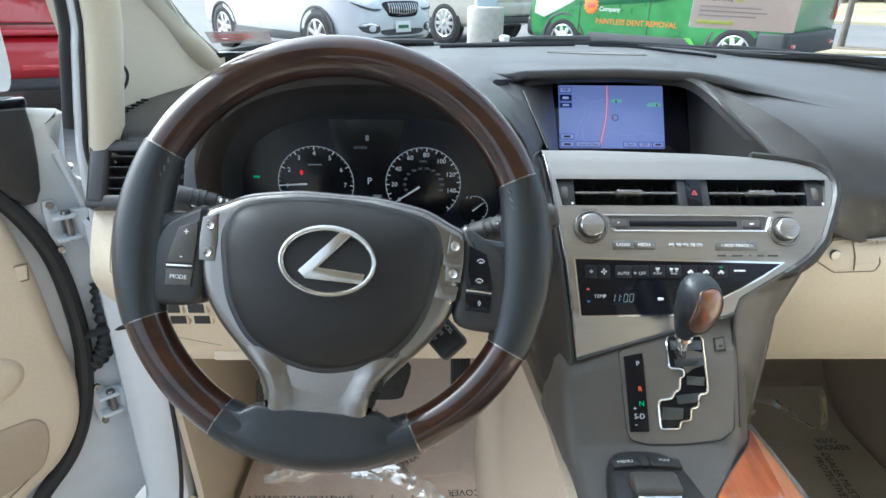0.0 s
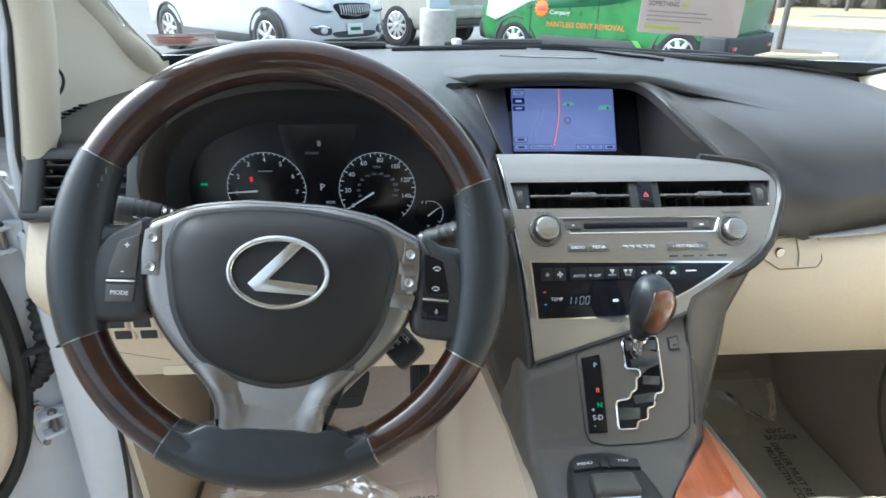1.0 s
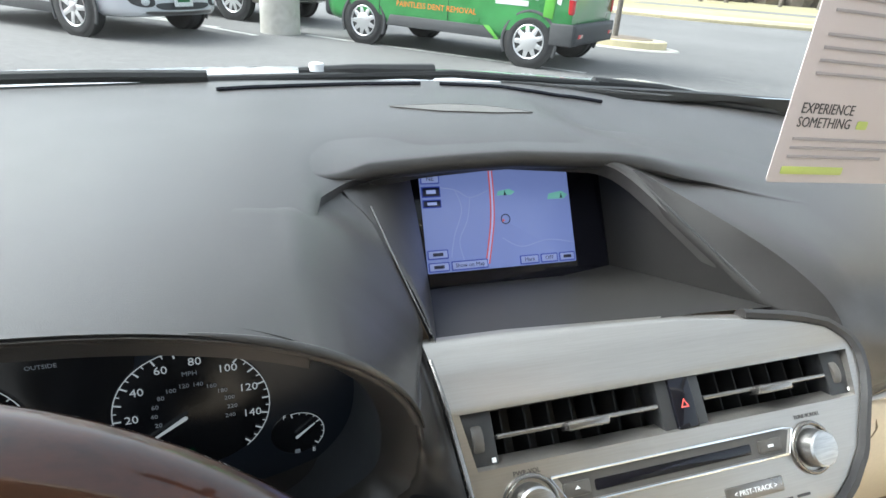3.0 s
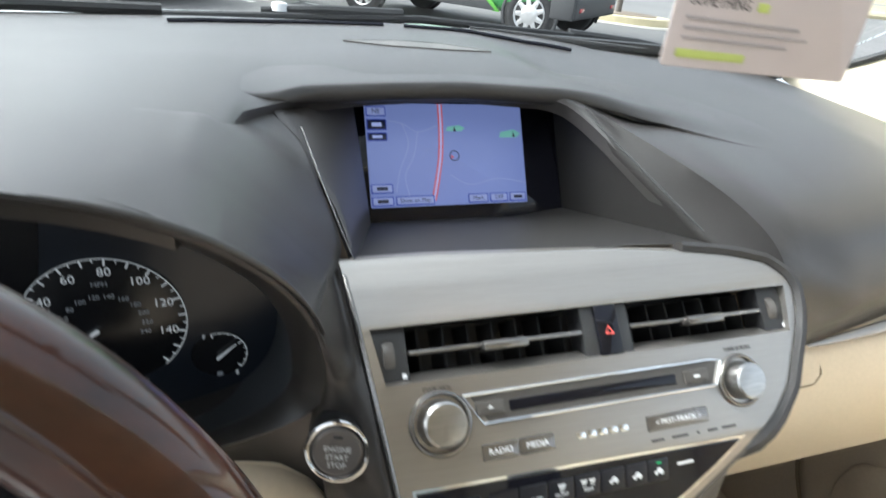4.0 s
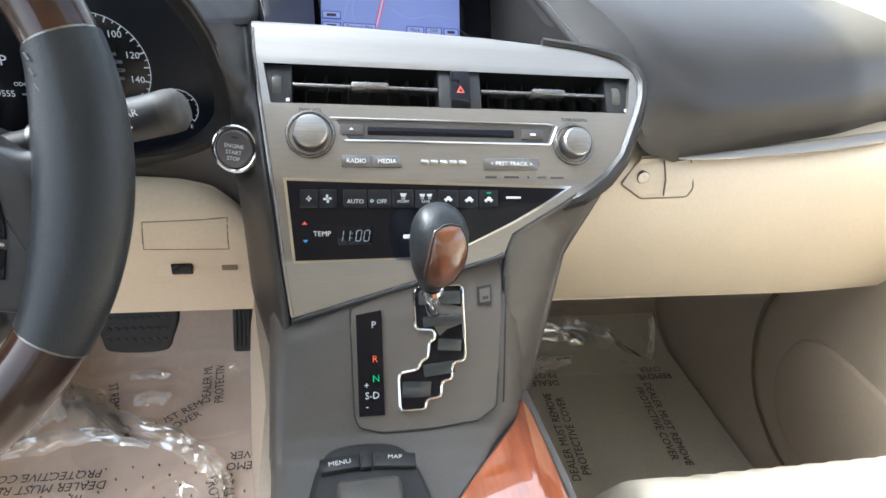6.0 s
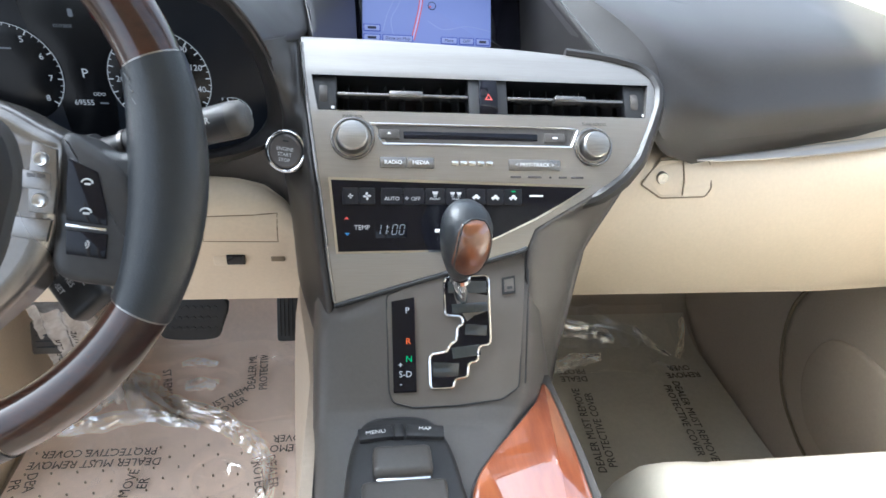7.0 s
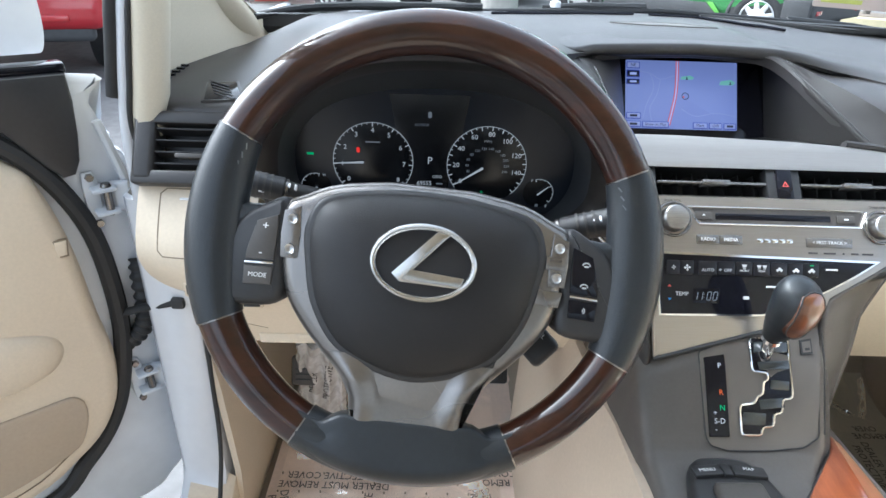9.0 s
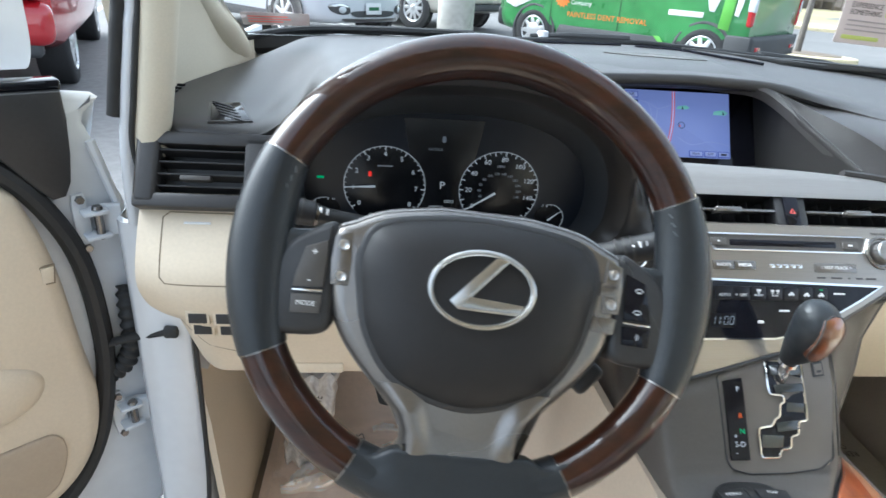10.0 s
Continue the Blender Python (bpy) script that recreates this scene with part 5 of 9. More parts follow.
md = part("media_button", box_on(-0.0750, -0.0505, 0.9715, 0.9795, 0.0012), SPOKE, stack, "grey media button")
letters("lettering", "MEDIA", 0.0052, on_stack(-0.0628, 0.9755, 0.0014), MARK, md)
pt = part("track_button", box_on(0.0185, 0.0680, 0.9708, 0.9790, 0.0012), SPOKE, stack, "grey preset track button")
letters("lettering", "< PRST-TRACK >", 0.0050, on_stack(0.0433, 0.9749, 0.0014), MARK, pt)
part("maker_badge", bars(on_stack(-0.0155, 0.9755, 0.0002), [(-0.0160, 0, 0.0065), (-0.0080, 0, 0.0065), (0, 0, 0.0065), (0.0080, 0, 0.0065), (0.0160, 0, 0.0065)], 0.0042, 0.0006), CHROME, stack, "row of chrome badge bars")
part("caption", bars(on_stack(0.0540, 0.9660, 0.0002), [(-0.029, 0, 0.010), (-0.011, 0, 0.013), (0.004, 0, 0.002), (0.016, 0, 0.008), (0.030, 0, 0.012)], 0.0018), MARK_DARK, stack)
letters("lettering", "PWR-VOL", 0.0042, on_stack(-0.123, 1.0085, 0.0003), MARK_DARK, stack)
letters("lettering", "TUNE-SCROLL", 0.0038, on_stack(0.103, 1.0070, 0.0003), MARK_DARK, stack)

# ---- climate panel ----
outline = [(-0.1425, 0.9625), (0.0915, 0.9580), (0.070, 0.9460), (0.044, 0.9330), (0.010, 0.9185), (-0.012, 0.9105), (-0.030, 0.9073), (-0.1365, 0.9060)]
part("climate_frame", draped([(-0.1450, 0.9645), (0.0975, 0.9598), (0.071, 0.9440), (0.044, 0.9310), (0.009, 0.9165), (-0.012, 0.9086), (-0.030, 0.9055), (-0.1385, 0.9040)], 0.0006), CHROME, stack, "thin bright frame of the climate panel")
part("climate_glass", draped(outline, 0.0016), PIANO, stack, "gloss black climate panel")


def key(x0, x1, words, size=0.0048):
    k = part("climate_key", box_on(x0, x1, 0.9435, 0.9565, 0.0010, 0.0016), KEY, stack, "black climate key")
    xm = (x0 + x1) / 2
    if words:
        letters("lettering", words, size, on_stack(xm + (0.0015 if words == "OFF" else 0), 0.9480, 0.0030), ICON, k)
    return k


ICON = surface("icon_print", (0.60, 0.61, 0.62), 0.5, vary=0.04)
KEY = surface("satin_black_key", (0.010, 0.010, 0.013), 0.30, vary=0.08, spec=0.35)


def fan_icon(k, x, z, r):
    for a in range(4):
        leaf = smooth([(0.0003, 0), (r * 0.5, r * 0.38), (r, r * 0.18), (r * 0.85, -r * 0.22), (r * 0.4, -r * 0.12)], 3, True)
        part("fan_blade_mark", xf(plate(leaf, 0.0002, 0.0001), on_stack(x, z, 0.0029) @ Matrix.Rotation(radians(90 * a), 4, "Z")), ICON, k)


def car_icon(k, x, z, s):
    part("car_mark", xf(plate([(-s, 0), (-s * 0.9, s * 0.35), (-s * 0.45, s * 0.45), (-s * 0.2, s * 0.9), (s * 0.4, s * 0.9), (s * 0.65, s * 0.45), (s, s * 0.3), (s, 0)], 0.0002, 0.0001), on_stack(x, z, 0.0029)), ICON, k)
    for dx in (-0.5, 0.55):
        part("car_mark", xf(plate(rrect(s * 0.45, s * 0.45, s * 0.2, 3, dx * s, -s * 0.1), 0.0003, 0.0001), on_stack(x, z, 0.0029)), ICON, k)


def demist_icon(k, x, z, s):
    part("screen_mark", xf(plate([(-s, s), (s, s), (s * 0.6, 0), (-s * 0.6, 0)], 0.0002, 0.0001), on_stack(x, z, 0.0029)), ICON, k)
    for dx in (-0.4, 0.0, 0.4):
        part("steam_mark", xf(plate(rrect(s * 0.16, s * 0.8, s * 0.06, 2, dx * s, -s * 0.5), 0.0002, 0.0001), on_stack(x, z, 0.0029)), ICON, k)


k = key(-0.1325, -0.1185, "")
fan_icon(k, -0.1255, 0.9500, 0.0022)
k = key(-0.1180, -0.1040, "")
fan_icon(k, -0.1110, 0.9500, 0.0034)
key(-0.0985, -0.0795, "AUTO")
k = key(-0.0785, -0.0600, "OFF", 0.0048)
fan_icon(k, -0.0757, 0.9485, 0.0016)
k = key(-0.0590, -0.0415, "FRONT", 0.0030)
demist_icon(k, -0.0502, 0.9515, 0.0028)
k = key(-0.0405, -0.0225, "REAR", 0.0030)
demist_icon(k, -0.0345, 0.9515, 0.0024)
demist_icon(k, -0.0285, 0.9515, 0.0024)
k = key(-0.0215, -0.0040, "")
car_icon(k, -0.0128, 0.9490, 0.0036)
k = key(-0.0030, 0.0130, "")
car_icon(k, 0.0050, 0.9485, 0.0038)
k = key(0.0135, 0.0300, "")
car_icon(k, 0.0218, 0.9485, 0.0038)
part("key_lamp", xf(plate(rrect(0.004, 0.0012, 0.0005), 0.0002, 0.0001), on_stack(0.022, 0.9545, 0.0029)), GREEN, k, "lit green key lamp")
part("caption", bars(on_stack(0.0440, 0.9510, 0.0018), [(0, 0, 0.013)], 0.0018), MARK, stack)
part("caption", bars(on_stack(-0.0200, 0.9335, 0.0018), [(0, 0, 0.012)], 0.0020), MARK, stack)
letters("lettering", "TEMP", 0.0058, on_stack(-0.1155, 0.9250, 0.0018), ICON, stack)
CLOCK = glowing("clock_segments", (0.50, 0.56, 0.62), 0.09)
SEGMENTS = {"0": "abcdef", "1": "bc"}


def clock_digit(char, x, parent, w=0.0040, h=0.0086, t=0.00075):
    """One seven-segment digit, slanted as on the display."""
    place_of = {"a": (0, h / 2, 0), "d": (0, -h / 2, 0), "g": (0, 0, 0), "b": (w / 2, h / 4, 1), "c": (w / 2, -h / 4, 1), "e": (-w / 2, -h / 4, 1), "f": (-w / 2, h / 4, 1)}
    slant = Matrix(((1, 0.16, 0, 0), (0, 1, 0, 0), (0, 0, 1, 0), (0, 0, 0, 1)))
    for name in SEGMENTS[char]:
        sx, sy, upright = place_of[name]
        bar = rrect(t, h / 2 - t * 0.9, t * 0.3, 2, sx, sy) if upright else rrect(w - t * 0.9, t, t * 0.3, 2, sx, sy)
        part("clock_segment", xf(plate(bar, 0.0002, 0.0001), on_stack(x, 0.9235, 0.0018) @ slant), CLOCK, parent)


display = part("clock_display", box_on(-0.1035, -0.0755, 0.9165, 0.9305, 0.0002, 0.0015), PIANO, stack, "dim digital clock")
for char, x in (("1", -0.1010), ("1", -0.0955), ("0", -0.0865), ("0", -0.0800)):
    clock_digit(char, x, display)
part("clock_colon", bars(on_stack(-0.0915, 0.9235, 0.0018), [(-0.0002, 0.0018, 0.0008), (-0.0006, -0.0018, 0.0008)], 0.0008, 0.0002), CLOCK, display)
part("temperature_up", xf(plate([(-0.0022, -0.001), (0.0022, -0.001), (0, 0.0016)], 0.0003), on_stack(-0.1290, 0.9325, 0.0017)), HAZ, stack)
BLUE = surface("marker_blue", (0.05, 0.25, 0.55), 0.5)
part("temperature_down", xf(plate([(-0.0022, 0.001), (0, -0.0016), (0.0022, 0.001)], 0.0003), on_stack(-0.1285, 0.9200, 0.0017)), BLUE, stack)
part("fan_symbol", xf(plate(rrect(0.0068, 0.0034, 0.001), 0.0003), on_stack(-0.0470, 0.9225, 0.0017)), MARK, stack)

# ---- start button ----
CAP = surface("taupe_button", (0.11, 0.10, 0.095), 0.3, vary=0.05, metal=0.3)
sb_m = axes((-0.1825, 0.9910, 0.9755), Vector((1, -0.34, 0.0)), (0, 0.35, 1))
start = thing("start_button", (-0.183, 1.004, 0.9755), "round engine start button with a chrome ring", "button")
part("button_base", xf(lathe([(0.001, -0.02), (0.0195, -0.02), (0.0195, 0.0), (0.0185, 0.002), (0.001, 0.002)], 36), sb_m), DARK, start)
part("chrome_ring", xf(tube([(0.0178 * math.cos(a), 0.0178 * math.sin(a), 0.0022) for a in np.linspace(0, 2 * math.pi, 40, False)], 0.0017, 10, True), sb_m), CHROME, start, "chrome ring")
cap = part("button_cap", xf(lathe([(0.001, 0.0032), (0.0100, 0.0034), (0.0135, 0.0040), (0.0150, 0.0032), (0.0152, 0.0)], 36), sb_m), CAP, start, "grey button cap")
for i, s in enumerate(("ENGINE", "START", "STOP")):
    letters("lettering", s, 0.0046, sb_m @ Matrix.Translation((0, 0.0020 - i * 0.0050, 0.0044)), ICON, cap)
part("lamp", xf(plate(rrect(0.0055, 0.0018, 0.0006), 0.0004), sb_m @ Matrix.Translation((0, 0.0092, 0.0038))), DARK, cap)

# ---- console details ----
gate = [(-0.041, 0.922), (0.0, 0.922), (0.0, 0.883), (-0.0115, 0.882), (-0.0115, 0.8745), (-0.0210, 0.8735), (-0.0210, 0.8665), (-0.0335, 0.8655), (-0.0345, 0.8610), (-0.0555, 0.8610), (-0.0560, 0.8790), (-0.0400, 0.8800), (-0.0370, 0.8840), (-0.0310, 0.8850), (-0.0305, 0.8925), (-0.0250, 0.8935), (-0.0255, 0.8975), (-0.0415, 0.8990)]


def draped_console(points, h, base=0.0):
    return loft([[tuple(on_console(x, y, base - 0.002).translation) for x, y in points], [tuple(on_console(x, y, base + h).translation) for x, y in points]])


def soft_corners(points, k=0.25):
    out = []
    for i, p in enumerate(points):
        a, b, c = Vector(points[i - 1]), Vector(p), Vector(points[(i + 1) % len(points)])
        d0, d1 = min(0.003, (a - b).length * 0.4), min(0.003, (c - b).length * 0.4)
        p0, p1 = b + (a - b).normalized() * d0, b + (c - b).normalized() * d1
        out += [tuple(p0), tuple(b * 0.5 + (p0 + p1) * 0.25), tuple(p1)]
    return out


gsoft = soft_corners(gate)
field = [(-0.094, 0.9155), (0.0385, 0.9450), (0.0265, 0.8600), (0.010, 0.8530), (-0.030, 0.8500), (-0.070, 0.8495), (-0.0890, 0.8535), (-0.0925, 0.8600)]
FIELD = surface("brown_grey_satin", (0.135, 0.122, 0.109), 0.36, vary=0.05, metal=0.3)
shift_rows = []
for v in np.linspace(0, 1, 26):
    row = []
    for u in np.linspace(0, 1, 24):
        x = (-0.0925 - 0.0015 * v) * (1 - u) + (0.0265 + 0.012 * v) * u
        low = lerp(x, (-0.0925, -0.0890, -0.070, -0.030, 0.010, 0.0265), (0.8600, 0.8535, 0.8495, 0.8500, 0.8530, 0.8600))
        high = lerp(x, (-0.094, 0.0385), (0.9155, 0.9450))
        row.append(tuple(on_console(x, low + (high - low) * v, 0.0004).translation))
    shift_rows.append(row)
part("shift_plate", sheet(shift_rows, (0, 0.001, -0.003)), FIELD, console, "brown-grey satin shift plate")
fpts = [tuple(on_console(x, y, 0.0012).translation) for x, y in soft_corners(field)]
part("shift_plate_gap", tube(fpts, 0.0008, 6, True), DARK, console, "dark gap round the shift plate")
part("gate_opening", draped_console(gsoft, 0.0022), PIANO, console, "black shift gate opening")
part("gate_trim", tube([tuple(on_console(x, y, 0.0024).translation) for x, y in gsoft], 0.0013, 8, True), CHROME, console, "chrome edge of the shift gate")
GATE = surface("smoked_gate_plastic", (0.026, 0.030, 0.032), 0.14, vary=0.1, rough_vary=0.05, spec=0.8)
for x, y, w, h, tip, turn in ((-0.0200, 0.9145, 0.036, 0.011, 7, 0), (-0.0185, 0.9020, 0.033, 0.009, -9, 3), (-0.0130, 0.8905, 0.020, 0.010, 5, -4), (-0.0225, 0.8795, 0.026, 0.010, -6, 6), (-0.0415, 0.8705, 0.024, 0.014, 9, -3)):
    part("gate_blade", xf(rbox((w, h, 0.0016), 0.0006, 2), on_console(x, y, 0.0024) @ Matrix.Rotation(radians(turn), 4, "Z") @ Matrix.Rotation(radians(tip), 4, "X")), GATE, console, "smoked gate blade")
strip = part("gear_indicator", sheet([[tuple(on_console(-0.0885 - 0.001 * v + u * 0.0205, 0.860 + v * (0.0505 + 0.001 * u), 0.0030).translation) for u in (0, 0.25, 0.5, 0.75, 1.0)] for v in np.linspace(0, 1, 14)], (0, 0.002, -0.004)), PIANO, console, "black gear indicator strip")
ORANGE = glowing("gear_orange", (1.0, 0.16, 0.03), 0.3)
for s, x, y, mt in (("P", -0.0755, 0.9035, DIAL), ("R", -0.0750, 0.8870, ORANGE), ("N", -0.0745, 0.8775, GREEN), ("+", -0.0822, 0.8745, DIAL), ("S-D", -0.0778, 0.8695, DIAL), ("-", -0.0820, 0.8645, DIAL)):
    letters("gear_letter", s, 0.0078, on_console(x, y, 0.0040), mt, strip)
lock = part("lock_release", draped_console([(0.0135, 0.9205), (0.0255, 0.9220), (0.0250, 0.9105), (0.0130, 0.9095)], 0.0024), DARK, console, "small shift lock cover")
part("lock_face", draped_console([(0.0150, 0.9190), (0.0240, 0.9203), (0.0237, 0.9118), (0.0147, 0.9110)], 0.0028), FIELD, lock)
part("lock_slot", draped_console([(0.0172, 0.9145), (0.0222, 0.9149), (0.0221, 0.9130), (0.0171, 0.9126)], 0.0031), DARK, lock)
part("panel_seam", tube([tuple(on_console(lerp(y, (0.862, 0.95), (0.0325, 0.0415)), y, 0.0012).translation) for y in np.linspace(0.862, 0.95, 14)], 0.0009, 6), DARK, console, "dark seam beside the shift plate")

shifter = thing("gear_lever", (-0.026, 0.905, 0.866), "black leather gear lever with a brown wood inlay", "gear lever")
part("shaft", tube([(-0.024, 0.910, 0.866), (-0.029, 0.903, 0.888), (-0.0305, 0.899, 0.905)], [0.0065, 0.0062, 0.0060], 16), CHROME, shifter, "chrome shaft")
prof = [(0.0, 0.0080), (0.06, 0.0100), (0.18, 0.0135), (0.35, 0.0178), (0.52, 0.0202), (0.68, 0.0212), (0.80, 0.0206), (0.90, 0.0176), (0.97, 0.0120), (1.0, 0.0030)]
k0, k1 = Vector((-0.0325, 0.899, 0.901)), Vector((-0.0345, 0.873, 0.9795))
kax = (k1 - k0).normalized()
ku = Vector((1, 0.35, 0)).normalized()
ku = (ku - kax * ku.dot(kax)).normalized()
kv = kax.cross(ku)


def knob_ring(t, r, grow=0.0, a0=0.0, a1=2 * math.pi, n=28, end=False):
    c = k0.lerp(k1, t) + Vector((0.0, -0.006 * math.sin(math.pi * t), 0))
    return [tuple(c + ku * ((r + grow) * 0.98 * math.cos(a)) + kv * ((r + grow) * 1.08 * math.sin(a))) for a in np.linspace(a0, a1, n, end)]


tt = [p[0] for p in prof]
rr_ = [p[1] for p in prof]
ts = np.linspace(0, 1, 26)
part("knob", loft([knob_ring(t, lerp(t, tt, rr_)) for t in ts]), LEATHER, shifter, "black leather knob", 60)
wood_rows = []
for t in np.linspace(0.33, 0.98, 24):
    s = (t - 0.33) / 0.65
    r = lerp(t, tt, rr_)
    half = math.asin(min(0.98, 0.0135 / max(r, 0.0138))) * max(0.02, 1 - abs(2 * s - 1) ** 3.2) ** 0.5
    mid = radians(-98) + 0.10 * (s - 0.5)
    wood_rows.append(knob_ring(t, lerp(t, tt, rr_), 0.0012, mid - half, mid + half, 14, True))
part("wood_inlay", sheet(wood_rows, (-0.002, 0.004, 0)), WOOD_LEVER, shifter, "glossy brown wood inlay", 60)
rim_pts = [r[0] for r in wood_rows] + wood_rows[-1][1:-1] + [r[-1] for r in reversed(wood_rows)] + wood_rows[0][-2:0:-1]
part("inlay_gap", tube(rim_pts, 0.0008, 6, True), DARK, shifter, "dark gap round the inlay")
part("collar", tube([(-0.0303, 0.8995, 0.896), (-0.0305, 0.8985, 0.900)], [0.0098, 0.0092], 20), CHROME, shifter, "chrome collar")

ctrl = thing("controller", (-0.087, 0.775, 0.776), "black console controller with a silver-edged knob", "controller")
co = smooth([(-0.130, 0.700), (-0.131, 0.770), (-0.124, 0.815), (-0.112, 0.836), (-0.087, 0.8405), (-0.060, 0.836), (-0.046, 0.815), (-0.0385, 0.770), (-0.040, 0.700)], 5, True)
part("base", plate(co, 0.022, 0.006, 0.772), DARK, ctrl, "black moulded base", 50)
part("wrist_rest", xf(rbox((0.066, 0.070, 0.010), 0.004, 3), pose(-0.085, 0.735, 0.7935)), CONSOLE, ctrl)
bt = part("menu_button", xf(rbox((0.029, 0.0145, 0.005), 0.0012, 2), pose(-0.1055, 0.8185, 0.7945, -8, 0, 6)), DARK, ctrl, "black menu button")
letters("lettering", "MENU", 0.0062, pose(-0.1055, 0.8185, 0.7972, -8, 0, 6), MARK, bt)
bt = part("map_button", xf(rbox((0.032, 0.0145, 0.005), 0.0012, 2), pose(-0.0640, 0.8180, 0.7945, -8, 0, -6)), DARK, ctrl, "black map button")
letters("lettering", "MAP", 0.0056, pose(-0.0640, 0.8200, 0.7972, -8, 0, -6), MARK, bt)
letters("lettering", "VOICE", 0.0040, pose(-0.0640, 0.8150, 0.7970, -8, 0, -6), MARK, bt)
part("rocker", xf(rbox((0.0085, 0.017, 0.005), 0.0012, 2), pose(-0.0862, 0.8200, 0.7947, -8, 0, 0)), DARK, ctrl)
kb = part("knob", xf(rbox((0.047, 0.028, 0.013), 0.005, 3), pose(-0.0855, 0.785, 0.7985)), CONSOLE, ctrl, "soft grey hand knob")
part("knob_edge", xf(rbox((0.043, 0.0045, 0.0055), 0.002, 2), pose(-0.0855, 0.7705, 0.7960)), CHROME, kb, "chrome lower edge")

lid_outline = smooth([(0.0615, 0.8830), (0.045, 0.860), (0.020, 0.832), (-0.005, 0.805), (-0.025, 0.778), (-0.034, 0.745), (-0.036, 0.68), (-0.036, 0.60), (0.060, 0.60), (0.0635, 0.70), (0.066, 0.80)], 5, True)
part("wood_lid", plate(lid_outline, 0.0060, 0.0025, 0.7765), WOOD_RED, console, "glossy red wood cup holder lid", 50)
part("lid_rim", tube([(x, y, 0.7785) for x, y in lid_outline], 0.0020, 8, True), DARK, console)
side_rows = []
for y in np.linspace(0.3, 1.35, 30):
    top, flare = lerp(y, (0.3, 0.80, 0.90, 0.95, 1.0, 1.05, 1.2), (0.765, 0.770, 0.764, 0.760, 0.768, 0.778, 0.770)), lerp(y, (0.93, 1.05, 1.2), (0.0, 0.020, 0.020))
    side_rows.append([(-0.1665 - flare - 0.026 * max(0.0, (top - z) / 0.46) ** 0.6, float(y), float(z)) for z in np.linspace(0.30, top, 14)])
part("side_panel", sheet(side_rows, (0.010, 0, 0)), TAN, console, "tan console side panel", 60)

# ---- driver's side of the dashboard ----
sv_m = axes((-0.655, 1.083, 1.023), (1, 0, 0), (0, 0.53, 0.85))
vent = thing("side_air_vent", (-0.655, 1.083, 0.985), "charcoal side air vent with four slats", "air vent")


def sv(x, y, z):
    return sv_m @ Matrix.Translation((x, y, z))


part("frame", join(xf(rbox((0.165, 0.016, 0.034), 0.004, 2), sv(0.000, 0.036, -0.014)), xf(rbox((0.165, 0.017, 0.034), 0.004, 2), sv(0.000, -0.036, -0.014)), xf(rbox((0.026, 0.080, 0.036), 0.006, 3), sv(-0.069, 0.0, -0.014)), xf(rbox((0.048, 0.080, 0.034), 0.004, 2), sv(0.062, 0.0, -0.014))), DASH, vent, "charcoal vent frame")
part("cavity", xf(rbox((0.14, 0.07, 0.004), 0, 1), sv(0, 0, -0.034)), DARK, vent)
for k in range(4):
    part("slat", xf(rbox((0.104, 0.0022, 0.018), 0.0008, 1), sv(-0.006, 0.021 - 0.0140 * k, -0.010) @ Matrix.Rotation(radians(-12), 4, "X")), DARK, vent, "charcoal slat")
part("slider_tab", xf(rbox((0.034, 0.0060, 0.014), 0.0018, 2), sv(-0.014, -0.0105, -0.002)), CONSOLE, vent, "grey slider tab")
part("thumb_wheel", xf(lathe([(0.001, -0.004), (0.015, -0.004), (0.0155, 0), (0.015, 0.004), (0.001, 0.004)], 24), sv(0.060, 0.0, -0.008) @ Matrix.Rotation(radians(90), 4, "Y")), DARK, vent, "ribbed thumb wheel")

grille = thing("demister_vent", (-0.642, 1.128, 1.068), "small black demister grille in the dashboard top", "air vent")
gm = axes((-0.648, 1.158, 1.0712), (1, 0.06, 0.0), (0.0, 1, 0.085))
part("frame", xf(plate([(-0.0165, -0.040), (0.0335, -0.033), (0.0115, 0.040), (-0.0285, 0.034)], 0.0030, 0.001), gm), DASH, grille)
part("opening", xf(plate([(-0.0135, -0.036), (0.0290, -0.030), (0.0085, 0.036), (-0.0250, 0.030)], 0.0034, 0.0002), gm), PIANO, grille)
for k in range(5):
    part("slat", xf(rbox((0.036, 0.0028, 0.0012), 0.0004, 1), gm @ Matrix.Translation((0.008 - 0.0045 * k, -0.025 + 0.0125 * k, 0.0038)) @ Matrix.Rotation(radians(-38), 4, "Z")), DARK, grille)
knee_tree = BVHTree.FromPolygons(*knee_shape)


def knee_at(x, z):
    hit = knee_tree.ray_cast(Vector((x, 0.8, z)), Vector((0, 1, 0)))[0]
    return hit.y if hit else lerp(z, (0.747, 0.775, 0.82, 0.865, 0.905, 0.945, 0.985), (1.088, 1.074, 1.052, 1.026, 1.022, 1.045, 1.082))


def groove(points, parent, r=0.0011, mat=None):
    P = []
    for (x0, z0), (x1, z1) in zip(points, points[1:]):
        n = max(2, int(max(abs(x1 - x0), abs(z1 - z0)) / 0.008))
        P += [(x0 + (x1 - x0) * i / n, z0 + (z1 - z0) * i / n) for i in range(n)]
    P.append(points[-1])
    part("panel_gap", tube([(x, knee_at(x, z) + 0.5 * r, z) for x, z in P], r, 6), mat or BEIGE_DARK, parent)


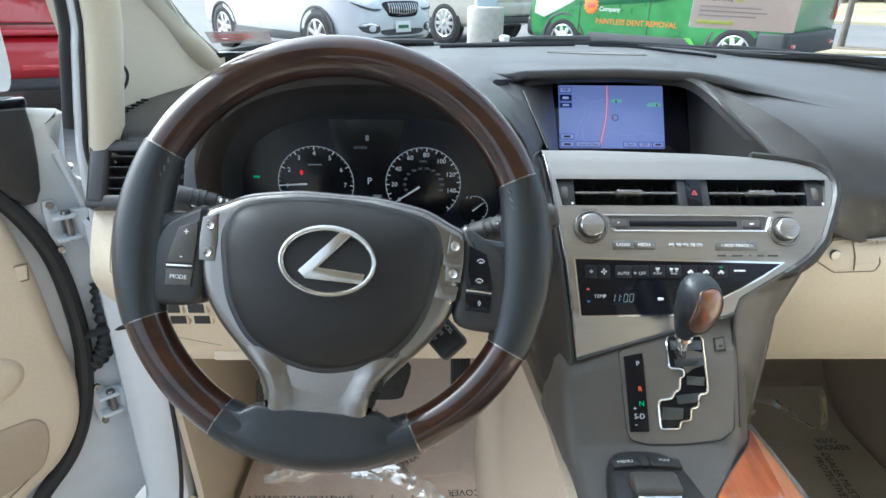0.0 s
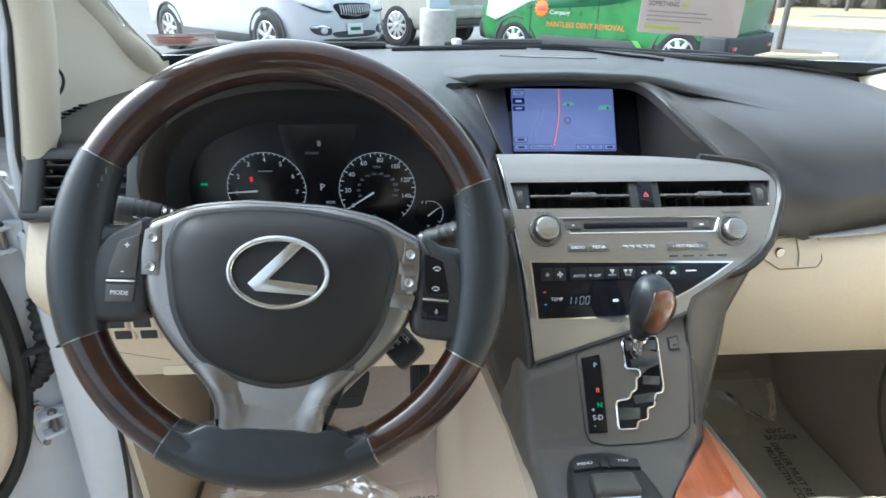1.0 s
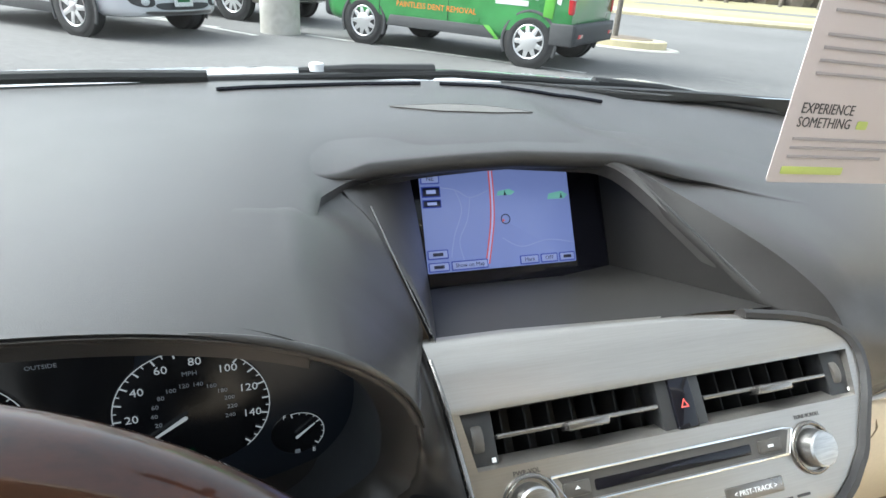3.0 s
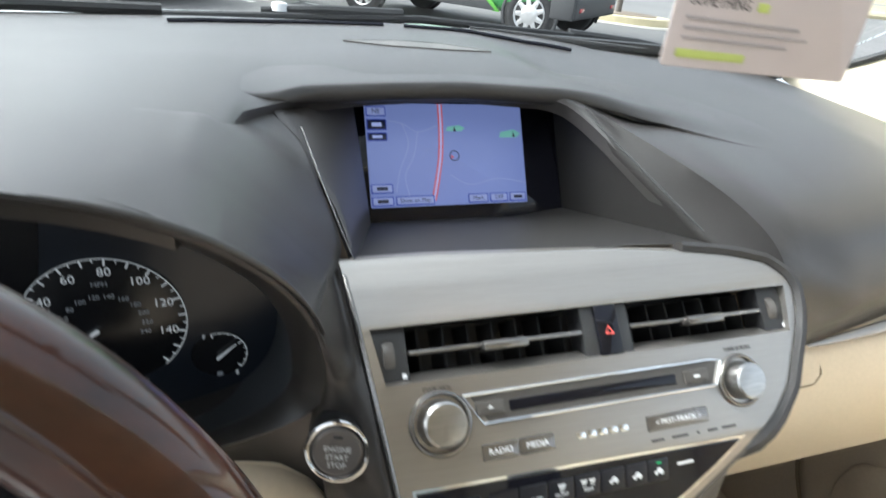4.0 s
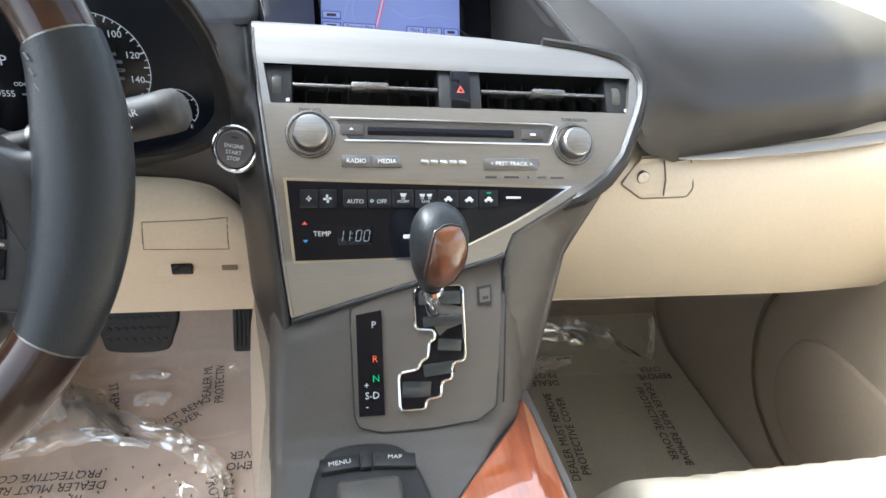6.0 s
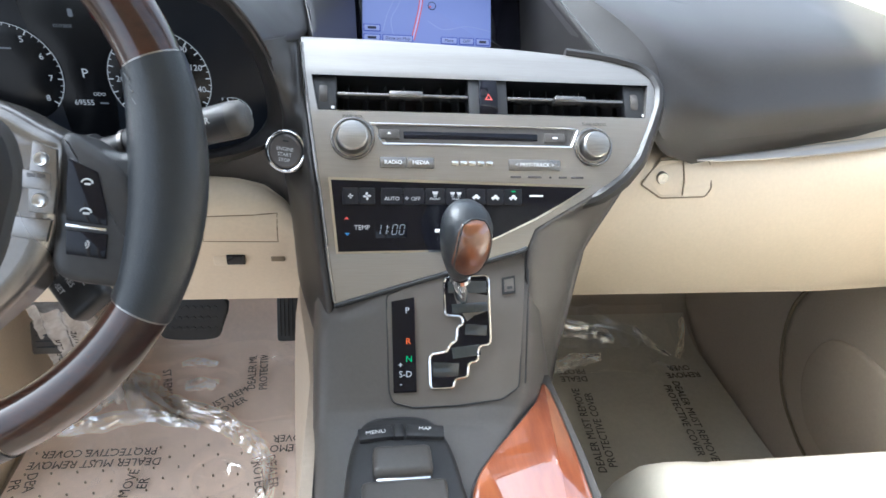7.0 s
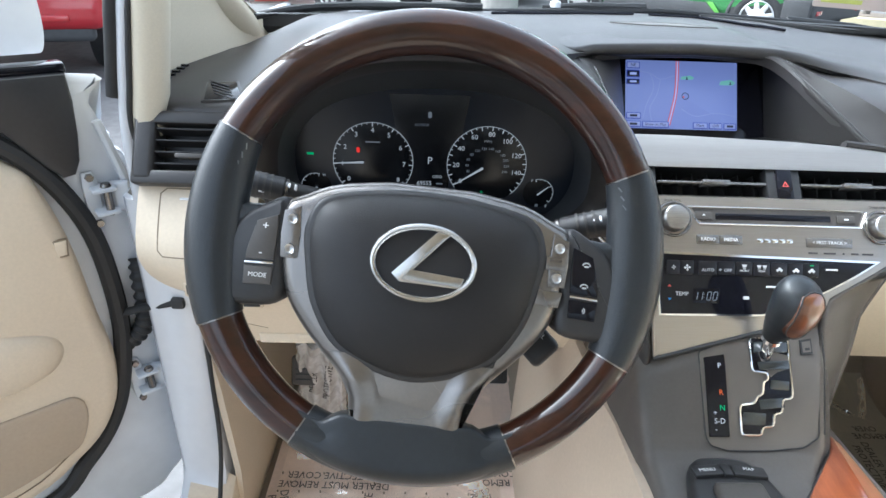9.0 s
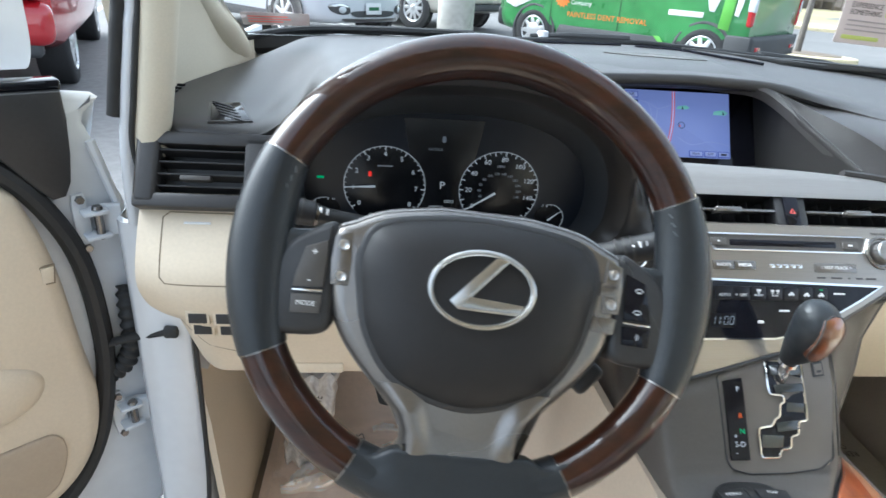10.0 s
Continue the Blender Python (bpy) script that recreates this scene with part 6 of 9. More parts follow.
groove([(-0.585, 0.975), (-0.700, 0.975), (-0.707, 0.970), (-0.706, 0.912), (-0.700, 0.906), (-0.585, 0.906)], dash)
part("fuse_lid_pull", rbox((0.030, 0.004, 0.0025), 0.001, 2, (-0.668, knee_at(-0.668, 0.966), 0.966)), MARK, dash, "pale pull slot")
groove([(-0.272, 0.892), (-0.200, 0.895), (-0.202, 0.858), (-0.277, 0.859), (-0.272, 0.892)], dash, 0.0008)
groove([(-0.70, 0.835), (-0.67, 0.800), (-0.60, 0.775)], dash, 0.0008)
sw = part("switch_recess", rbox((0.034, 0.012, 0.020), 0.003, 2, (-0.258, knee_at(-0.258, 0.826) + 0.003, 0.826)), BEIGE, dash, "cream switch bezel")
part("socket", rbox((0.020, 0.010, 0.0125), 0.0015, 2, (-0.250, knee_at(-0.25, 0.826) - 0.001, 0.827)), PIANO, sw, "black switch")
part("blank", rbox((0.015, 0.006, 0.0075), 0.001, 2, (-0.206, knee_at(-0.206, 0.826) + 0.001, 0.826)), BEIGE_DARK, dash, "brown blanking plate")
for i, x in enumerate((-0.668, -0.637, -0.606)):
    for z in (0.862, 0.838):
        b = part("switch_bezel", rbox((0.027, 0.010, 0.019), 0.0015, 2, (x, knee_at(x, z) + 0.002, z)), BEIGE, dash)
        part("switch", rbox((0.021, 0.008, 0.0135), 0.0012, 2, (x, knee_at(x, z) + 0.0002, z)), DARK, b, "black dashboard switch")
part("hook_rail", rbox((0.11, 0.012, 0.016), 0.003, 2, (-0.56, 1.083, 0.755)), BEIGE, dash, "cream lower rail")
# long slots and loudspeaker outline along the windscreen edge of the pad


def pad_z(x, y):
    p = pad_profile(x)
    return lerp(y, [q[0] for q in p], [q[1] for q in p])


grille2 = thing("demister_slot", (-0.695, 1.33, 1.09), "black slotted outlet by the pillar", "air vent")
for k in range(5):
    part("slot", rbox((0.010, 0.006, 0.004), 0.0005, 1, (-0.736 - 0.0005 * k, 1.205 + 0.018 * k, pad_z(-0.736, 1.205 + 0.018 * k) + 0.001)), PIANO, grille2)


def pad_line(points, name, r, mat, label=""):
    part(name, tube([(x, y, pad_z(x, y) + r * 0.3) for x, y in smooth(points, 10)], r, 6), mat, dash, label)


pad_line([(-0.289, 1.505), (-0.18, 1.534), (-0.034, 1.542)], "demister_slit", 0.0034, PIANO, "long black demister slit")
pad_line([(-0.006, 1.543), (0.10, 1.530), (0.22, 1.495)], "demister_slit", 0.0034, PIANO, "long black demister slit")
speaker_rows = []
for t in np.linspace(0, 1, 24):
    x = -0.110 + 0.158 * float(t)
    hi, lo = lerp(x, (-0.110, -0.05, 0.0, 0.048), (1.405, 1.410, 1.404, 1.372)), lerp(x, (-0.110, -0.06, 0.0, 0.048), (1.402, 1.376, 1.368, 1.370))
    speaker_rows.append([(x, y, pad_z(x, y) + 0.0012) for y in np.linspace(lo, hi, 6)])
part("speaker_grille", sheet(speaker_rows, (0, 0, -0.004)), CONSOLE, dash, "grey loudspeaker grille in the dashboard top", 60)
pad_line([(-0.110, 1.405), (-0.05, 1.410), (0.0, 1.404), (0.048, 1.372)], "speaker_edge", 0.0012, DARK)

# ---- glovebox details ----


def glove_y(z):
    return lerp(z, (0.752, 0.765, 0.795, 0.840, 0.885, 0.925, 0.948, 0.958), (1.076, 1.068, 1.056, 1.040, 1.032, 1.036, 1.050, 1.075))


strip_pts = smooth([(0.250, 1.042, 0.9525), (0.30, 1.043, 0.956), (0.40, 1.046, 0.966), (0.50, 1.054, 0.976), (0.60, 1.072, 0.986), (0.67, 1.10, 0.992)], 6)
part("trim_strip", tube(strip_pts, [0.0012 + 0.0062 * min(1, i / 12) for i in range(len(strip_pts))], 10, False, 0.5), SILVER, dash, "satin silver trim strip")
latch = part("glovebox_latch", loft([[(x, glove_y(z) + o, z) for x, z in ((0.190, 0.926), (0.212, 0.948), (0.262, 0.9500), (0.268, 0.946), (0.270, 0.922), (0.266, 0.914), (0.215, 0.912))] for o in (0.004, -0.0018)]), BEIGE, dash, "cream glovebox latch")
part("latch_gap", tube([(x, glove_y(z) - 0.0012, z) for x, z in soft_corners([(0.188, 0.926), (0.212, 0.950), (0.263, 0.9525), (0.270, 0.948), (0.272, 0.921), (0.267, 0.912), (0.214, 0.910)])], 0.0009, 6, True), BEIGE_DARK, latch)
part("latch_gap", tube([(0.238, glove_y(0.948) - 0.0022, 0.948), (0.239, glove_y(0.930) - 0.0022, 0.930), (0.239, glove_y(0.914) - 0.0022, 0.914)], 0.0009, 6), BEIGE_DARK, latch)
part("keyhole", xf(lathe([(0.001, 0.0035), (0.0030, 0.0030), (0.0060, 0.0036), (0.0068, 0.0024), (0.0068, -0.004)], 24), axes((0.213, glove_y(0.932) - 0.0005, 0.932), (1, 0, 0), (0, 0.1, 1))), KNOB, latch, "metal key cylinder")

# ---- pedals ----
brake = thing("brake_pedal", (-0.400, 1.39, 0.43), "black ribbed rubber brake pedal", "pedal")
bm_ = axes((-0.408, 1.368, 0.505), (1, 0.0, -0.02), (0, 0.35, 0.94))
part("pad", xf(plate(smooth([(-0.056, 0.040), (0.056, 0.040), (0.052, -0.018), (0.036, -0.036), (-0.036, -0.036), (-0.052, -0.018)], 4, True), 0.016, 0.004), bm_), RUBBER, brake)
for i in range(8):
    for j in range(3):
        part("rib", xf(plate([(-0.0045, -0.004), (0, -0.001), (0.0045, -0.004), (0.0045, 0.0), (0, 0.003), (-0.0045, 0.0)], 0.003, 0.001), bm_ @ Matrix.Translation((-0.042 + 0.012 * i, 0.024 - 0.019 * j, 0.0150))), RUBBER, brake)
part("arm", tube([(-0.40, 1.385, 0.52), (-0.40, 1.46, 0.66), (-0.40, 1.50, 0.80)], 0.009, 10), DARK, brake)
gas = thing("accelerator_pedal", (-0.24, 1.40, 0.40), "black ribbed accelerator pedal", "pedal")
am = axes((-0.243, 1.395, 0.520), (1, 0, 0), (0, 0.4, 0.92))
part("pad", xf(plate(rrect(0.040, 0.150, 0.006, 4, 0, 0.0), 0.012, 0.003), am), RUBBER, gas)
for i in range(5):
    part("rib", xf(rbox((0.003, 0.13, 0.004), 0.001, 1), am @ Matrix.Translation((-0.014 + 0.007 * i, 0, 0.013))), RUBBER, gas)
part("arm", tube([(-0.24, 1.40, 0.55), (-0.24, 1.47, 0.70), (-0.24, 1.52, 0.80)], 0.008, 10), DARK, gas)
park = thing("parking_brake_pedal", (-0.615, 1.31, 0.49), "dark grey parking brake pedal", "pedal")
part("pad", xf(rbox((0.046, 0.020, 0.056), 0.005, 3), pose(-0.615, 1.305, 0.520, -22)), CONSOLE, park)
part("grip_lines", bars(axes((-0.615, 1.2925, 0.520), (1, 0, 0), (0, 0.37, 0.93)), [(0, 0.010, 0.028), (0, 0, 0.028), (0, -0.010, 0.028)], 0.0025, 0.0008), DARK, park)
part("arm", tube([(-0.610, 1.315, 0.53), (-0.606, 1.34, 0.59), (-0.60, 1.35, 0.68), (-0.60, 1.38, 0.80)], [0.008, 0.011, 0.012, 0.012], 10), DARK, park)

# ---- footwell linings ----
lin = [[(x, y, z) for x, z in ((-0.695, 0.30), (-0.690, 0.45), (-0.700, 0.62), (-0.720, 0.80), (-0.735, 0.95))] for y in np.linspace(1.125, 1.70, 10)]
solid("kick_panel_left", sheet(lin, (-0.01, 0, 0)), BEIGE, "cream footwell side panel", "wall panel", "structure")
# twin of the left panel; tan instead of cream puts the passenger-side shade in
lin = [[(x + 0.03 * max(0, y - 1.35), y, z) for x, z in ((0.665, 0.30), (0.668, 0.5), (0.675, 0.7), (0.69, 0.96))] for y in np.linspace(1.0, 1.70, 12)]
solid("kick_panel_right", sheet(lin, (0.01, 0, 0)), TAN, "cream footwell side panel, coloured tan for the shade on it", "wall panel", "structure")
sill_rows = [[(-0.700, y, 0.36 + 0.10 * max(0, (y - 0.95) / 0.2) ** 2), (-0.715, y, 0.372 + 0.10 * max(0, (y - 0.95) / 0.2) ** 2), (-0.70 - 0.07, y, 0.372 + 0.10 * max(0, (y - 0.95) / 0.2) ** 2)] for y in np.linspace(-0.4, 1.125, 20)]
solid("sill_trim", sheet(sill_rows, (0, 0, -0.07)), BEIGE, "cream door sill trim", "trim", "structure")

# ---- floor covers ----
MAT = surface("beige_floor_cover", (0.82, 0.67, 0.565), 0.75, vary=0.07, grain=120, bump=0.35, bump_scale=220, blotch=9)
INK = surface("faded_black_ink", (0.060, 0.052, 0.048), 0.7, vary=0.5, grain=700)
FILM = bpy.data.materials.new("clear_plastic_film")
FILM.use_nodes = True
fn, fl_ = FILM.node_tree.nodes, FILM.node_tree.links
fn.remove(fn["Principled BSDF"])
tr, gl, mx = fn.new("ShaderNodeBsdfTransparent"), fn.new("ShaderNodeBsdfGlossy"), fn.new("ShaderNodeAddShader")
gl.inputs["Roughness"].default_value, gl.inputs["Color"].default_value = 0.07, (0.07, 0.07, 0.07, 1)
tr.inputs["Color"].default_value = (0.985, 0.985, 0.98, 1)
fl_.new(tr.outputs[0], mx.inputs[0])
fl_.new(gl.outputs[0], mx.inputs[1])
fl_.new(mx.outputs[0], fn["Material Output"].inputs["Surface"])


def floor_z(y):
    return lerp(y, (-1.5, 1.46, 1.52, 1.58, 1.65, 1.68, 1.70), (0.30, 0.30, 0.318, 0.36, 0.48, 0.64, 0.85))


def floor_sheet(x0, x1, y0, y1, lift, amp, nx, ny, seed):
    rows = []
    for i in range(ny + 1):
        y = y0 + (y1 - y0) * i / ny
        row = []
        for j in range(nx + 1):
            x = x0 + (x1 - x0) * j / nx
            n1 = noise.noise(Vector((x * 9 + seed, y * 9, 0.3))) + 0.6 * noise.noise(Vector((x * 26, y * 18 + seed, 1.7)))
            fold = abs(noise.noise(Vector((x * 6 + y * 5 + seed, y * 7 - x * 4, 4.2))))
            row.append((x, y, floor_z(y) + lift + amp * max(0.0, 0.4 + 0.6 * n1) + amp * 1.2 * max(0.0, 0.16 - fold) / 0.16))
        rows.append(row)
    return rows


mat_l = thing("floor_cover", (-0.44, 1.1, 0.30), "beige paper-backed floor cover in the driver's footwell", "floor cover", "protective floor covers")
part("sheet", sheet(floor_sheet(-0.680, -0.190, 0.55, 1.62, 0.012, 0.0015, 24, 50, 1.0), (0, 0, -0.004)), MAT, mat_l)
for i in range(9):
    for j in range(22):
        if (i + j) % 2 == 0:
            x, y = -0.66 + 0.020 * j, 1.07 + 0.022 * i
            part("perforation", xf(lathe([(0.0004, 0.0005), (0.0015, 0.0005), (0.0015, -0.003)], 8), Matrix.Translation((x, y, floor_z(y) + 0.0165))), BEIGE_DARK, mat_l)
mat_r = thing("floor_cover", (0.38, 1.1, 0.30), "beige floor cover in the passenger footwell, coloured darker for the shade there", "floor cover", "protective floor covers")
# same kind of cover as the driver's; the footwell's shade is in this darker colour
MAT_R = surface("shaded_floor_cover", (0.50, 0.45, 0.35), 0.7, vary=0.08, grain=120, bump=0.35, bump_scale=220, blotch=9)
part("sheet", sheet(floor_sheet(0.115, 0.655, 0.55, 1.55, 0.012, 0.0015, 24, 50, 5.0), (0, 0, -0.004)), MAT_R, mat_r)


def notice(x, y, turn, parent, lines=("DEALER MUST REMOVE", "PROTECTIVE COVER"), size=0.0225, wide=0.90):
    up = Vector((0, 0.01, floor_z(y + 0.005) - floor_z(y - 0.005))).normalized()
    m = axes((x, y, floor_z(y) + 0.0185), (1, 0, 0), up) @ Matrix.Rotation(radians(turn), 4, "Z")
    for k, s in enumerate(lines):
        letters("lettering", s, size, m @ Matrix.Translation((0, size * (0.5 - 1.0 * k), 0)), INK, parent, wide=wide)


notice(-0.556, 1.227, 179, mat_l)
notice(-0.498, 1.400, -74, mat_l, ("ST REMO", "COV"))
notice(-0.364, 1.343, 36, mat_l, ("MUST REM", "COVER"))
notice(-0.318, 1.432, 95, mat_l, ("DEALER MU", "PROTECTIVE"))
notice(-0.237, 1.240, 180, mat_l, ("T REMO", "COVER"))
notice(-0.275, 1.177, -79, mat_l, ("DEALER", "PROTEC"))
notice(-0.478, 1.170, 85, mat_l, ("MOVE", "ER"))
notice(-0.655, 1.181, -80, mat_l, ("DEA", "PR"))
notice(0.531, 1.252, -95, mat_r)
notice(0.331, 1.240, 86, mat_r)
notice(0.334, 1.386, 178, mat_r, ("DEALE", "PROTE"))
notice(0.580, 1.386, 180, mat_r, ("REMOVE", "OVER"))
film_l = thing("plastic_film", (-0.44, 1.3, 0.31), "crumpled clear plastic film over the driver's floor", "plastic film")
part("film", sheet(floor_sheet(-0.66, -0.24, 1.10, 1.50, 0.022, 0.006, 70, 60, 2.3), (0, 0, 0.0006)), FILM, film_l, "", 80)
FOLD = FILM.copy()
FOLD.name = "folded_plastic_film"
FOLD.node_tree.nodes["Glossy BSDF"].inputs["Color"].default_value = (0.21, 0.21, 0.21, 1)
FOLD.node_tree.nodes["Transparent BSDF"].inputs["Color"].default_value = (0.985, 0.985, 0.985, 1)


def fold(points, width, height, parent, seed):
    """A crumpled edge of film gathered into narrow ridges along a line on the floor."""
    P = smooth(points, 10)
    rows = []
    for i, (x, y) in enumerate(P):
        a, b = Vector(P[max(i - 1, 0)]), Vector(P[min(i + 1, len(P) - 1)])
        t = (b - a).normalized()
        n = Vector((-t.y, t.x))
        w = width * (0.35 + 0.65 * math.sin(math.pi * (i + 0.5) / len(P))) * (1 + 0.4 * noise.noise(Vector((i * 0.23, seed, 0))))
        row = []
        for j in range(15):
            u = j / 14 - 0.5
            h = height * abs(noise.noise(Vector((i * 0.07 + u, u * 9 + seed, i * 0.03)))) * 2.2 * (1 - (2 * u) ** 2)
            q = Vector((x, y)) + n * (w * u + 0.006 * noise.noise(Vector((i * 0.3, j * 0.7, seed))))
            row.append((q.x, q.y, floor_z(q.y) + 0.0215 + h))
        rows.append(row)
    part("fold", sheet(rows, (0, 0, 0.0006)), FOLD, parent, "gathered fold of film", 60)


fold([(-0.62, 1.30), (-0.575, 1.37), (-0.545, 1.41), (-0.48, 1.352), (-0.386, 1.305), (-0.332, 1.268), (-0.295, 1.23), (-0.272, 1.19), (-0.264, 1.12)], 0.045, 0.017, film_l, 3.1)
fold([(-0.56, 1.43), (-0.545, 1.40), (-0.50, 1.345), (-0.44, 1.30)], 0.075, 0.026, film_l, 8.4)
fold([(-0.64, 1.285), (-0.58, 1.30), (-0.50, 1.315), (-0.40, 1.285)], 0.040, 0.012, film_l, 5.6)
fold([(-0.47, 1.452), (-0.44, 1.46), (-0.40, 1.45)], 0.024, 0.006, film_l, 1.6)
fold([(-0.45, 1.385), (-0.42, 1.396), (-0.39, 1.388)], 0.040, 0.008, film_l, 4.3)
film_r = thing("plastic_film", (0.40, 1.45, 0.33), "crumpled clear plastic film at the passenger toe board", "plastic film")
part("film", sheet(floor_sheet(0.15, 0.60, 1.38, 1.56, 0.020, 0.006, 70, 40, 7.7), (0, 0, 0.0006)), FILM, film_r, "", 80)
fold([(0.28, 1.40), (0.315, 1.412), (0.36, 1.43), (0.41, 1.43)], 0.040, 0.014, film_r, 2.2)
fold([(0.29, 1.51), (0.34, 1.515), (0.42, 1.505), (0.46, 1.48)], 0.045, 0.012, film_r, 6.1)
fold([(0.52, 1.515), (0.545, 1.47), (0.575, 1.43)], 0.016, 0.008, film_r, 9.0)
fold([(0.645, 1.53), (0.62, 1.47), (0.59, 1.425)], 0.016, 0.010, film_r, 7.3)
bunch = thing("plastic_film", (-0.60, 1.37, 0.32), "bunched white plastic film beside the pedals", "plastic film")
CRUMPLE = surface("crumpled_white_film", (0.50, 0.46, 0.42), 0.22, vary=0.15, grain=60, bump=0.5, bump_scale=70, second=(0.85, 0.84, 0.82))
br = []
for i in range(40):
    t = i / 39
    c = Vector((-0.575 - 0.025 * t, 1.285 + 0.085 * t, 0.60 - 0.285 * t))
    br.append([tuple(c + Vector(((0.046 + 0.006 * noise.noise(Vector((i * 0.4, math.cos(a), 0)))) * math.cos(a), (0.018 + 0.008 * math.sin(a * 9 + 1.5 * noise.noise(Vector((i * 0.15, a, 2)))) + 0.006 * noise.noise(Vector((i * 0.7, a * 3, 5)))) * math.sin(a), 0.004 * math.sin(a * 5)))) for a in np.linspace(0, 2 * math.pi, 72, False)])
part("film", loft(br), CRUMPLE, bunch, "", 50)
letters("lettering", "PROTECTIVE", 0.020, axes((-0.570, 1.292, 0.500), (0.10, -0.20, 0.62), (-0.85, 0.05, 0.2)), INK, bunch)
letters("lettering", "DEALER", 0.020, axes((-0.597, 1.292, 0.500), (0.10, -0.20, 0.62), (-0.85, 0.05, 0.2)), INK, bunch)

# ---- passenger seat ----
seat = thing("passenger_seat", (0.41, 0.45, 0.30), "cream ribbed leather front passenger seat", "car seat")
cush = []
for k in range(31):
    t = k / 30
    y = 0.20 + 0.705 * t
    top = 0.665 + 0.045 * t - 0.10 * max(0, (t - 0.86) / 0.14) ** 2.2
    low = 0.46 + 0.08 * max(0, (t - 0.8) / 0.2)
    row = []
    for j in range(61):
        u = -1 + 2 * j / 60
        e = max(0, abs(u) - 0.84) / 0.16
        rib = 0.0014 * (1 if (j // 2) % 2 else -1) * (abs(u) < 0.62)
        bol = 0.018 * max(0, min(1, (abs(u) - 0.60) / 0.15)) * (1 - t ** 5)
        row.append((0.41 + 0.255 * u, y, top + rib + bol - 0.10 * e ** 2.2))
    row += [(0.66, y, low), (0.16, y, low)]
    cush.append(row)
part("cushion", loft(cush), SEAT, seat, "ribbed cream leather cushion", 70)
part("base", rbox((0.44, 0.5, 0.18), 0.02, 2, (0.41, 0.45, 0.39)), DARK, seat, "dark seat base")
part("backrest", xf(rbox((0.50, 0.14, 0.66), 0.06, 4), pose(0.41, 0.13, 1.0, -14)), SEAT, seat, "cream leather backrest", 60)

# ---- passenger door card ----
pdoor = thing("passenger_door", (0.69, 0.6, 0.35), "cream passenger door panel with speaker pocket", "car door")
# cream trim darkened to tan: the shade on the closed door is in its colour
SHADED_DOOR = surface("shaded_door_plastic", (0.46, 0.38, 0.285), 0.5, vary=0.06, grain=250, bump=0.15, bump_scale=1400)
card = smooth([(-1.13, 0.78), (-1.205, 0.70), (-1.258, 0.590), (-1.235, 0.48), (-1.16, 0.40), (-1.0, 0.365), (-0.4, 0.36), (0.45, 0.36), (0.45, 0.98), (-0.4, 1.04), (-1.0, 1.06), (-1.10, 0.99)], 5, True)
part("door_card", xf(plate(card, 0.05, 0.022, -0.045), Matrix(((0, 0, -1, 0.655), (-1, 0, 0, 0), (0, 1, 0, 0), (0, 0, 0, 1)))), SHADED_DOOR, pdoor, "cream moulded door card, coloured darker for shade", 50)
pocket = smooth([(-1.10, 0.62), (-1.17, 0.55), (-1.14, 0.46), (-1.04, 0.42), (-0.7, 0.41), (-0.2, 0.42), (-0.2, 0.52), (-0.8, 0.60)], 5, True)
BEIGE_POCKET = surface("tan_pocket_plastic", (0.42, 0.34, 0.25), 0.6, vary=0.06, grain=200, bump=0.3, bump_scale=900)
PD = Matrix(((0, 0, -1, 0.655), (-1, 0, 0, 0), (0, 1, 0, 0), (0, 0, 0, 1)))
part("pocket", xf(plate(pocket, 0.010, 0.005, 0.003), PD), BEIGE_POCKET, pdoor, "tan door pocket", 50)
part("seal", tube([tuple(PD @ Vector((x, y, -0.006))) for x, y in card], 0.0045, 8, True), BEIGE_DARK, pdoor, "brown rubber door seal")
part("outer_skin", rbox((0.03, 1.75, 0.80), 0.012, 2, (0.80, 0.38, 0.72)), WHITE, pdoor, "white outer door skin")
part("armrest", rbox((0.07, 0.5, 0.06), 0.02, 3, (0.63, 0.45, 0.78)), BEIGE, pdoor, "cream armrest")

# ---- left pillar, jamb and seals ----
jamb_rows = []
for z in np.linspace(0.30, 0.940, 30):
    pull = 0.34 * max(0.0, (0.46 - z) / 0.16) ** 2
    jamb_rows.append([(-0.846, 1.300, z), (-0.815, 1.290, z), (-0.795, 1.275, z), (-0.790, 1.16 - pull * 0.6, z), (-0.786, 1.128 - pull, z), (-0.776, 1.118 - pull, z), (-0.722, 1.112 - pull, z), (-0.712, 1.118 - pull, z), (-0.708, 1.16 - pull * 0.5, z)])
solid("door_jamb", sheet(jamb_rows, (0.0, 0.012, 0)), WHITE, "white painted door jamb of the car body", "door frame", "structure", angle=40)
solid("wing_inner", sheet([[(x, y, z) for x, y in ((-0.80, 1.29), (-0.835, 1.31), (-0.865, 1.42), (-0.90, 1.7), (-0.90, 2.6))] for z in (0.35, 0.6, 0.85, 1.0, 1.04)], (0.02, 0.0, 0)), WHITE_DULL, "white front wing beside the hinges", "car wing", "structure")


def bead(name, points, r, mat, label, category, flat=1.0):
    return solid(name, tube(smooth(points, 8), r, 12, False, flat), mat, label, category, "structure", angle=60)


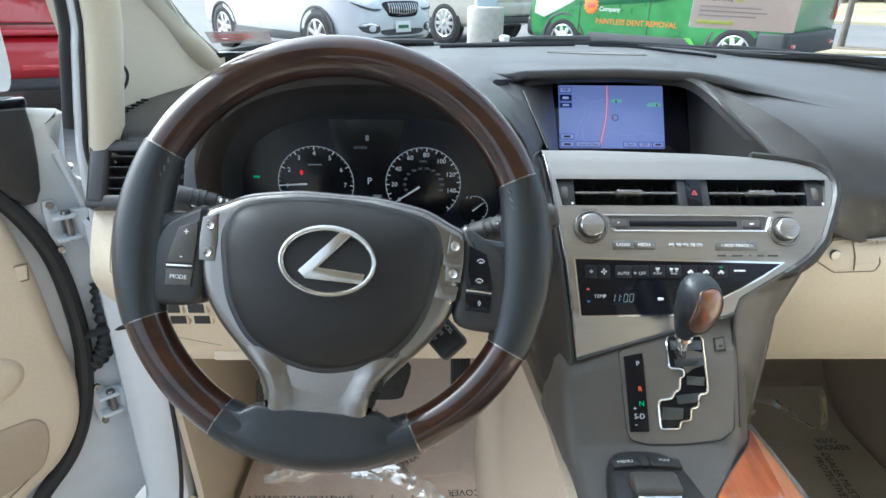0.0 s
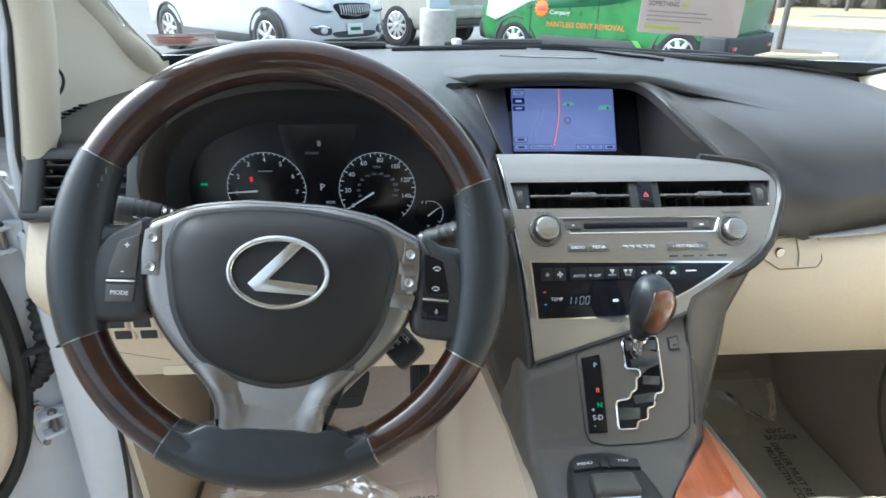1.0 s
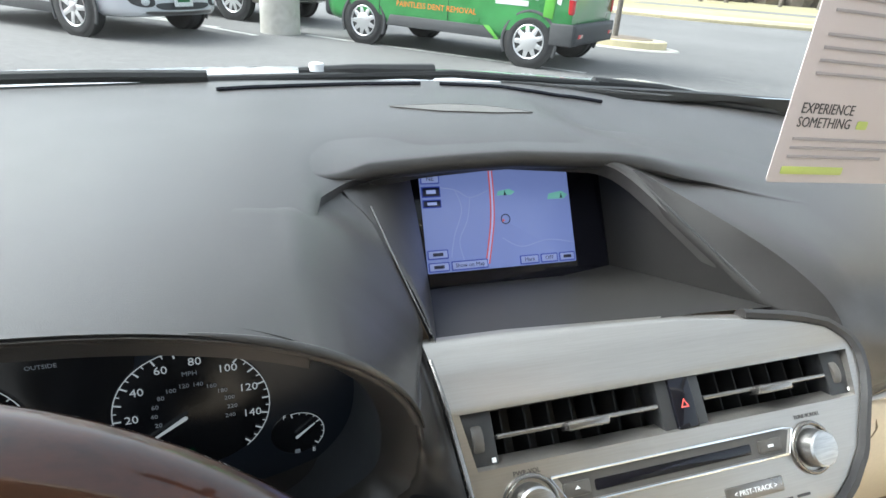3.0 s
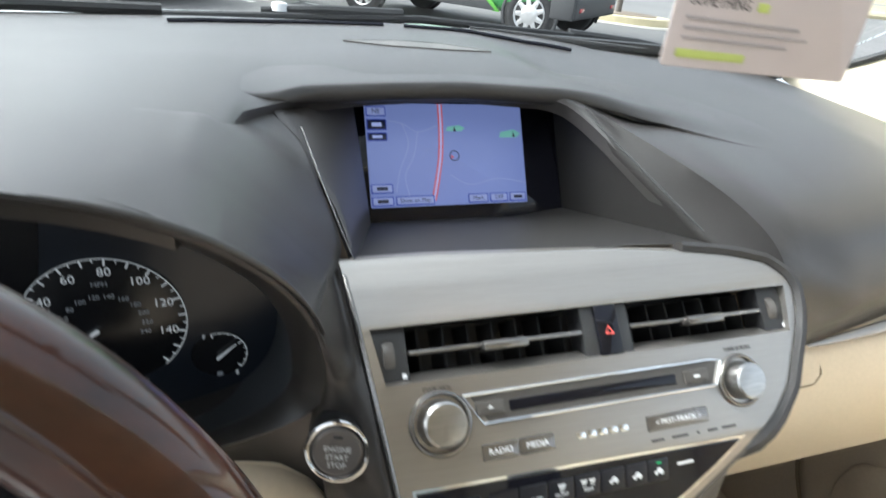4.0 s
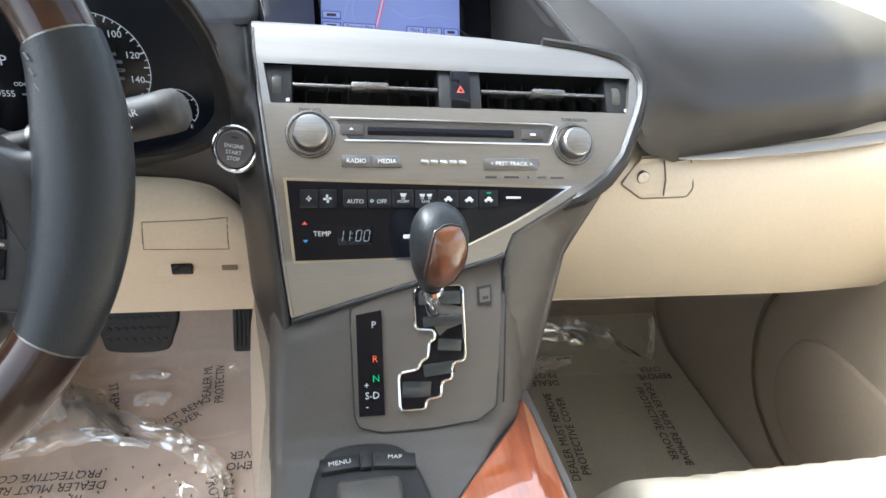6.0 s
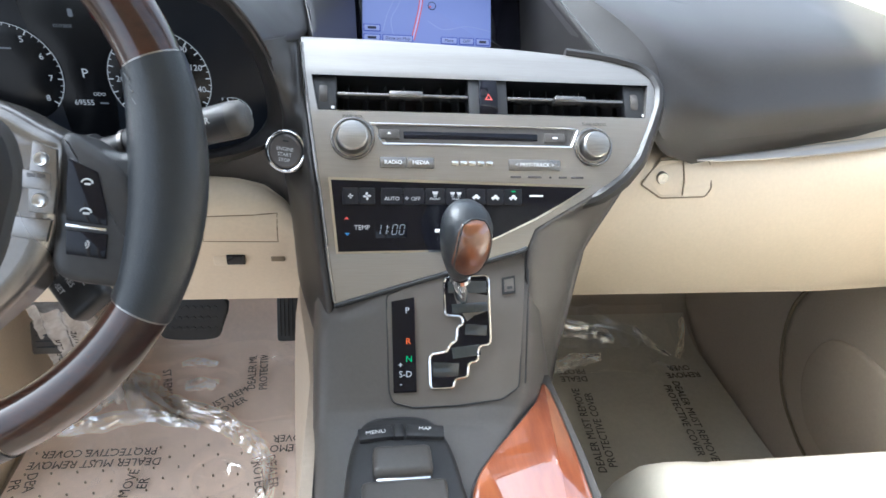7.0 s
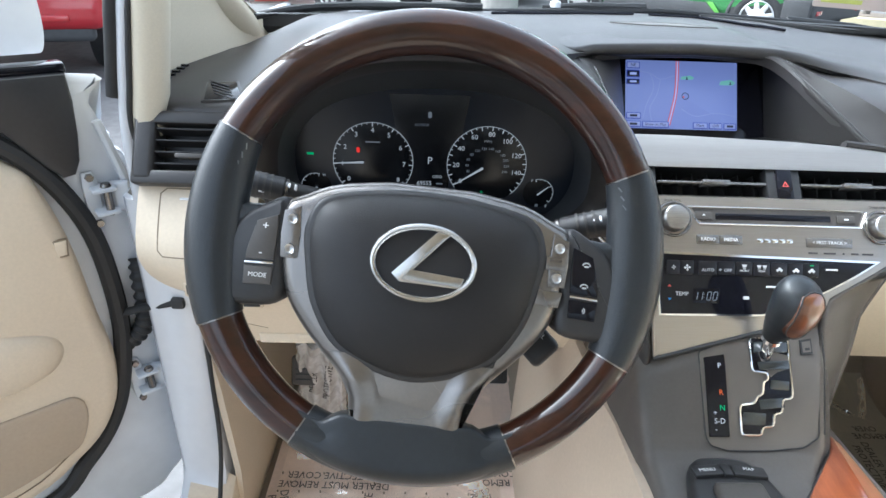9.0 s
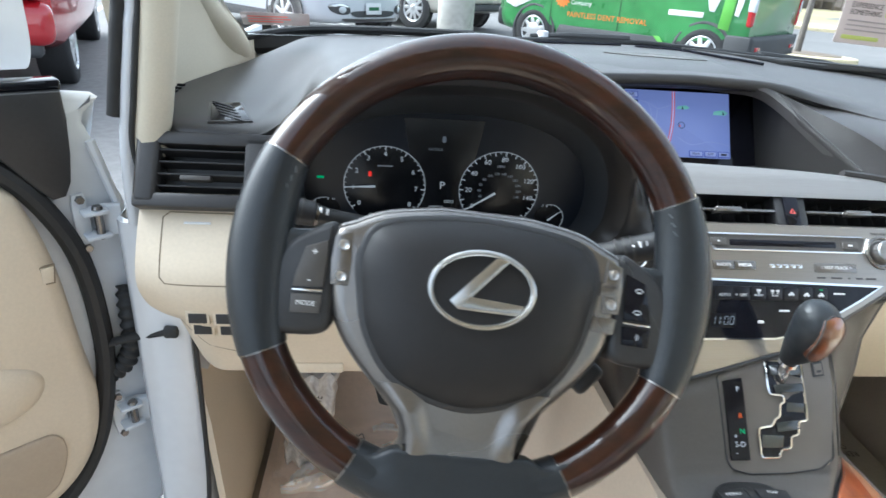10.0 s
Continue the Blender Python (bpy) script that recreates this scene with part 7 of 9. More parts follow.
bead("door_seal", [(-0.705, 0.70, 0.37), (-0.704, 0.98, 0.395), (-0.704, 1.085, 0.50), (-0.704, 1.108, 0.66), (-0.706, 1.112, 0.80), (-0.722, 1.110, 0.93), (-0.742, 1.102, 1.03), (-0.7335, 1.100, 1.097), (-0.7215, 1.100, 1.166), (-0.713, 1.098, 1.22), (-0.695, 1.06, 1.40), (-0.67, 0.95, 1.56)], 0.0034, RUBBER, "black rubber door seal", "seal")
bead("pillar_outer", [(-0.760, 1.120, 0.94), (-0.753, 1.112, 1.03), (-0.7430, 1.110, 1.097), (-0.7300, 1.110, 1.166), (-0.7215, 1.108, 1.22), (-0.704, 1.07, 1.40), (-0.68, 0.96, 1.58)], 0.0088, WHITE, "white painted outer windscreen pillar", "pillar")
bead("pillar_seal", [(-0.7600, 1.108, 1.075), (-0.7580, 1.108, 1.085), (-0.7560, 1.108, 1.097), (-0.7435, 1.108, 1.166), (-0.735, 1.106, 1.22), (-0.718, 1.068, 1.40), (-0.69, 0.955, 1.6)], 0.0085, RUBBER, "thick black outer pillar seal", "seal")
pil = []
for z in np.linspace(1.030, 1.585, 24):
    z = float(z)
    dx = lerp(z, (1.03, 1.166, 1.22, 1.40, 1.585), (-0.024, 0.0, 0.0085, 0.026, 0.050))
    dy = lerp(z, (1.03, 1.20, 1.40, 1.585), (0.0, 0.0, -0.040, -0.135))
    pil.append([(x + dx, y + dy, z) for x, y in ((-0.7190, 1.101), (-0.709, 1.094), (-0.696, 1.095), (-0.686, 1.103), (-0.6835, 1.116), (-0.690, 1.140), (-0.708, 1.165), (-0.738, 1.172), (-0.736, 1.116))])
solid("pillar_trim", loft(pil), HEADLINER, "cream door pillar trim", "pillar", "structure", angle=60)
base_line = smooth([(-0.752, 1.16, 1.099), (-0.752, 1.24, 1.098), (-0.734, 1.32, 1.090), (-0.714, 1.40, 1.082), (-0.703, 1.48, 1.090), (-0.686, 1.516, 1.119)], 5)
top_line = smooth([(-0.735, 1.08, 1.46), (-0.728, 1.16, 1.40), (-0.722, 1.26, 1.31), (-0.715, 1.36, 1.23), (-0.706, 1.45, 1.165), (-0.692, 1.522, 1.122)], 5)
tri_rows = []
for b, t in zip(base_line, top_line):
    b, t = Vector(b), Vector(t)
    tri_rows.append([tuple(b + Vector((0, 0, -0.03)))] + [tuple(b.lerp(t, k) + Vector((-0.012 * math.sin(math.pi * k), 0, 0))) for k in np.linspace(0, 1, 10)])
solid("quarter_trim", sheet(tri_rows, (-0.012, 0, 0)), HEADLINER, "cream quarter panel between the pillars", "trim", "structure", angle=60)
qw = thing("quarter_window", (-0.745, 1.23, 1.10), "small quarter window with a black rubber edge", "window")
part("edge", tube(smooth([(-0.754, 1.215, 1.165), (-0.748, 1.232, 1.146), (-0.741, 1.243, 1.128), (-0.742, 1.243, 1.114), (-0.749, 1.238, 1.101), (-0.75, 1.21, 1.100)], 6), 0.0022, 8), RUBBER, qw, "black rubber edge")
# opaque pale pane: the daylight beyond the window is put into its colour
part("pane", loft([[(-0.758 + o, 1.20, 1.175), (-0.750 + o, 1.230, 1.146), (-0.744 + o, 1.241, 1.128), (-0.745 + o, 1.241, 1.114), (-0.750 + o, 1.237, 1.102), (-0.752 + o, 1.19, 1.102)] for o in (0.0, 0.001)]), surface("daylight_coloured_pane", (0.72, 0.70, 0.68), 0.1), qw)
for sx, nm in ((-1, "left"),):
    pts = [(-0.020 + sx * v, y, z) for v, y, z in ((0.655, 1.55, 1.075), (0.668, 1.47, 1.135), (0.690, 1.36, 1.215), (0.690, 1.20, 1.33), (0.665, 0.95, 1.50), (0.60, 0.62, 1.62))]
    rr = []
    P = [Vector(p) for p in smooth(pts, 8)]
    for i, p in enumerate(P):
        rr.append([tuple(p + Vector((sx * ((0.022 if sx > 0 else 0.048) + 0.040 * math.cos(a)), 0.012 * math.sin(a), 0.030 * math.sin(a) + 0.006 * math.cos(a)))) for a in np.linspace(0, 2 * math.pi, 20, False)])
    solid("pillar_" + nm, loft(rr), HEADLINER, "cream windscreen pillar trim", "pillar", "structure", angle=60)
glass_edge = along([(0.655, 1.540, 1.0960), (0.672, 1.465, 1.119), (0.680, 1.40, 1.150), (0.682, 1.33, 1.19), (0.672, 1.20, 1.28), (0.655, 1.02, 1.40), (0.61, 0.80, 1.53), (0.58, 0.62, 1.60)])
rear_edge = along([(0.655, 1.532, 1.088), (0.668, 1.45, 1.064), (0.680, 1.39, 1.056), (0.694, 1.30, 1.050), (0.716, 1.21, 1.10), (0.714, 1.08, 1.23), (0.68, 0.88, 1.42), (0.63, 0.62, 1.57)])
pillar_rows = []
for t in np.linspace(0, 1, 40):
    a, b = glass_edge(t), rear_edge(t)
    pillar_rows.append([tuple(a.lerp(b, k) + Vector((-0.016 * math.sin(math.pi * k) * min(1.0, 4 * t), -0.006 * math.sin(math.pi * k) * min(1.0, 4 * t), 0))) for k in np.linspace(0, 1, 12)])
solid("pillar_right", sheet(pillar_rows, (0.016, 0.004, 0)), HEADLINER, "cream windscreen pillar trim", "pillar", "structure", angle=60)
solid("sail_panel_right", sheet([[(0.705 + 0.012 * k, y, 1.0 + k * h) for k in np.linspace(0, 1, 6)] for y, h in ((1.34, 0.060), (1.26, 0.095), (1.18, 0.10), (1.10, 0.085), (1.02, 0.075))], (0.02, 0, 0)), HEADLINER, "cream trim between the pillar and the passenger window", "trim", "structure", angle=60)
solid("windscreen_gasket", tube([tuple(glass_edge(t) + Vector((-0.002, 0.004, 0.002))) for t in np.linspace(0, 1, 40)], 0.0060, 8), RUBBER, "black rubber edge along the windscreen pillar", "seal", "structure")
solid("windscreen_base_seal", tube(smooth([(-0.30, 1.590, 1.1405), (-0.45, 1.578, 1.1400), (-0.58, 1.556, 1.1370), (-0.65, 1.535, 1.1300), (-0.700, 1.512, 1.1200)], 8), 0.0075, 8), RUBBER, "black rubber edge along the windscreen base", "seal", "structure")
solid("windscreen_base_seal", tube(smooth([(0.10, 1.578, 1.137), (0.26, 1.555, 1.129), (0.45, 1.540, 1.117), (0.60, 1.536, 1.101), (0.655, 1.543, 1.097)], 8), 0.0055, 8), RUBBER, "black rubber edge along the windscreen base", "seal", "structure")

# ---- open driver's door ----
DM = axes((-0.833, 1.145, 0), (0.78, 0.62, 0), (0, 0, 1))
door = thing("driver_door", (-0.833, 1.145, 0.38), "white driver's door standing open with cream inner panel", "car door")


def du(points):
    """Door shapes given as distance from the hinge edge and height."""
    return [(-u, z) for u, z in points]


shell = du(smooth([(0.0, 1.090), (-0.020, 1.050), (-0.044, 0.97), (-0.056, 0.90), (-0.060, 0.6), (-0.055, 0.47), (-0.02, 0.41), (0.08, 0.375), (0.6, 0.36), (1.02, 0.37), (1.06, 0.7), (1.04, 1.08), (0.5, 1.09)], 5, True))
if sum(shell[i - 1][0] * shell[i][1] - shell[i][0] * shell[i - 1][1] for i in range(len(shell))) < 0:
    shell = shell[::-1]
deep = [[(x, min(y, 0.955 + 0.12 * (w + 0.128) / 0.10), w) for x, y in shell] for w in (-0.128, -0.08, -0.028, -0.014)]
deep += [[(x, y, -0.008) for x, y in offset2(shell, 0.002)], [(x, y, -0.003) for x, y in offset2(shell, 0.010)]]
part("shell", xf(loft(deep), DM), WHITE_DULL, door, "white painted door shell", 40)
part("outer_skin", xf(plate(du(smooth([(-0.055, 0.96), (-0.075, 0.90), (-0.080, 0.6), (-0.06, 0.40), (0.08, 0.34), (1.04, 0.34), (1.09, 0.7), (1.06, 0.985), (0.5, 0.99), (0.0, 0.985)], 5, True)), 0.020, 0.006, -0.140), DM), WHITE, door, "white outer skin", 40)
panel = du(smooth([(0.085, 0.995), (0.060, 0.955), (0.043, 0.878), (0.034, 0.772), (0.026, 0.68), (0.044, 0.598), (0.100, 0.537), (0.22, 0.49), (0.6, 0.47), (1.0, 0.48), (1.01, 0.8), (1.0, 1.055), (0.5, 1.065), (0.2, 1.062)], 5, True))
part("inner_panel", xf(plate(panel, 0.034, 0.020, -0.004), DM), BEIGE, door, "cream inner door panel", 50)
part("panel_line", xf(tube([(x, z, 0.0312) for x, z in offset2(panel[::-1], 0.028)[:40]], 0.0010, 6), DM), BEIGE_DARK, door)
part("armrest", xf(dome(du(smooth([(0.085, 0.742), (0.13, 0.775), (0.3, 0.80), (0.8, 0.80), (0.85, 0.74), (0.6, 0.70), (0.25, 0.695), (0.12, 0.70)], 5, True)), 0.030, 0.058), DM), BEIGE, door, "cream armrest swell", 60)
part("pocket", xf(plate(du(smooth([(0.085, 0.650), (0.088, 0.59), (0.13, 0.555), (0.3, 0.525), (0.8, 0.52), (0.85, 0.60), (0.5, 0.645), (0.16, 0.655)], 5, True)), 0.006, 0.003, 0.029), DM), BEIGE_POCKET, door, "tan door pocket", 50)
part("lock_slot", xf(plate(du([(0.046, 0.893), (0.064, 0.893), (0.064, 0.868), (0.049, 0.868)]), 0.003, 0.001, 0.026), DM), BEIGE_DARK, door)
part("lock_cover", xf(plate(du([(0.048, 0.891), (0.062, 0.891), (0.062, 0.871), (0.051, 0.871)]), 0.004, 0.001, 0.027), DM), BEIGE, door)
sail = du([(0.001, 1.094), (0.000, 1.06), (0.003, 1.018), (0.008, 0.985), (0.016, 0.968), (0.030, 0.966), (0.045, 0.982), (0.080, 1.032), (0.16, 1.062), (0.30, 1.070), (0.30, 1.094)])
part("sail_panel", xf(plate(sail, 0.016, 0.005, -0.002), DM), DARK, door, "black mirror corner panel")
part("belt_moulding", xf(rbox((0.42, 0.012, 0.030), 0.003, 2), DM @ Matrix.Translation((-0.208, 1.099, -0.010))), PIANO, door, "black belt moulding")
seal_pts = smooth([(0.30, 1.066), (0.14, 1.050), (0.083, 1.013), (0.045, 0.963), (0.016, 0.890), (0.006, 0.798), (0.010, 0.705), (0.038, 0.594), (0.095, 0.515), (0.2, 0.452), (0.6, 0.43), (1.0, 0.44)], 6)
part("seal", xf(tube([(-u, z, 0.004) for u, z in seal_pts], 0.0125, 10), DM), RUBBER, door, "black rubber door seal")
# pressing lines and bolts on the hinge edge
part("edge_rib", xf(tube([(0.022, 1.03, 0.0), (0.040, 0.95, 0.002), (0.050, 0.90, 0.0)], 0.006, 8), DM), WHITE_DULL, door)
for z in (0.790, 0.735):
    part("bolt", xf(lathe([(0.001, 0.006), (0.006, 0.006), (0.007, 0.0)], 6), DM @ Matrix.Translation((0.040, z, -0.004))), SPOKE, door)
part("mirror_housing", xf(loft([[(0.008 - 0.24 * u0 + (0.0 if i in (0, 3) else 0), z0, w) for u0, z0 in rrect(1.0, 0.16, 0.05, 5, 0.5, 1.175)] for i, w in enumerate((-0.14, -0.16, -0.22, -0.25))]), DM), WHITE, door, "white door mirror housing", 50)
part("mirror_foot", xf(rbox((0.16, 0.045, 0.09), 0.012, 3), DM @ Matrix.Translation((-0.160, 1.085, -0.14))), WHITE, door, "white mirror foot", 50)
for zc_ in (0.930, 0.628):
    at = DM @ Vector((0.0, zc_ - 0.045, 0.004))
    hinge = thing("door_hinge", at, "white painted steel door hinge", "hinge", "door hinges")
    hm = DM @ Matrix.Translation((0.0, zc_, -0.002))
    part("door_leaf", xf(plate([(-0.010, 0.036), (0.003, 0.036), (0.007, 0.024), (0.007, -0.026), (0.004, -0.044), (-0.008, -0.044), (-0.012, -0.02), (-0.012, 0.02)], 0.006, 0.002), hm), WHITE_DULL, hinge, "white leaf on the door")
    for dz in (0.014, -0.018):
        part("lug", xf(rbox((0.030, 0.006, 0.030), 0.0025, 2), hm @ pose(0.010, dz, 0.012)), WHITE_DULL, hinge)
    part("body_leaf", xf(rbox((0.026, 0.042, 0.012), 0.004, 2), hm @ pose(0.030, -0.001, 0.012, 0, -25, 0)), WHITE_DULL, hinge, "white leaf on the body")
    part("pin", xf(lathe([(0.001, 0.022), (0.0055, 0.022), (0.007, 0.018), (0.0055, 0.014), (0.0055, -0.022), (0.001, -0.024)], 14), hm @ pose(0.013, 0, 0.018, -90)), SPOKE, hinge, "steel hinge pin")
    for dz in (0.029, -0.036):
        part("bolt", xf(lathe([(0.001, 0.006), (0.0050, 0.006), (0.006, 0.0)], 6), hm @ Matrix.Translation((-0.002, dz, 0.005))), SPOKE, hinge, "steel bolt head")
strap = thing("check_strap", (-0.79, 1.13, 0.755), "black door check strap", "door strap")
part("bar", tube(smooth([(-0.875, 1.150, 0.735), (-0.845, 1.140, 0.745), (-0.79, 1.128, 0.768), (-0.735, 1.115, 0.788), (-0.715, 1.125, 0.792)], 5), 0.0065, 10, False, 0.6), RUBBER, strap)
part("bracket", rbox((0.018, 0.014, 0.016), 0.003, 2, (-0.733, 1.112, 0.788)), DARK, strap)
boot = thing("wiring_boot", (-0.80, 1.20, 0.70), "black corrugated rubber wiring boot", "cable boot")
bp = smooth([tuple(DM @ Vector(p)) for p in ((0.036, 0.825, -0.004), (0.031, 0.80, 0.008), (0.029, 0.765, 0.014), (0.024, 0.730, 0.012), (0.010, 0.706, 0.006), (-0.006, 0.695, -0.002))], 12)
part("bellows", tube(bp, [0.0125 + 0.0022 * math.sin(i * 1.25) for i in range(len(bp))], 14), RUBBER, boot, "", 80)

# ---- windscreen, tag, hood ----
ws = []
for s in np.linspace(0, 1, 8):
    ws.append([(-0.02 + v * (0.70 - 0.09 * s), 1.60 - 0.98 * s - 0.10 * v * v, 1.125 + 0.50 * s + 0.03 * math.sin(math.pi * s)) for v in np.linspace(-1, 1, 15)])
screen = solid("windscreen", sheet(ws, (0, 0.004, 0.003)), GLASS, "clear laminated windscreen glass", "window", "structure", angle=60)
screen.visible_shadow = False
cowl_rows = [[(-0.02 + v * 0.74, y - 0.08 * v * v, z - 0.015 * v * v) for v in np.linspace(-1, 1, 21)] for y, z in ((1.585, 1.135), (1.60, 1.137), (1.64, 1.128), (1.70, 1.105))]
solid("cowl", sheet(cowl_rows, (0, 0, -0.02)), RUBBER, "black cowl panel under the windscreen", "cowl", "structure", angle=60)
bonnet = [[(-0.02 + v * 0.80, y - 0.10 * v * v, z - 0.05 * abs(v) ** 3 + 0.012 * math.exp(-((abs(v) - 0.72) / 0.12) ** 2)) for v in np.linspace(-1, 1, 33)] for y, z in ((1.675, 1.098), (1.69, 1.112), (1.75, 1.116), (1.90, 1.106), (2.15, 1.065), (2.5, 0.985), (2.8, 0.88), (2.9, 0.75))]
solid("bonnet", sheet(bonnet, (0, 0, -0.02)), WHITE, "white painted bonnet of the car", "bonnet", "structure", angle=60)
wiper = thing("wiper", (-0.15, 1.66, 1.12), "black windscreen wiper arm", "wiper")
part("arm", tube([(0.02, 1.655, 1.140), (-0.10, 1.645, 1.142), (-0.18, 1.650, 1.138)], [0.012, 0.009, 0.006], 10), RUBBER, wiper)
part("blade", tube([(0.30, 1.635, 1.128), (0.05, 1.648, 1.139), (-0.35, 1.625, 1.128)], 0.006, 8), RUBBER, wiper)
part("cap", xf(lathe([(0.001, 0.012), (0.010, 0.010), (0.013, 0.0)], 16), Matrix.Translation((-0.155, 1.650, 1.140))), MARK, wiper)
wiper2 = thing("wiper", (0.45, 1.62, 1.10), "black windscreen wiper arm", "wiper")
part("arm", tube([(0.30, 1.650, 1.128), (0.42, 1.630, 1.122), (0.62, 1.575, 1.100)], [0.010, 0.009, 0.006], 10), RUBBER, wiper2)

PAPER = surface("pale_card", (0.50, 0.44, 0.43), 0.7, vary=0.03)
TAG_GREEN = surface("tag_green", (0.42, 0.48, 0.12), 0.6)
tag = thing("hanging_tag", (-0.010, 0.941, 1.42), "pale printed card tag hanging from the mirror", "paper tag")
tm = axes((-0.010, 0.941, 1.3032), (1, -0.03, -0.045), (0.0, 0.03, 1)) @ Matrix.Rotation(radians(0), 4, "Z")
part("card", xf(plate(rrect(0.100, 0.188, 0.002), 0.0004, 0.0001), tm), PAPER, tag, "pale card")
TM = tm @ Matrix.Translation((0, 0, 0.0005))
letters("lettering", "EXPERIENCE", 0.0062, TM @ Matrix.Translation((-0.0432, -0.0622, 0)), MARK_DARK, tag, "LEFT", wide=0.85)
letters("lettering", "SOMETHING", 0.0062, TM @ Matrix.Translation((-0.0432, -0.0680, 0)), MARK_DARK, tag, "LEFT", wide=0.85)
part("green_bar", bars(TM, [(-0.0070, -0.0680, 0.006)], 0.0036), TAG_GREEN, tag, "green printed bar")
part("green_bar", bars(TM, [(-0.0265, -0.0885, 0.035)], 0.0034), TAG_GREEN, tag, "green printed bar")
TAG_GREY = surface("tag_grey", (0.30, 0.27, 0.27), 0.6)
for x, y, w in ((-0.014, -0.0748, 0.058), (-0.011, -0.0786, 0.064), (-0.016, -0.0824, 0.054), (-0.016, -0.048, 0.052), (-0.006, -0.043, 0.072), (-0.004, -0.038, 0.076), (-0.008, -0.033, 0.068), (-0.004, -0.024, 0.076), (-0.010, -0.019, 0.064), (-0.002, -0.014, 0.080), (-0.006, -0.006, 0.072)):
    part("print_line", bars(TM, [(x, y, w)], 0.0013), TAG_GREY, tag, "grey printed line")
part("cord", tube([(-0.010, 0.942, 1.395), (-0.014, 0.940, 1.44), (-0.02, 0.935, 1.465)], 0.0012, 6), MARK, tag)
rvm = thing("rear_view_mirror", (-0.02, 0.95, 1.50), "black interior rear-view mirror on the windscreen", "mirror")
part("housing", rbox((0.24, 0.035, 0.07), 0.015, 3, (-0.02, 0.93, 1.49)), DARK, rvm)
part("stem", tube([(-0.02, 0.95, 1.50), (-0.02, 1.02, 1.455)], 0.012, 10), DARK, rvm)
STICK = surface("pale_sticker", (0.62, 0.50, 0.48), 0.6, second=(0.70, 0.66, 0.64), vary=0.1, grain=40)
sticker = thing("windscreen_sticker", (-0.637, 1.455, 1.157), "pale red and white sticker inside the windscreen", "sticker")
STICK.node_tree.nodes["Principled BSDF"].inputs["Alpha"].default_value = 0.5
sm = axes((-0.637, 1.455, 1.157), (1, 0.12, 0.02), (0.0, -0.89, 0.455))
part("backing", xf(plate(rrect(0.105, 0.048, 0.003), 0.0005, 0.0001), sm), STICK, sticker)
part("print", bars(sm @ Matrix.Translation((0, 0, 0.0006)), [(-0.012, 0.010, 0.062), (-0.010, 0.0, 0.066), (-0.016, -0.010, 0.054)], 0.0045), HAZ, sticker, "faded red print bars")

# ---- outside: parked vehicles ----

RED_PAINT = surface("red_car_paint", (0.42, 0.012, 0.02), 0.22, vary=0.05, coat=0.9, grain=30)
TAN_PAINT = surface("champagne_car_paint", (0.50, 0.47, 0.41), 0.28, vary=0.04, coat=0.8, grain=30)
GREEN_PAINT = surface("green_wrap", (0.04, 0.20, 0.055), 0.3, vary=0.08, coat=0.6, grain=4, second=(0.06, 0.27, 0.075))
LIME = surface("lime_wrap", (0.13, 0.40, 0.06), 0.35, vary=0.1, grain=5)
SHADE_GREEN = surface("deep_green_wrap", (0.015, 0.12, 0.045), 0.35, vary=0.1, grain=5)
ORANGE_INK = surface("orange_print", (0.80, 0.22, 0.03), 0.5, vary=0.08)
TYRE = surface("tyre_rubber", (0.022, 0.022, 0.023), 0.75, vary=0.25, grain=60)
RIM = surface("alloy_rim", (0.62, 0.62, 0.62), 0.3, metal=0.6, vary=0.06)
CLAD = surface("grey_cladding", (0.055, 0.056, 0.058), 0.6, vary=0.15, grain=30)
CAR_GLASS = surface("dark_car_glass", (0.02, 0.024, 0.026), 0.06, vary=0.1)
LAMP = surface("clear_lamp", (0.62, 0.66, 0.68), 0.1, vary=0.15, coat=1.0, grain=25)
TAIL = surface("red_lamp", (0.45, 0.01, 0.015), 0.12, vary=0.1, coat=1.0)


def wheel_of(car, x, y, r, side, width=0.21, spokes=7, cap=False):
    """A wheel standing in the plane y, facing outward on the given side."""
    m = Matrix.Translation((x, y, r)) @ Matrix.Rotation(radians(-90 * side), 4, "X")
    ty = part("wheel", xf(lathe([(r * 0.62, -width), (r * 0.93, -width), (r, -width * 0.85), (r, -width * 0.12), (r * 0.97, -0.012), (r * 0.90, 0.0), (r * 0.74, 0.004), (r * 0.66, -0.004), (r * 0.63, -0.03)], 40), m), TYRE, car, "black tyre")
    part("rim_ring", xf(lathe([(r * 0.66, -0.05), (r * 0.665, 0.002), (r * 0.645, 0.006), (r * 0.60, -0.008), (r * 0.585, -0.06)], 40), m), RIM, ty)
    part("rim_back", xf(lathe([(0.01, -0.062), (r * 0.60, -0.066), (r * 0.60, -0.09), (0.01, -0.09)], 32), m), CLAD, ty)
    for k in range(spokes):
        a = 2 * math.pi * k / spokes
        w0, w1 = (0.045, 0.030) if not cap else (0.055, 0.026)
        sp = plate([(0.03, -w0 * 0.8), (r * 0.61, -w1), (r * 0.61, w1), (0.03, w0 * 0.8)], 0.03, 0.010, -0.032)
        part("spoke", xf(sp, m @ Matrix.Rotation(a, 4, "Z")), RIM, ty)
    hub = 1.0 if not cap else 1.9
    part("hub_cap", xf(lathe([(0.005, 0.012), (0.045 * hub, 0.008), (0.060 * hub, -0.004), (0.062 * hub, -0.03)], 24), m), RIM, ty)
    return ty


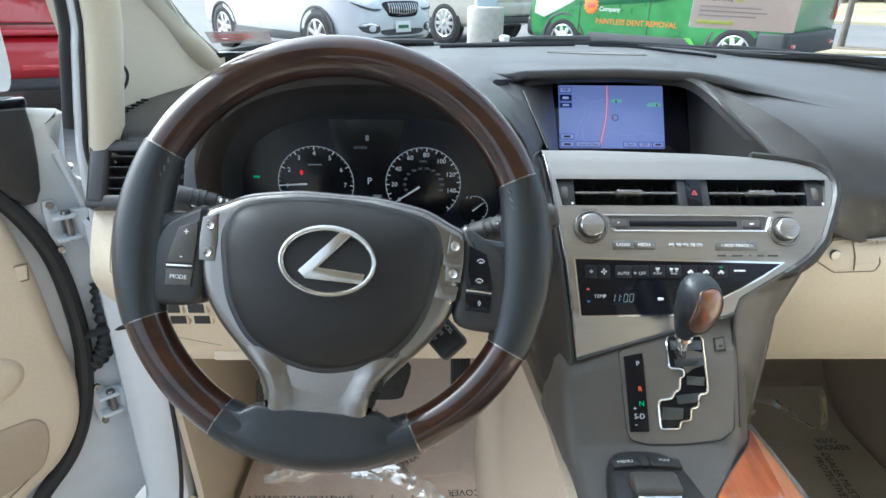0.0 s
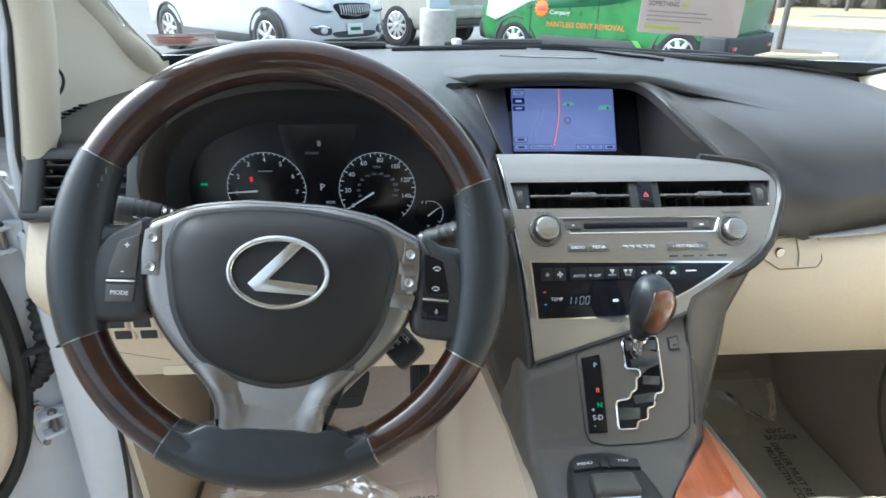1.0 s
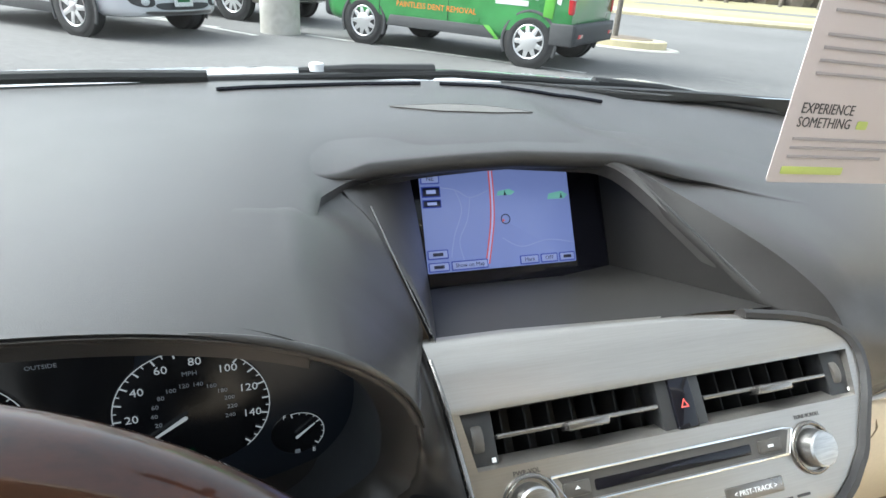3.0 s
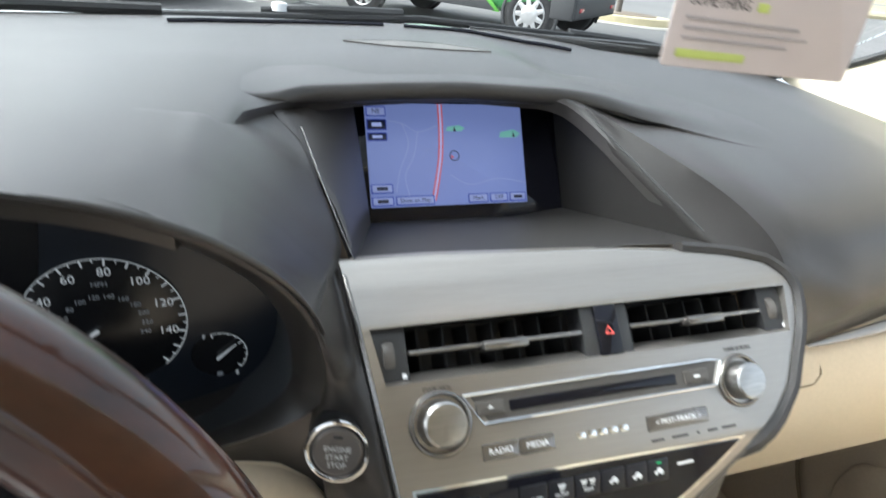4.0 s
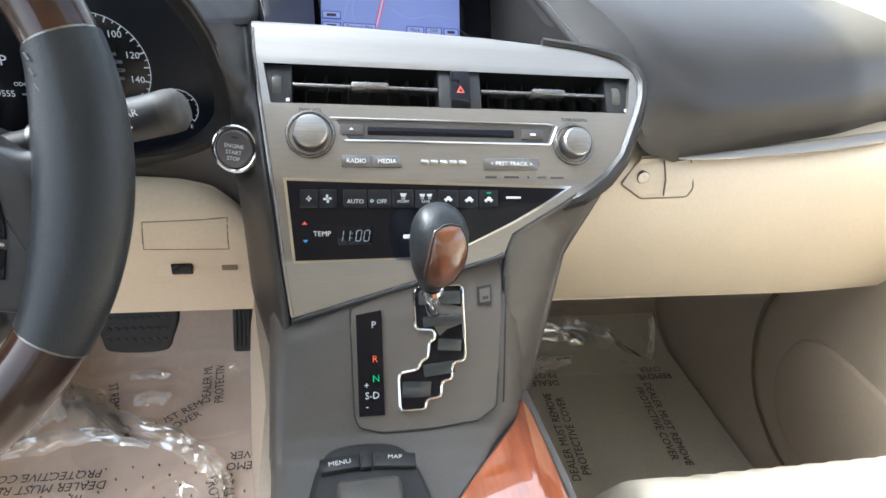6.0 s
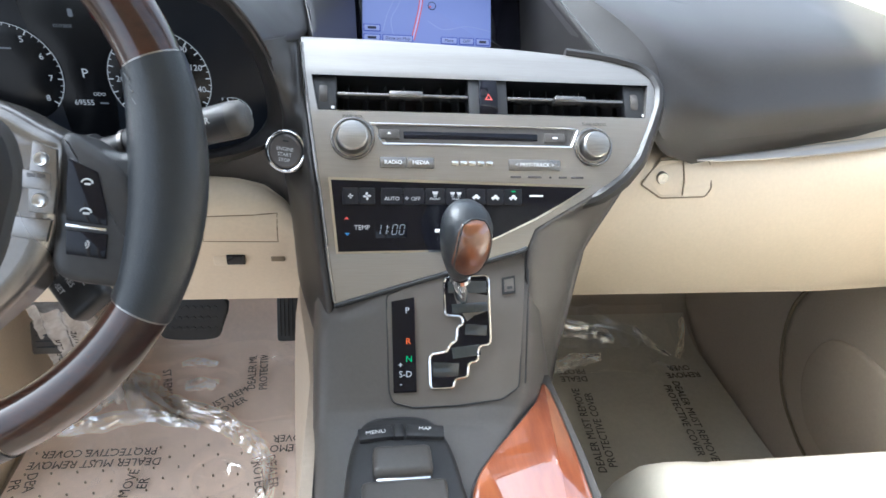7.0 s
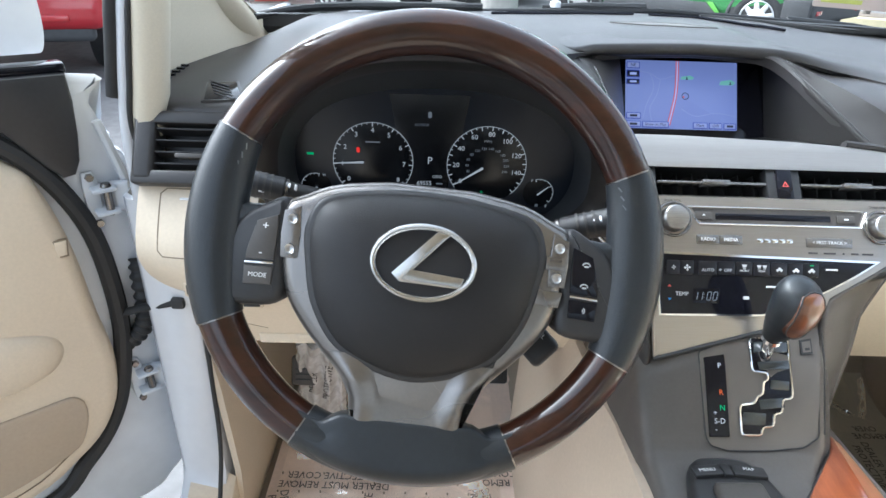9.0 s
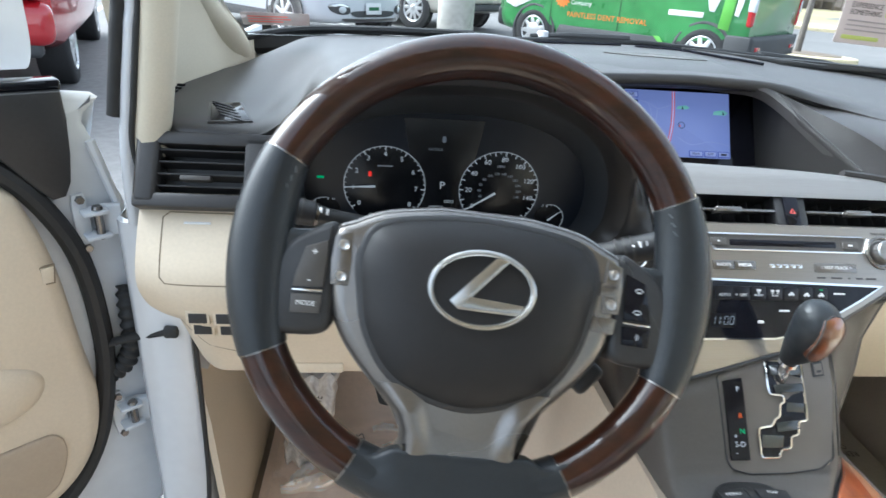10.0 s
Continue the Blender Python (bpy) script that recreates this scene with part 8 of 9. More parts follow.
def body_shell(L, W, stations, n=28):
    """Body sections along the length: (x, half width, low, shoulder height, top height, top half width)."""
    rings = []
    for x, w, z0, zs, zt, wt in stations:
        half = [(0.0, z0), (w * 0.75, z0), (w * 0.94, z0 + 0.04), (w, z0 + 0.14), (w * 1.01, (z0 + zs) / 2), (w, zs - 0.06), (w * 0.985, zs), (wt + (w - wt) * 0.35, zs + (zt - zs) * 0.6), (wt, zt - 0.05), (wt * 0.9, zt - 0.01), (wt * 0.5, zt), (0.0, zt)]
        pts = smooth(half, 3)
        rings.append([(x, y, z) for y, z in pts] + [(x, -y, z) for y, z in reversed(pts[1:-1])])
    return loft(rings)


def side_plate(points, y, h, side):
    """A flat shape in x and z laid on the side of a vehicle at distance y from its middle."""
    pts = points if side > 0 else points[::-1]
    m = Matrix(((1, 0, 0, 0), (0, 0, side, side * y), (0, 1, 0, 0), (0, 0, 0, 1)))
    return xf(plate(points, h, h * 0.4), m)


def arch_and_wheel(car, x, y, r, side, spokes, cap=False, clad=True):
    pts = [(x + (r * 1.22) * math.cos(a), r + (r * 1.22) * math.sin(a)) for a in np.linspace(radians(-25), radians(205), 24)]
    inn = [(x + (r * 1.09) * math.cos(a), r + (r * 1.09) * math.sin(a)) for a in np.linspace(radians(205), radians(-25), 24)]
    if clad:
        part("arch_moulding", side_plate(pts + inn, y - 0.01, 0.022, side), CLAD, car, "grey wheel arch moulding")
    part("arch_liner", side_plate([(x + r * 1.10 * math.cos(a), r + r * 1.10 * math.sin(a)) for a in np.linspace(0, 2 * math.pi, 32, False)], y - 0.03, 0.034, side), RUBBER, car, "black wheel arch liner")
    wheel_of(car, x, side * (y + 0.012), r, side, 0.20, spokes, cap)


def hug(tree, outline, axis, sign, lift=0.012, bulge=0.02, rings=5):
    """A patch that follows a body: an outline seen along an axis ('x' or 'y') is laid on the surface and swelled a little."""
    cx, cy = (sum(p[k] for p in outline) / len(outline) for k in (0, 1))
    out = []
    for i in range(rings + 1):
        s = 1 - 0.97 * i / rings
        row = []
        for a, b in outline:
            u, z = cx + (a - cx) * s, cy + (b - cy) * s
            o = Vector((sign * 5, u, z)) if axis == "x" else Vector((u, sign * 5, z))
            d = Vector((-sign, 0, 0)) if axis == "x" else Vector((0, -sign, 0))
            hit = tree.ray_cast(o, d)[0]
            if hit is None:
                hit = o + d * 3.2
            row.append(tuple(hit - d * (lift + bulge * (1 - s) ** 0.5)))
        out.append(row)
    base = [tuple(Vector(p) + (Vector((-sign, 0, 0)) if axis == "x" else Vector((0, -sign, 0))) * (lift + 0.02)) for p in out[0]]
    return loft([base] + out)


def place(car, x, y, heading):
    car.matrix_basis = Matrix.Translation((x, y, GROUND)) @ Matrix.Rotation(math.atan2(heading[1], heading[0]), 4, "Z")


# white crossover: nose towards the camera's right
suv = thing("parked_suv", (0, 0, 0), "white compact SUV with chrome waterfall grille", "car")
st = [(-2.10, 0.55, 0.45, 0.95, 1.30, 0.40), (-2.0, 0.80, 0.32, 1.0, 1.52, 0.56), (-1.2, 0.885, 0.26, 1.02, 1.63, 0.62), (0.0, 0.89, 0.25, 1.0, 1.64, 0.64), (0.55, 0.89, 0.25, 0.99, 1.50, 0.60), (1.05, 0.885, 0.25, 0.97, 1.10, 0.72), (1.5, 0.87, 0.25, 0.93, 1.04, 0.66), (1.85, 0.80, 0.26, 0.85, 0.97, 0.52), (2.05, 0.64, 0.28, 0.74, 0.88, 0.40), (2.13, 0.48, 0.34, 0.62, 0.72, 0.32)]
shell_suv = body_shell(4.2, 1.78, st)
part("body", shell_suv, WHITE, suv, "white painted body", 50)
tree = BVHTree.FromPolygons(*shell_suv)
for side in (1, -1):
    arch_and_wheel(suv, 1.28, 0.885, 0.335, side, 7)
    arch_and_wheel(suv, -1.28, 0.885, 0.335, side, 7)
    part("sill_cladding", side_plate([(-0.90, 0.24), (0.90, 0.24), (0.90, 0.36), (-0.90, 0.38)], 0.885, 0.014, side), CLAD, suv, "grey sill cladding")
    part("side_window", side_plate([(-1.5, 1.04), (0.85, 1.03), (0.35, 1.46), (-1.3, 1.50)], 0.78, 0.03, side), CAR_GLASS, suv, "dark side window")
    part("door_gap", side_plate([(-0.15, 0.40), (-0.14, 0.40), (-0.14, 1.0), (-0.15, 1.0)], 0.893, 0.003, side), RUBBER, suv)
    lamp = part("headlight", hug(tree, smooth([(side * 0.40, 0.72), (side * 0.46, 0.785), (side * 0.60, 0.83), (side * 0.745, 0.845), (side * 0.74, 0.79), (side * 0.64, 0.73), (side * 0.50, 0.695)], 4, True), "x", 1), LAMP, suv, "clear headlight", 60)
    part("lamp_edge", hug(tree, smooth([(side * 0.39, 0.705), (side * 0.50, 0.682), (side * 0.65, 0.715), (side * 0.755, 0.79), (side * 0.745, 0.775), (side * 0.64, 0.725), (side * 0.50, 0.694)], 4, True), "x", 1, 0.020, 0.002), CLAD, lamp)
    fog = part("fog_lamp_pod", hug(tree, smooth([(side * 0.44, 0.42), (side * 0.46, 0.50), (side * 0.60, 0.53), (side * 0.70, 0.50), (side * 0.66, 0.42), (side * 0.54, 0.39)], 4, True), "x", 1, 0.008, 0.004), CLAD, suv, "dark fog lamp pod", 60)
    part("fog_lamp", hug(tree, [(side * 0.55 + 0.045 * math.cos(a), 0.455 + 0.045 * math.sin(a)) for a in np.linspace(0, 2 * math.pi, 20, False)], "x", 1, 0.016, 0.02), LAMP, fog)
    part("fog_trim", hug(tree, smooth([(side * 0.47, 0.495), (side * 0.58, 0.53), (side * 0.70, 0.505), (side * 0.69, 0.485), (side * 0.58, 0.508), (side * 0.48, 0.48)], 3, True), "x", 1, 0.018, 0.004), CHROME, fog)
grl = part("grille", hug(tree, smooth([(-0.34, 0.79), (0, 0.81), (0.34, 0.79), (0.30, 0.66), (0.20, 0.60), (-0.20, 0.60), (-0.30, 0.66)], 4, True), "x", 1, 0.012, 0.006), PIANO, suv, "black grille opening", 60)
for k in range(13):
    y = -0.27 + 0.045 * k
    part("grille_bar", hug(tree, [(y - 0.009, 0.63 + 0.03 * abs(y) / 0.27), (y + 0.009, 0.63 + 0.03 * abs(y) / 0.27), (y + 0.009, 0.785), (y - 0.009, 0.785)], "x", 1, 0.030, 0.012, 2), CHROME, grl, "chrome grille bar")
part("lower_intake", hug(tree, smooth([(-0.40, 0.43), (0, 0.44), (0.40, 0.43), (0.34, 0.365), (0, 0.355), (-0.34, 0.365)], 4, True), "x", 1, 0.010, 0.004), CLAD, suv, "black lower intake", 60)
npl = part("number_plate", xf(rbox((0.012, 0.30, 0.15), 0.006, 2), pose(2.165, -0.02, 0.47, 0, -6, 0)), MARK, suv, "white number plate")
part("plate_bar", xf(rbox((0.004, 0.20, 0.045), 0.001, 1), pose(2.1735, -0.02, 0.47, 0, -6, 0)), SHADE_GREEN, npl, "dark bar on the plate")
part("lip", hug(tree, smooth([(-0.50, 0.345), (0, 0.335), (0.50, 0.345), (0.46, 0.30), (0, 0.29), (-0.46, 0.30)], 4, True), "x", 1, 0.010, 0.01), KNOB, suv, "silver lower lip", 60)
place(suv, -2.247, 11.16, (math.cos(-0.758), math.sin(-0.758)))

# champagne SUV seen from its rear quarter
tan = thing("parked_suv", (0, 0, 0), "champagne SUV with split-spoke alloy wheels", "car")
st = [(-2.38, 0.70, 0.50, 0.95, 1.30, 0.50), (-2.32, 0.86, 0.36, 1.02, 1.60, 0.60), (-2.0, 0.92, 0.30, 1.06, 1.72, 0.66), (-0.5, 0.93, 0.28, 1.04, 1.74, 0.68), (0.5, 0.93, 0.28, 1.02, 1.62, 0.64), (1.1, 0.92, 0.28, 1.0, 1.14, 0.74), (1.8, 0.88, 0.28, 0.95, 1.05, 0.64), (2.25, 0.70, 0.34, 0.75, 0.88, 0.45)]
part("body", body_shell(4.7, 1.86, st), TAN_PAINT, tan, "champagne painted body", 50)
for side in (1, -1):
    arch_and_wheel(tan, 1.40, 0.925, 0.365, side, 10, False, False)
    arch_and_wheel(tan, -1.40, 0.925, 0.365, side, 10, False, False)
    part("sill_cladding", side_plate([(-1.0, 0.27), (1.0, 0.27), (1.0, 0.42), (-1.0, 0.42)], 0.925, 0.012, side), CLAD, tan, "dark sill cladding")
    part("tail_lamp", xf(rbox((0.12, 0.24, 0.26), 0.05, 3), pose(-2.27, side * 0.76, 1.06, 0, 0, 20 * side)), TAIL, tan, "red tail lamp")
    part("side_window", side_plate([(-1.9, 1.10), (0.85, 1.07), (0.35, 1.50), (-1.6, 1.56)], 0.81, 0.03, side), CAR_GLASS, tan, "dark side window")
part("rear_bumper", xf(rbox((0.16, 1.66, 0.24), 0.06, 3), pose(-2.36, 0, 0.62)), TAN_PAINT, tan, "champagne rear bumper")
part("bumper_step", xf(rbox((0.12, 1.40, 0.12), 0.03, 3), pose(-2.37, 0, 0.44)), CLAD, tan, "dark lower bumper")
npl = part("number_plate", xf(rbox((0.012, 0.30, 0.15), 0.006, 2), pose(-2.40, 0.05, 0.98)), MARK, tan, "white number plate")
part("plate_bar", xf(rbox((0.004, 0.20, 0.05), 0.001, 1), pose(-2.408, 0.05, 0.98)), CLAD, npl)
HT = Vector((-0.70, 0.71, 0)).normalized()
place(tan, -0.02 + HT.x * 1.40 + 0.64, 12.45 + HT.y * 1.40 + 0.60, HT)

# green and white work van
van = thing("work_van", (0, 0, 0), "green and white sign-written work van", "van")
st = [(-1.76, 0.84, 0.36, 1.0, 1.70, 0.76), (-1.71, 0.87, 0.30, 1.05, 1.76, 0.78), (-1.0, 0.88, 0.28, 1.05, 1.80, 0.80), (0.55, 0.88, 0.28, 1.02, 1.78, 0.78), (1.05, 0.88, 0.28, 1.00, 1.45, 0.70), (1.45, 0.875, 0.28, 0.98, 1.12, 0.68), (1.80, 0.84, 0.28, 0.92, 1.02, 0.60), (2.02, 0.72, 0.30, 0.78, 0.88, 0.50), (2.10, 0.55, 0.34, 0.60, 0.70, 0.40)]
part("body", body_shell(4.1, 1.76, st), GREEN_PAINT, van, "green wrapped body", 50)
VR = 0.31
for side in (1, -1):
    arch_and_wheel(van, 1.26, 0.876, VR, side, 9, True)
    arch_and_wheel(van, -1.25, 0.876, VR, side, 9, True)
    part("side_window", side_plate([(0.55, 1.10), (1.25, 1.08), (0.95, 1.45), (0.50, 1.50)], 0.80, 0.03, side), CAR_GLASS, van, "dark cab window")
    part("tail_lamp", xf(rbox((0.09, 0.09, 0.52), 0.03, 3), pose(-1.73, side * 0.835, 0.92)), TAIL, van, "tall red tail lamp")
    part("tail_lens", xf(rbox((0.095, 0.075, 0.16), 0.02, 3), pose(-1.735, side * 0.845, 0.90)), LAMP, van, "clear reversing lens")
    part("white_panel", side_plate([(1.62, 0.60), (1.80, 0.66), (1.76, 0.96), (1.30, 1.02), (0.30, 1.03), (0.62, 0.96), (1.05, 0.86), (1.34, 0.72)], 0.8860, 0.004, side), MARK, van, "white sweep of the wrap")
    part("green_sweep", side_plate([(0.25, 1.00), (0.75, 0.92), (1.10, 0.78), (0.6, 0.80), (-0.2, 0.86), (-1.0, 1.02)], 0.8865, 0.003, side), LIME if side < 0 else SHADE_GREEN, van, "dark green sweep")
    part("lime_panel", side_plate([(-1.40, 0.62), (-1.53, 0.60), (-1.55, 1.02), (-1.42, 1.02)], 0.8865, 0.004, side), LIME, van, "lime wrap figure")
    part("white_figure", side_plate([(-1.26, 0.80), (-1.32, 0.79), (-1.39, 1.02), (-1.18, 1.02)], 0.8865, 0.004, side), MARK, van, "white wrap figure")
    part("white_figure", side_plate([(-1.56, 0.78), (-1.61, 0.76), (-1.645, 1.00), (-1.57, 1.02)], 0.8865, 0.004, side), MARK, van, "white wrap figure")
    part("lower_moulding", side_plate([(0.86, 0.30), (0.80, 0.44), (-0.62, 0.44), (-0.80, 0.30)], 0.880, 0.024, side), CLAD, van, "dark lower side moulding")
    part("lime_stripe", side_plate([(-0.62, 0.45), (-0.70, 0.45), (-0.86, 0.29), (-0.76, 0.29)], 0.889, 0.004, side), LIME, van, "lime stripe")
    for gx in (0.98, -0.10):
        part("door_gap", side_plate([(gx, 0.42), (gx + 0.008, 0.42), (gx + 0.008, 1.05), (gx, 1.05)], 0.8910, 0.002, side), RUBBER, van)
    for hx in (0.16, -0.20):
        part("door_handle", side_plate(rrect(0.17, 0.035, 0.012, 3, hx, 0.93), 0.889, 0.03, side), SHADE_GREEN, van, "green door handle")
    m = Matrix(((-side, 0, 0, 0), (0, 0, side, side * 0.8935), (0, 1, 0, 0), (0, 0, 0, 1)))

    def sign(words, size, x, z, mat, wide=1.0):
        letters("sign_lettering", words, size, m @ Matrix.Translation((-side * x, z, 0.0)), mat, van, wide=wide)

    sign("PAINTLESS DENT REMOVAL", 0.098, 0.10, 0.585, ORANGE_INK, 1.0)
    sign("Company", 0.085, 0.50, 0.745, MARK)
    part("lettering_bar", side_plate(rrect(0.44, 0.062, 0.01, 3, -0.98, 0.745), 0.889, 0.004, side), MARK, van, "white bar of small lettering")
    sunp = []
    for k in range(28):
        a, rr0 = 2 * math.pi * k / 28, 0.13 if k % 2 == 0 else 0.095
        sunp.append((0.80 + rr0 * math.cos(a), 0.79 + rr0 * math.sin(a)))
    part("sun_badge", side_plate(sunp, 0.8905, 0.004, side), ORANGE_INK, van, "orange sun badge")
    part("badge_bars", side_plate(rrect(0.13, 0.06, 0.01, 3, 0.80, 0.79), 0.8950, 0.002, side), HAZ, van, "red bars on the badge")
    part("headlight", xf(rbox((0.20, 0.16, 0.18), 0.06, 3), pose(1.80, side * 0.72, 0.84, 0, 0, -35 * side)), LAMP, van, "clear headlight")
part("rear_bumper", xf(rbox((0.16, 1.70, 0.26), 0.05, 3), pose(-1.75, 0, 0.43)), CLAD, van, "dark rear bumper")
for side in (1, -1):
    part("bumper_side", xf(rbox((0.30, 0.05, 0.26), 0.02, 3), pose(-1.66, side * 0.868, 0.43)), CLAD, van, "dark bumper corner")
    part("reflector", xf(rbox((0.02, 0.16, 0.05), 0.008, 2), pose(-1.83, side * 0.66, 0.42)), TAIL, van, "red reflector")
part("front_bumper", xf(rbox((0.30, 1.50, 0.30), 0.08, 3), pose(1.93, 0, 0.46)), CLAD, van, "dark front bumper")
HV = Vector((1.64 - 3.33, 9.80 - 7.92, 0)).normalized()
# the near side of the van faces the camera
near = Vector((-HV.y, HV.x, 0))
place(van, 2.485 - near.x * 0.88, 8.86 - near.y * 0.88, HV)

# red SUV beyond the open door
red = thing("parked_suv", (0, 0, 0), "red SUV seen from behind", "car")
st = [(-2.30, 0.76, 0.50, 1.0, 1.40, 0.60), (-2.24, 0.88, 0.40, 1.06, 1.62, 0.64), (-1.9, 0.93, 0.34, 1.08, 1.72, 0.66), (0.5, 0.93, 0.30, 1.04, 1.66, 0.64), (1.2, 0.92, 0.30, 1.0, 1.14, 0.74), (2.2, 0.80, 0.34, 0.80, 0.95, 0.5)]
part("body", body_shell(4.5, 1.86, st), RED_PAINT, red, "red painted body", 50)
part("rear_bumper", xf(rbox((0.20, 1.80, 0.30), 0.09, 4), pose(-2.29, 0, 0.56)), RED_PAINT, red, "red rear bumper", 50)
part("bumper_crease", xf(rbox((0.16, 1.70, 0.04), 0.015, 3), pose(-2.33, 0, 0.735)), RED_PAINT, red, "red bumper ledge")
part("lower_valance", xf(rbox((0.14, 1.60, 0.12), 0.04, 3), pose(-2.27, 0, 0.39)), CLAD, red, "dark lower valance")
part("reflector", xf(rbox((0.02, 0.24, 0.045), 0.008, 2), pose(-2.395, -0.55, 0.50)), TAIL, red, "red reflector")
part("badge", xf(rbox((0.012, 0.13, 0.07), 0.004, 2), pose(-2.34, -0.62, 0.98)), MARK, red, "small pale badge")
part("hatch_gap", xf(rbox((0.01, 1.50, 0.012), 0.002, 1), pose(-2.362, 0, 0.79)), RUBBER, red)
stk = part("bumper_sticker", xf(rbox((0.008, 0.34, 0.16), 0.002, 1), pose(-2.345, 0.10, 1.02)), MARK, red, "blue and white bumper sticker")
part("sticker_band", xf(rbox((0.004, 0.32, 0.075), 0.001, 1), pose(-2.351, 0.10, 1.045)), surface("sticker_blue", (0.05, 0.10, 0.26), 0.5), stk)
for side in (1, -1):
    wheel_of(red, -1.45, side * 0.90, 0.35, side, 0.24, 7)
    wheel_of(red, 1.35, side * 0.90, 0.35, side, 0.24, 7)
    part("tail_lamp", xf(rbox((0.14, 0.20, 0.30), 0.05, 3), pose(-2.22, side * 0.80, 1.16)), TAIL, red, "red tail lamp")
HR = Vector((-0.33, 0.944, 0)).normalized()
rright = Vector((HR.y, -HR.x, 0))
place(red, -2.72 - rright.x * 0.93 + HR.x * 2.35, 5.05 - rright.y * 0.93 + HR.y * 2.35, HR)
red.location.z = 0.16

# ---- lamp post base, island, verge ----
CONCRETE = surface("stained_concrete", (0.50, 0.47, 0.41), 0.85, vary=0.15, grain=14, bump=0.6, bump_scale=60, second=(0.62, 0.60, 0.55), blotch=3)
post = thing("lamp_post_base", (0.585, 10.75, GROUND), "stained round concrete lamp post base", "post")
part("footing", xf(lathe([(0.01, 0.72), (0.25, 0.72), (0.285, 0.70), (0.292, 0.66), (0.290, 0.30), (0.295, 0.02), (0.30, 0.0)], 36), Matrix.Translation((0.585, 10.75, GROUND))), CONCRETE, post, "stained concrete cylinder")
part("base_cover", xf(rbox((0.34, 0.34, 0.26), 0.03, 3), pose(0.585, 10.75, GROUND + 0.84)), surface("pale_blue_metal", (0.52, 0.62, 0.68), 0.4, vary=0.08), post, "pale blue metal cover")
part("pole", xf(lathe([(0.07, 0.95), (0.065, 3.0), (0.05, 6.5)], 18), Matrix.Translation((0.585, 10.75, GROUND))), KNOB, post, "grey lamp pole")
LINE = surface("worn_white_paint", (0.52, 0.51, 0.48), 0.8, vary=0.25, grain=25)
for p0, p1 in (((0.95, 10.60), (4.0, 7.6)), ((-0.3, 11.2), (-3.0, 13.6)), ((0.2, 10.3), (-2.4, 13.9)), ((-4.5, 8.4), (-6.0, 14.0))):
    d = (Vector(p1) - Vector(p0))
    n = Vector((-d.y, d.x)).normalized() * 0.05
    a, b = Vector(p0), Vector(p1)
    solid("bay_line", loft([[(*(a + n), GROUND - 0.01), (*(b + n), GROUND - 0.01), (*(b - n), GROUND - 0.01), (*(a - n), GROUND - 0.01)], [(*(a + n), GROUND + 0.004), (*(b + n), GROUND + 0.004), (*(b - n), GROUND + 0.004), (*(a - n), GROUND + 0.004)]]), LINE, "worn white parking bay line", "road marking", "structure")
KERB = surface("yellow_kerb_concrete", (0.60, 0.52, 0.34), 0.85, vary=0.15, grain=12, bump=0.5, bump_scale=50)
MULCH = surface("brown_mulch", (0.20, 0.16, 0.12), 0.95, vary=0.4, grain=25, bump=1.0, bump_scale=30)
GRASS = surface("dry_winter_grass", (0.36, 0.31, 0.16), 0.95, vary=0.3, grain=3, bump=1.0, bump_scale=20, second=(0.46, 0.41, 0.24), blotch=0.25)


def slab(outline, z0, z1):
    return loft([[(x, y, z0) for x, y in outline], [(x, y, z1 - 0.02) for x, y in outline], [(x, y, z1) for x, y in offset2(outline, 0.02)]])


tip = Vector((7.05, 10.05))
isl = smooth([(7.0, 10.0), (7.15, 10.35), (6.9, 10.9), (6.3, 12.0), (5.2, 13.8), (4.4, 13.4), (5.3, 11.6), (6.0, 10.5), (6.5, 10.05)], 6, True)
island = thing("kerb_island", (6.0, 11.5, GROUND), "pale kerbed parking island with brown mulch", "kerb island")
part("apron", slab([(x + (x - 5.9) * 0.14, y + (y - 11.7) * 0.10) for x, y in isl], GROUND - 0.05, GROUND + 0.025), CONCRETE, island, "pale concrete apron")
part("kerb", slab(isl, GROUND - 0.05, GROUND + 0.15), KERB, island, "pale yellow kerb")
part("mulch", slab([(5.9 + (x - 5.9) * 0.86, 11.7 + (y - 11.7) * 0.9) for x, y in isl], GROUND, GROUND + 0.165), MULCH, island, "brown mulch bed")
BARK = surface("grey_bark", (0.17, 0.15, 0.13), 0.9, vary=0.3, grain=30, bump=0.8, bump_scale=60)


def bare_tree(x, y, h, r, seed, label):
    rnd = random.Random(seed)
    t = thing("bare_tree", (x, y, GROUND), label, "tree", "bare trees")
    trunk = [(x + 0.03 * h * noise.noise(Vector((seed, k, 0))) * k / 6, y, GROUND + 0.1 + h * k / 6) for k in range(7)]
    part("trunk", tube(trunk, [r * (1 - 0.75 * k / 6) for k in range(7)], 10), BARK, t, "slim grey trunk")
    limbs = []
    for k in range(16):
        f = 0.35 + 0.6 * rnd.random()
        p = Vector(trunk[min(5, int(f * 6))])
        d = Vector((rnd.uniform(-1, 1), rnd.uniform(-1, 1), rnd.uniform(0.6, 1.5))).normalized() * h * 0.28 * (1.2 - f)
        limbs.append(tube([p, p + d * 0.5 + Vector((0, 0, 0.04 * h)), p + d + Vector((0, 0, 0.09 * h))], [r * 0.30, r * 0.18, r * 0.05], 6))
    part("limbs", join(*limbs), BARK, t, "thin bare limbs")


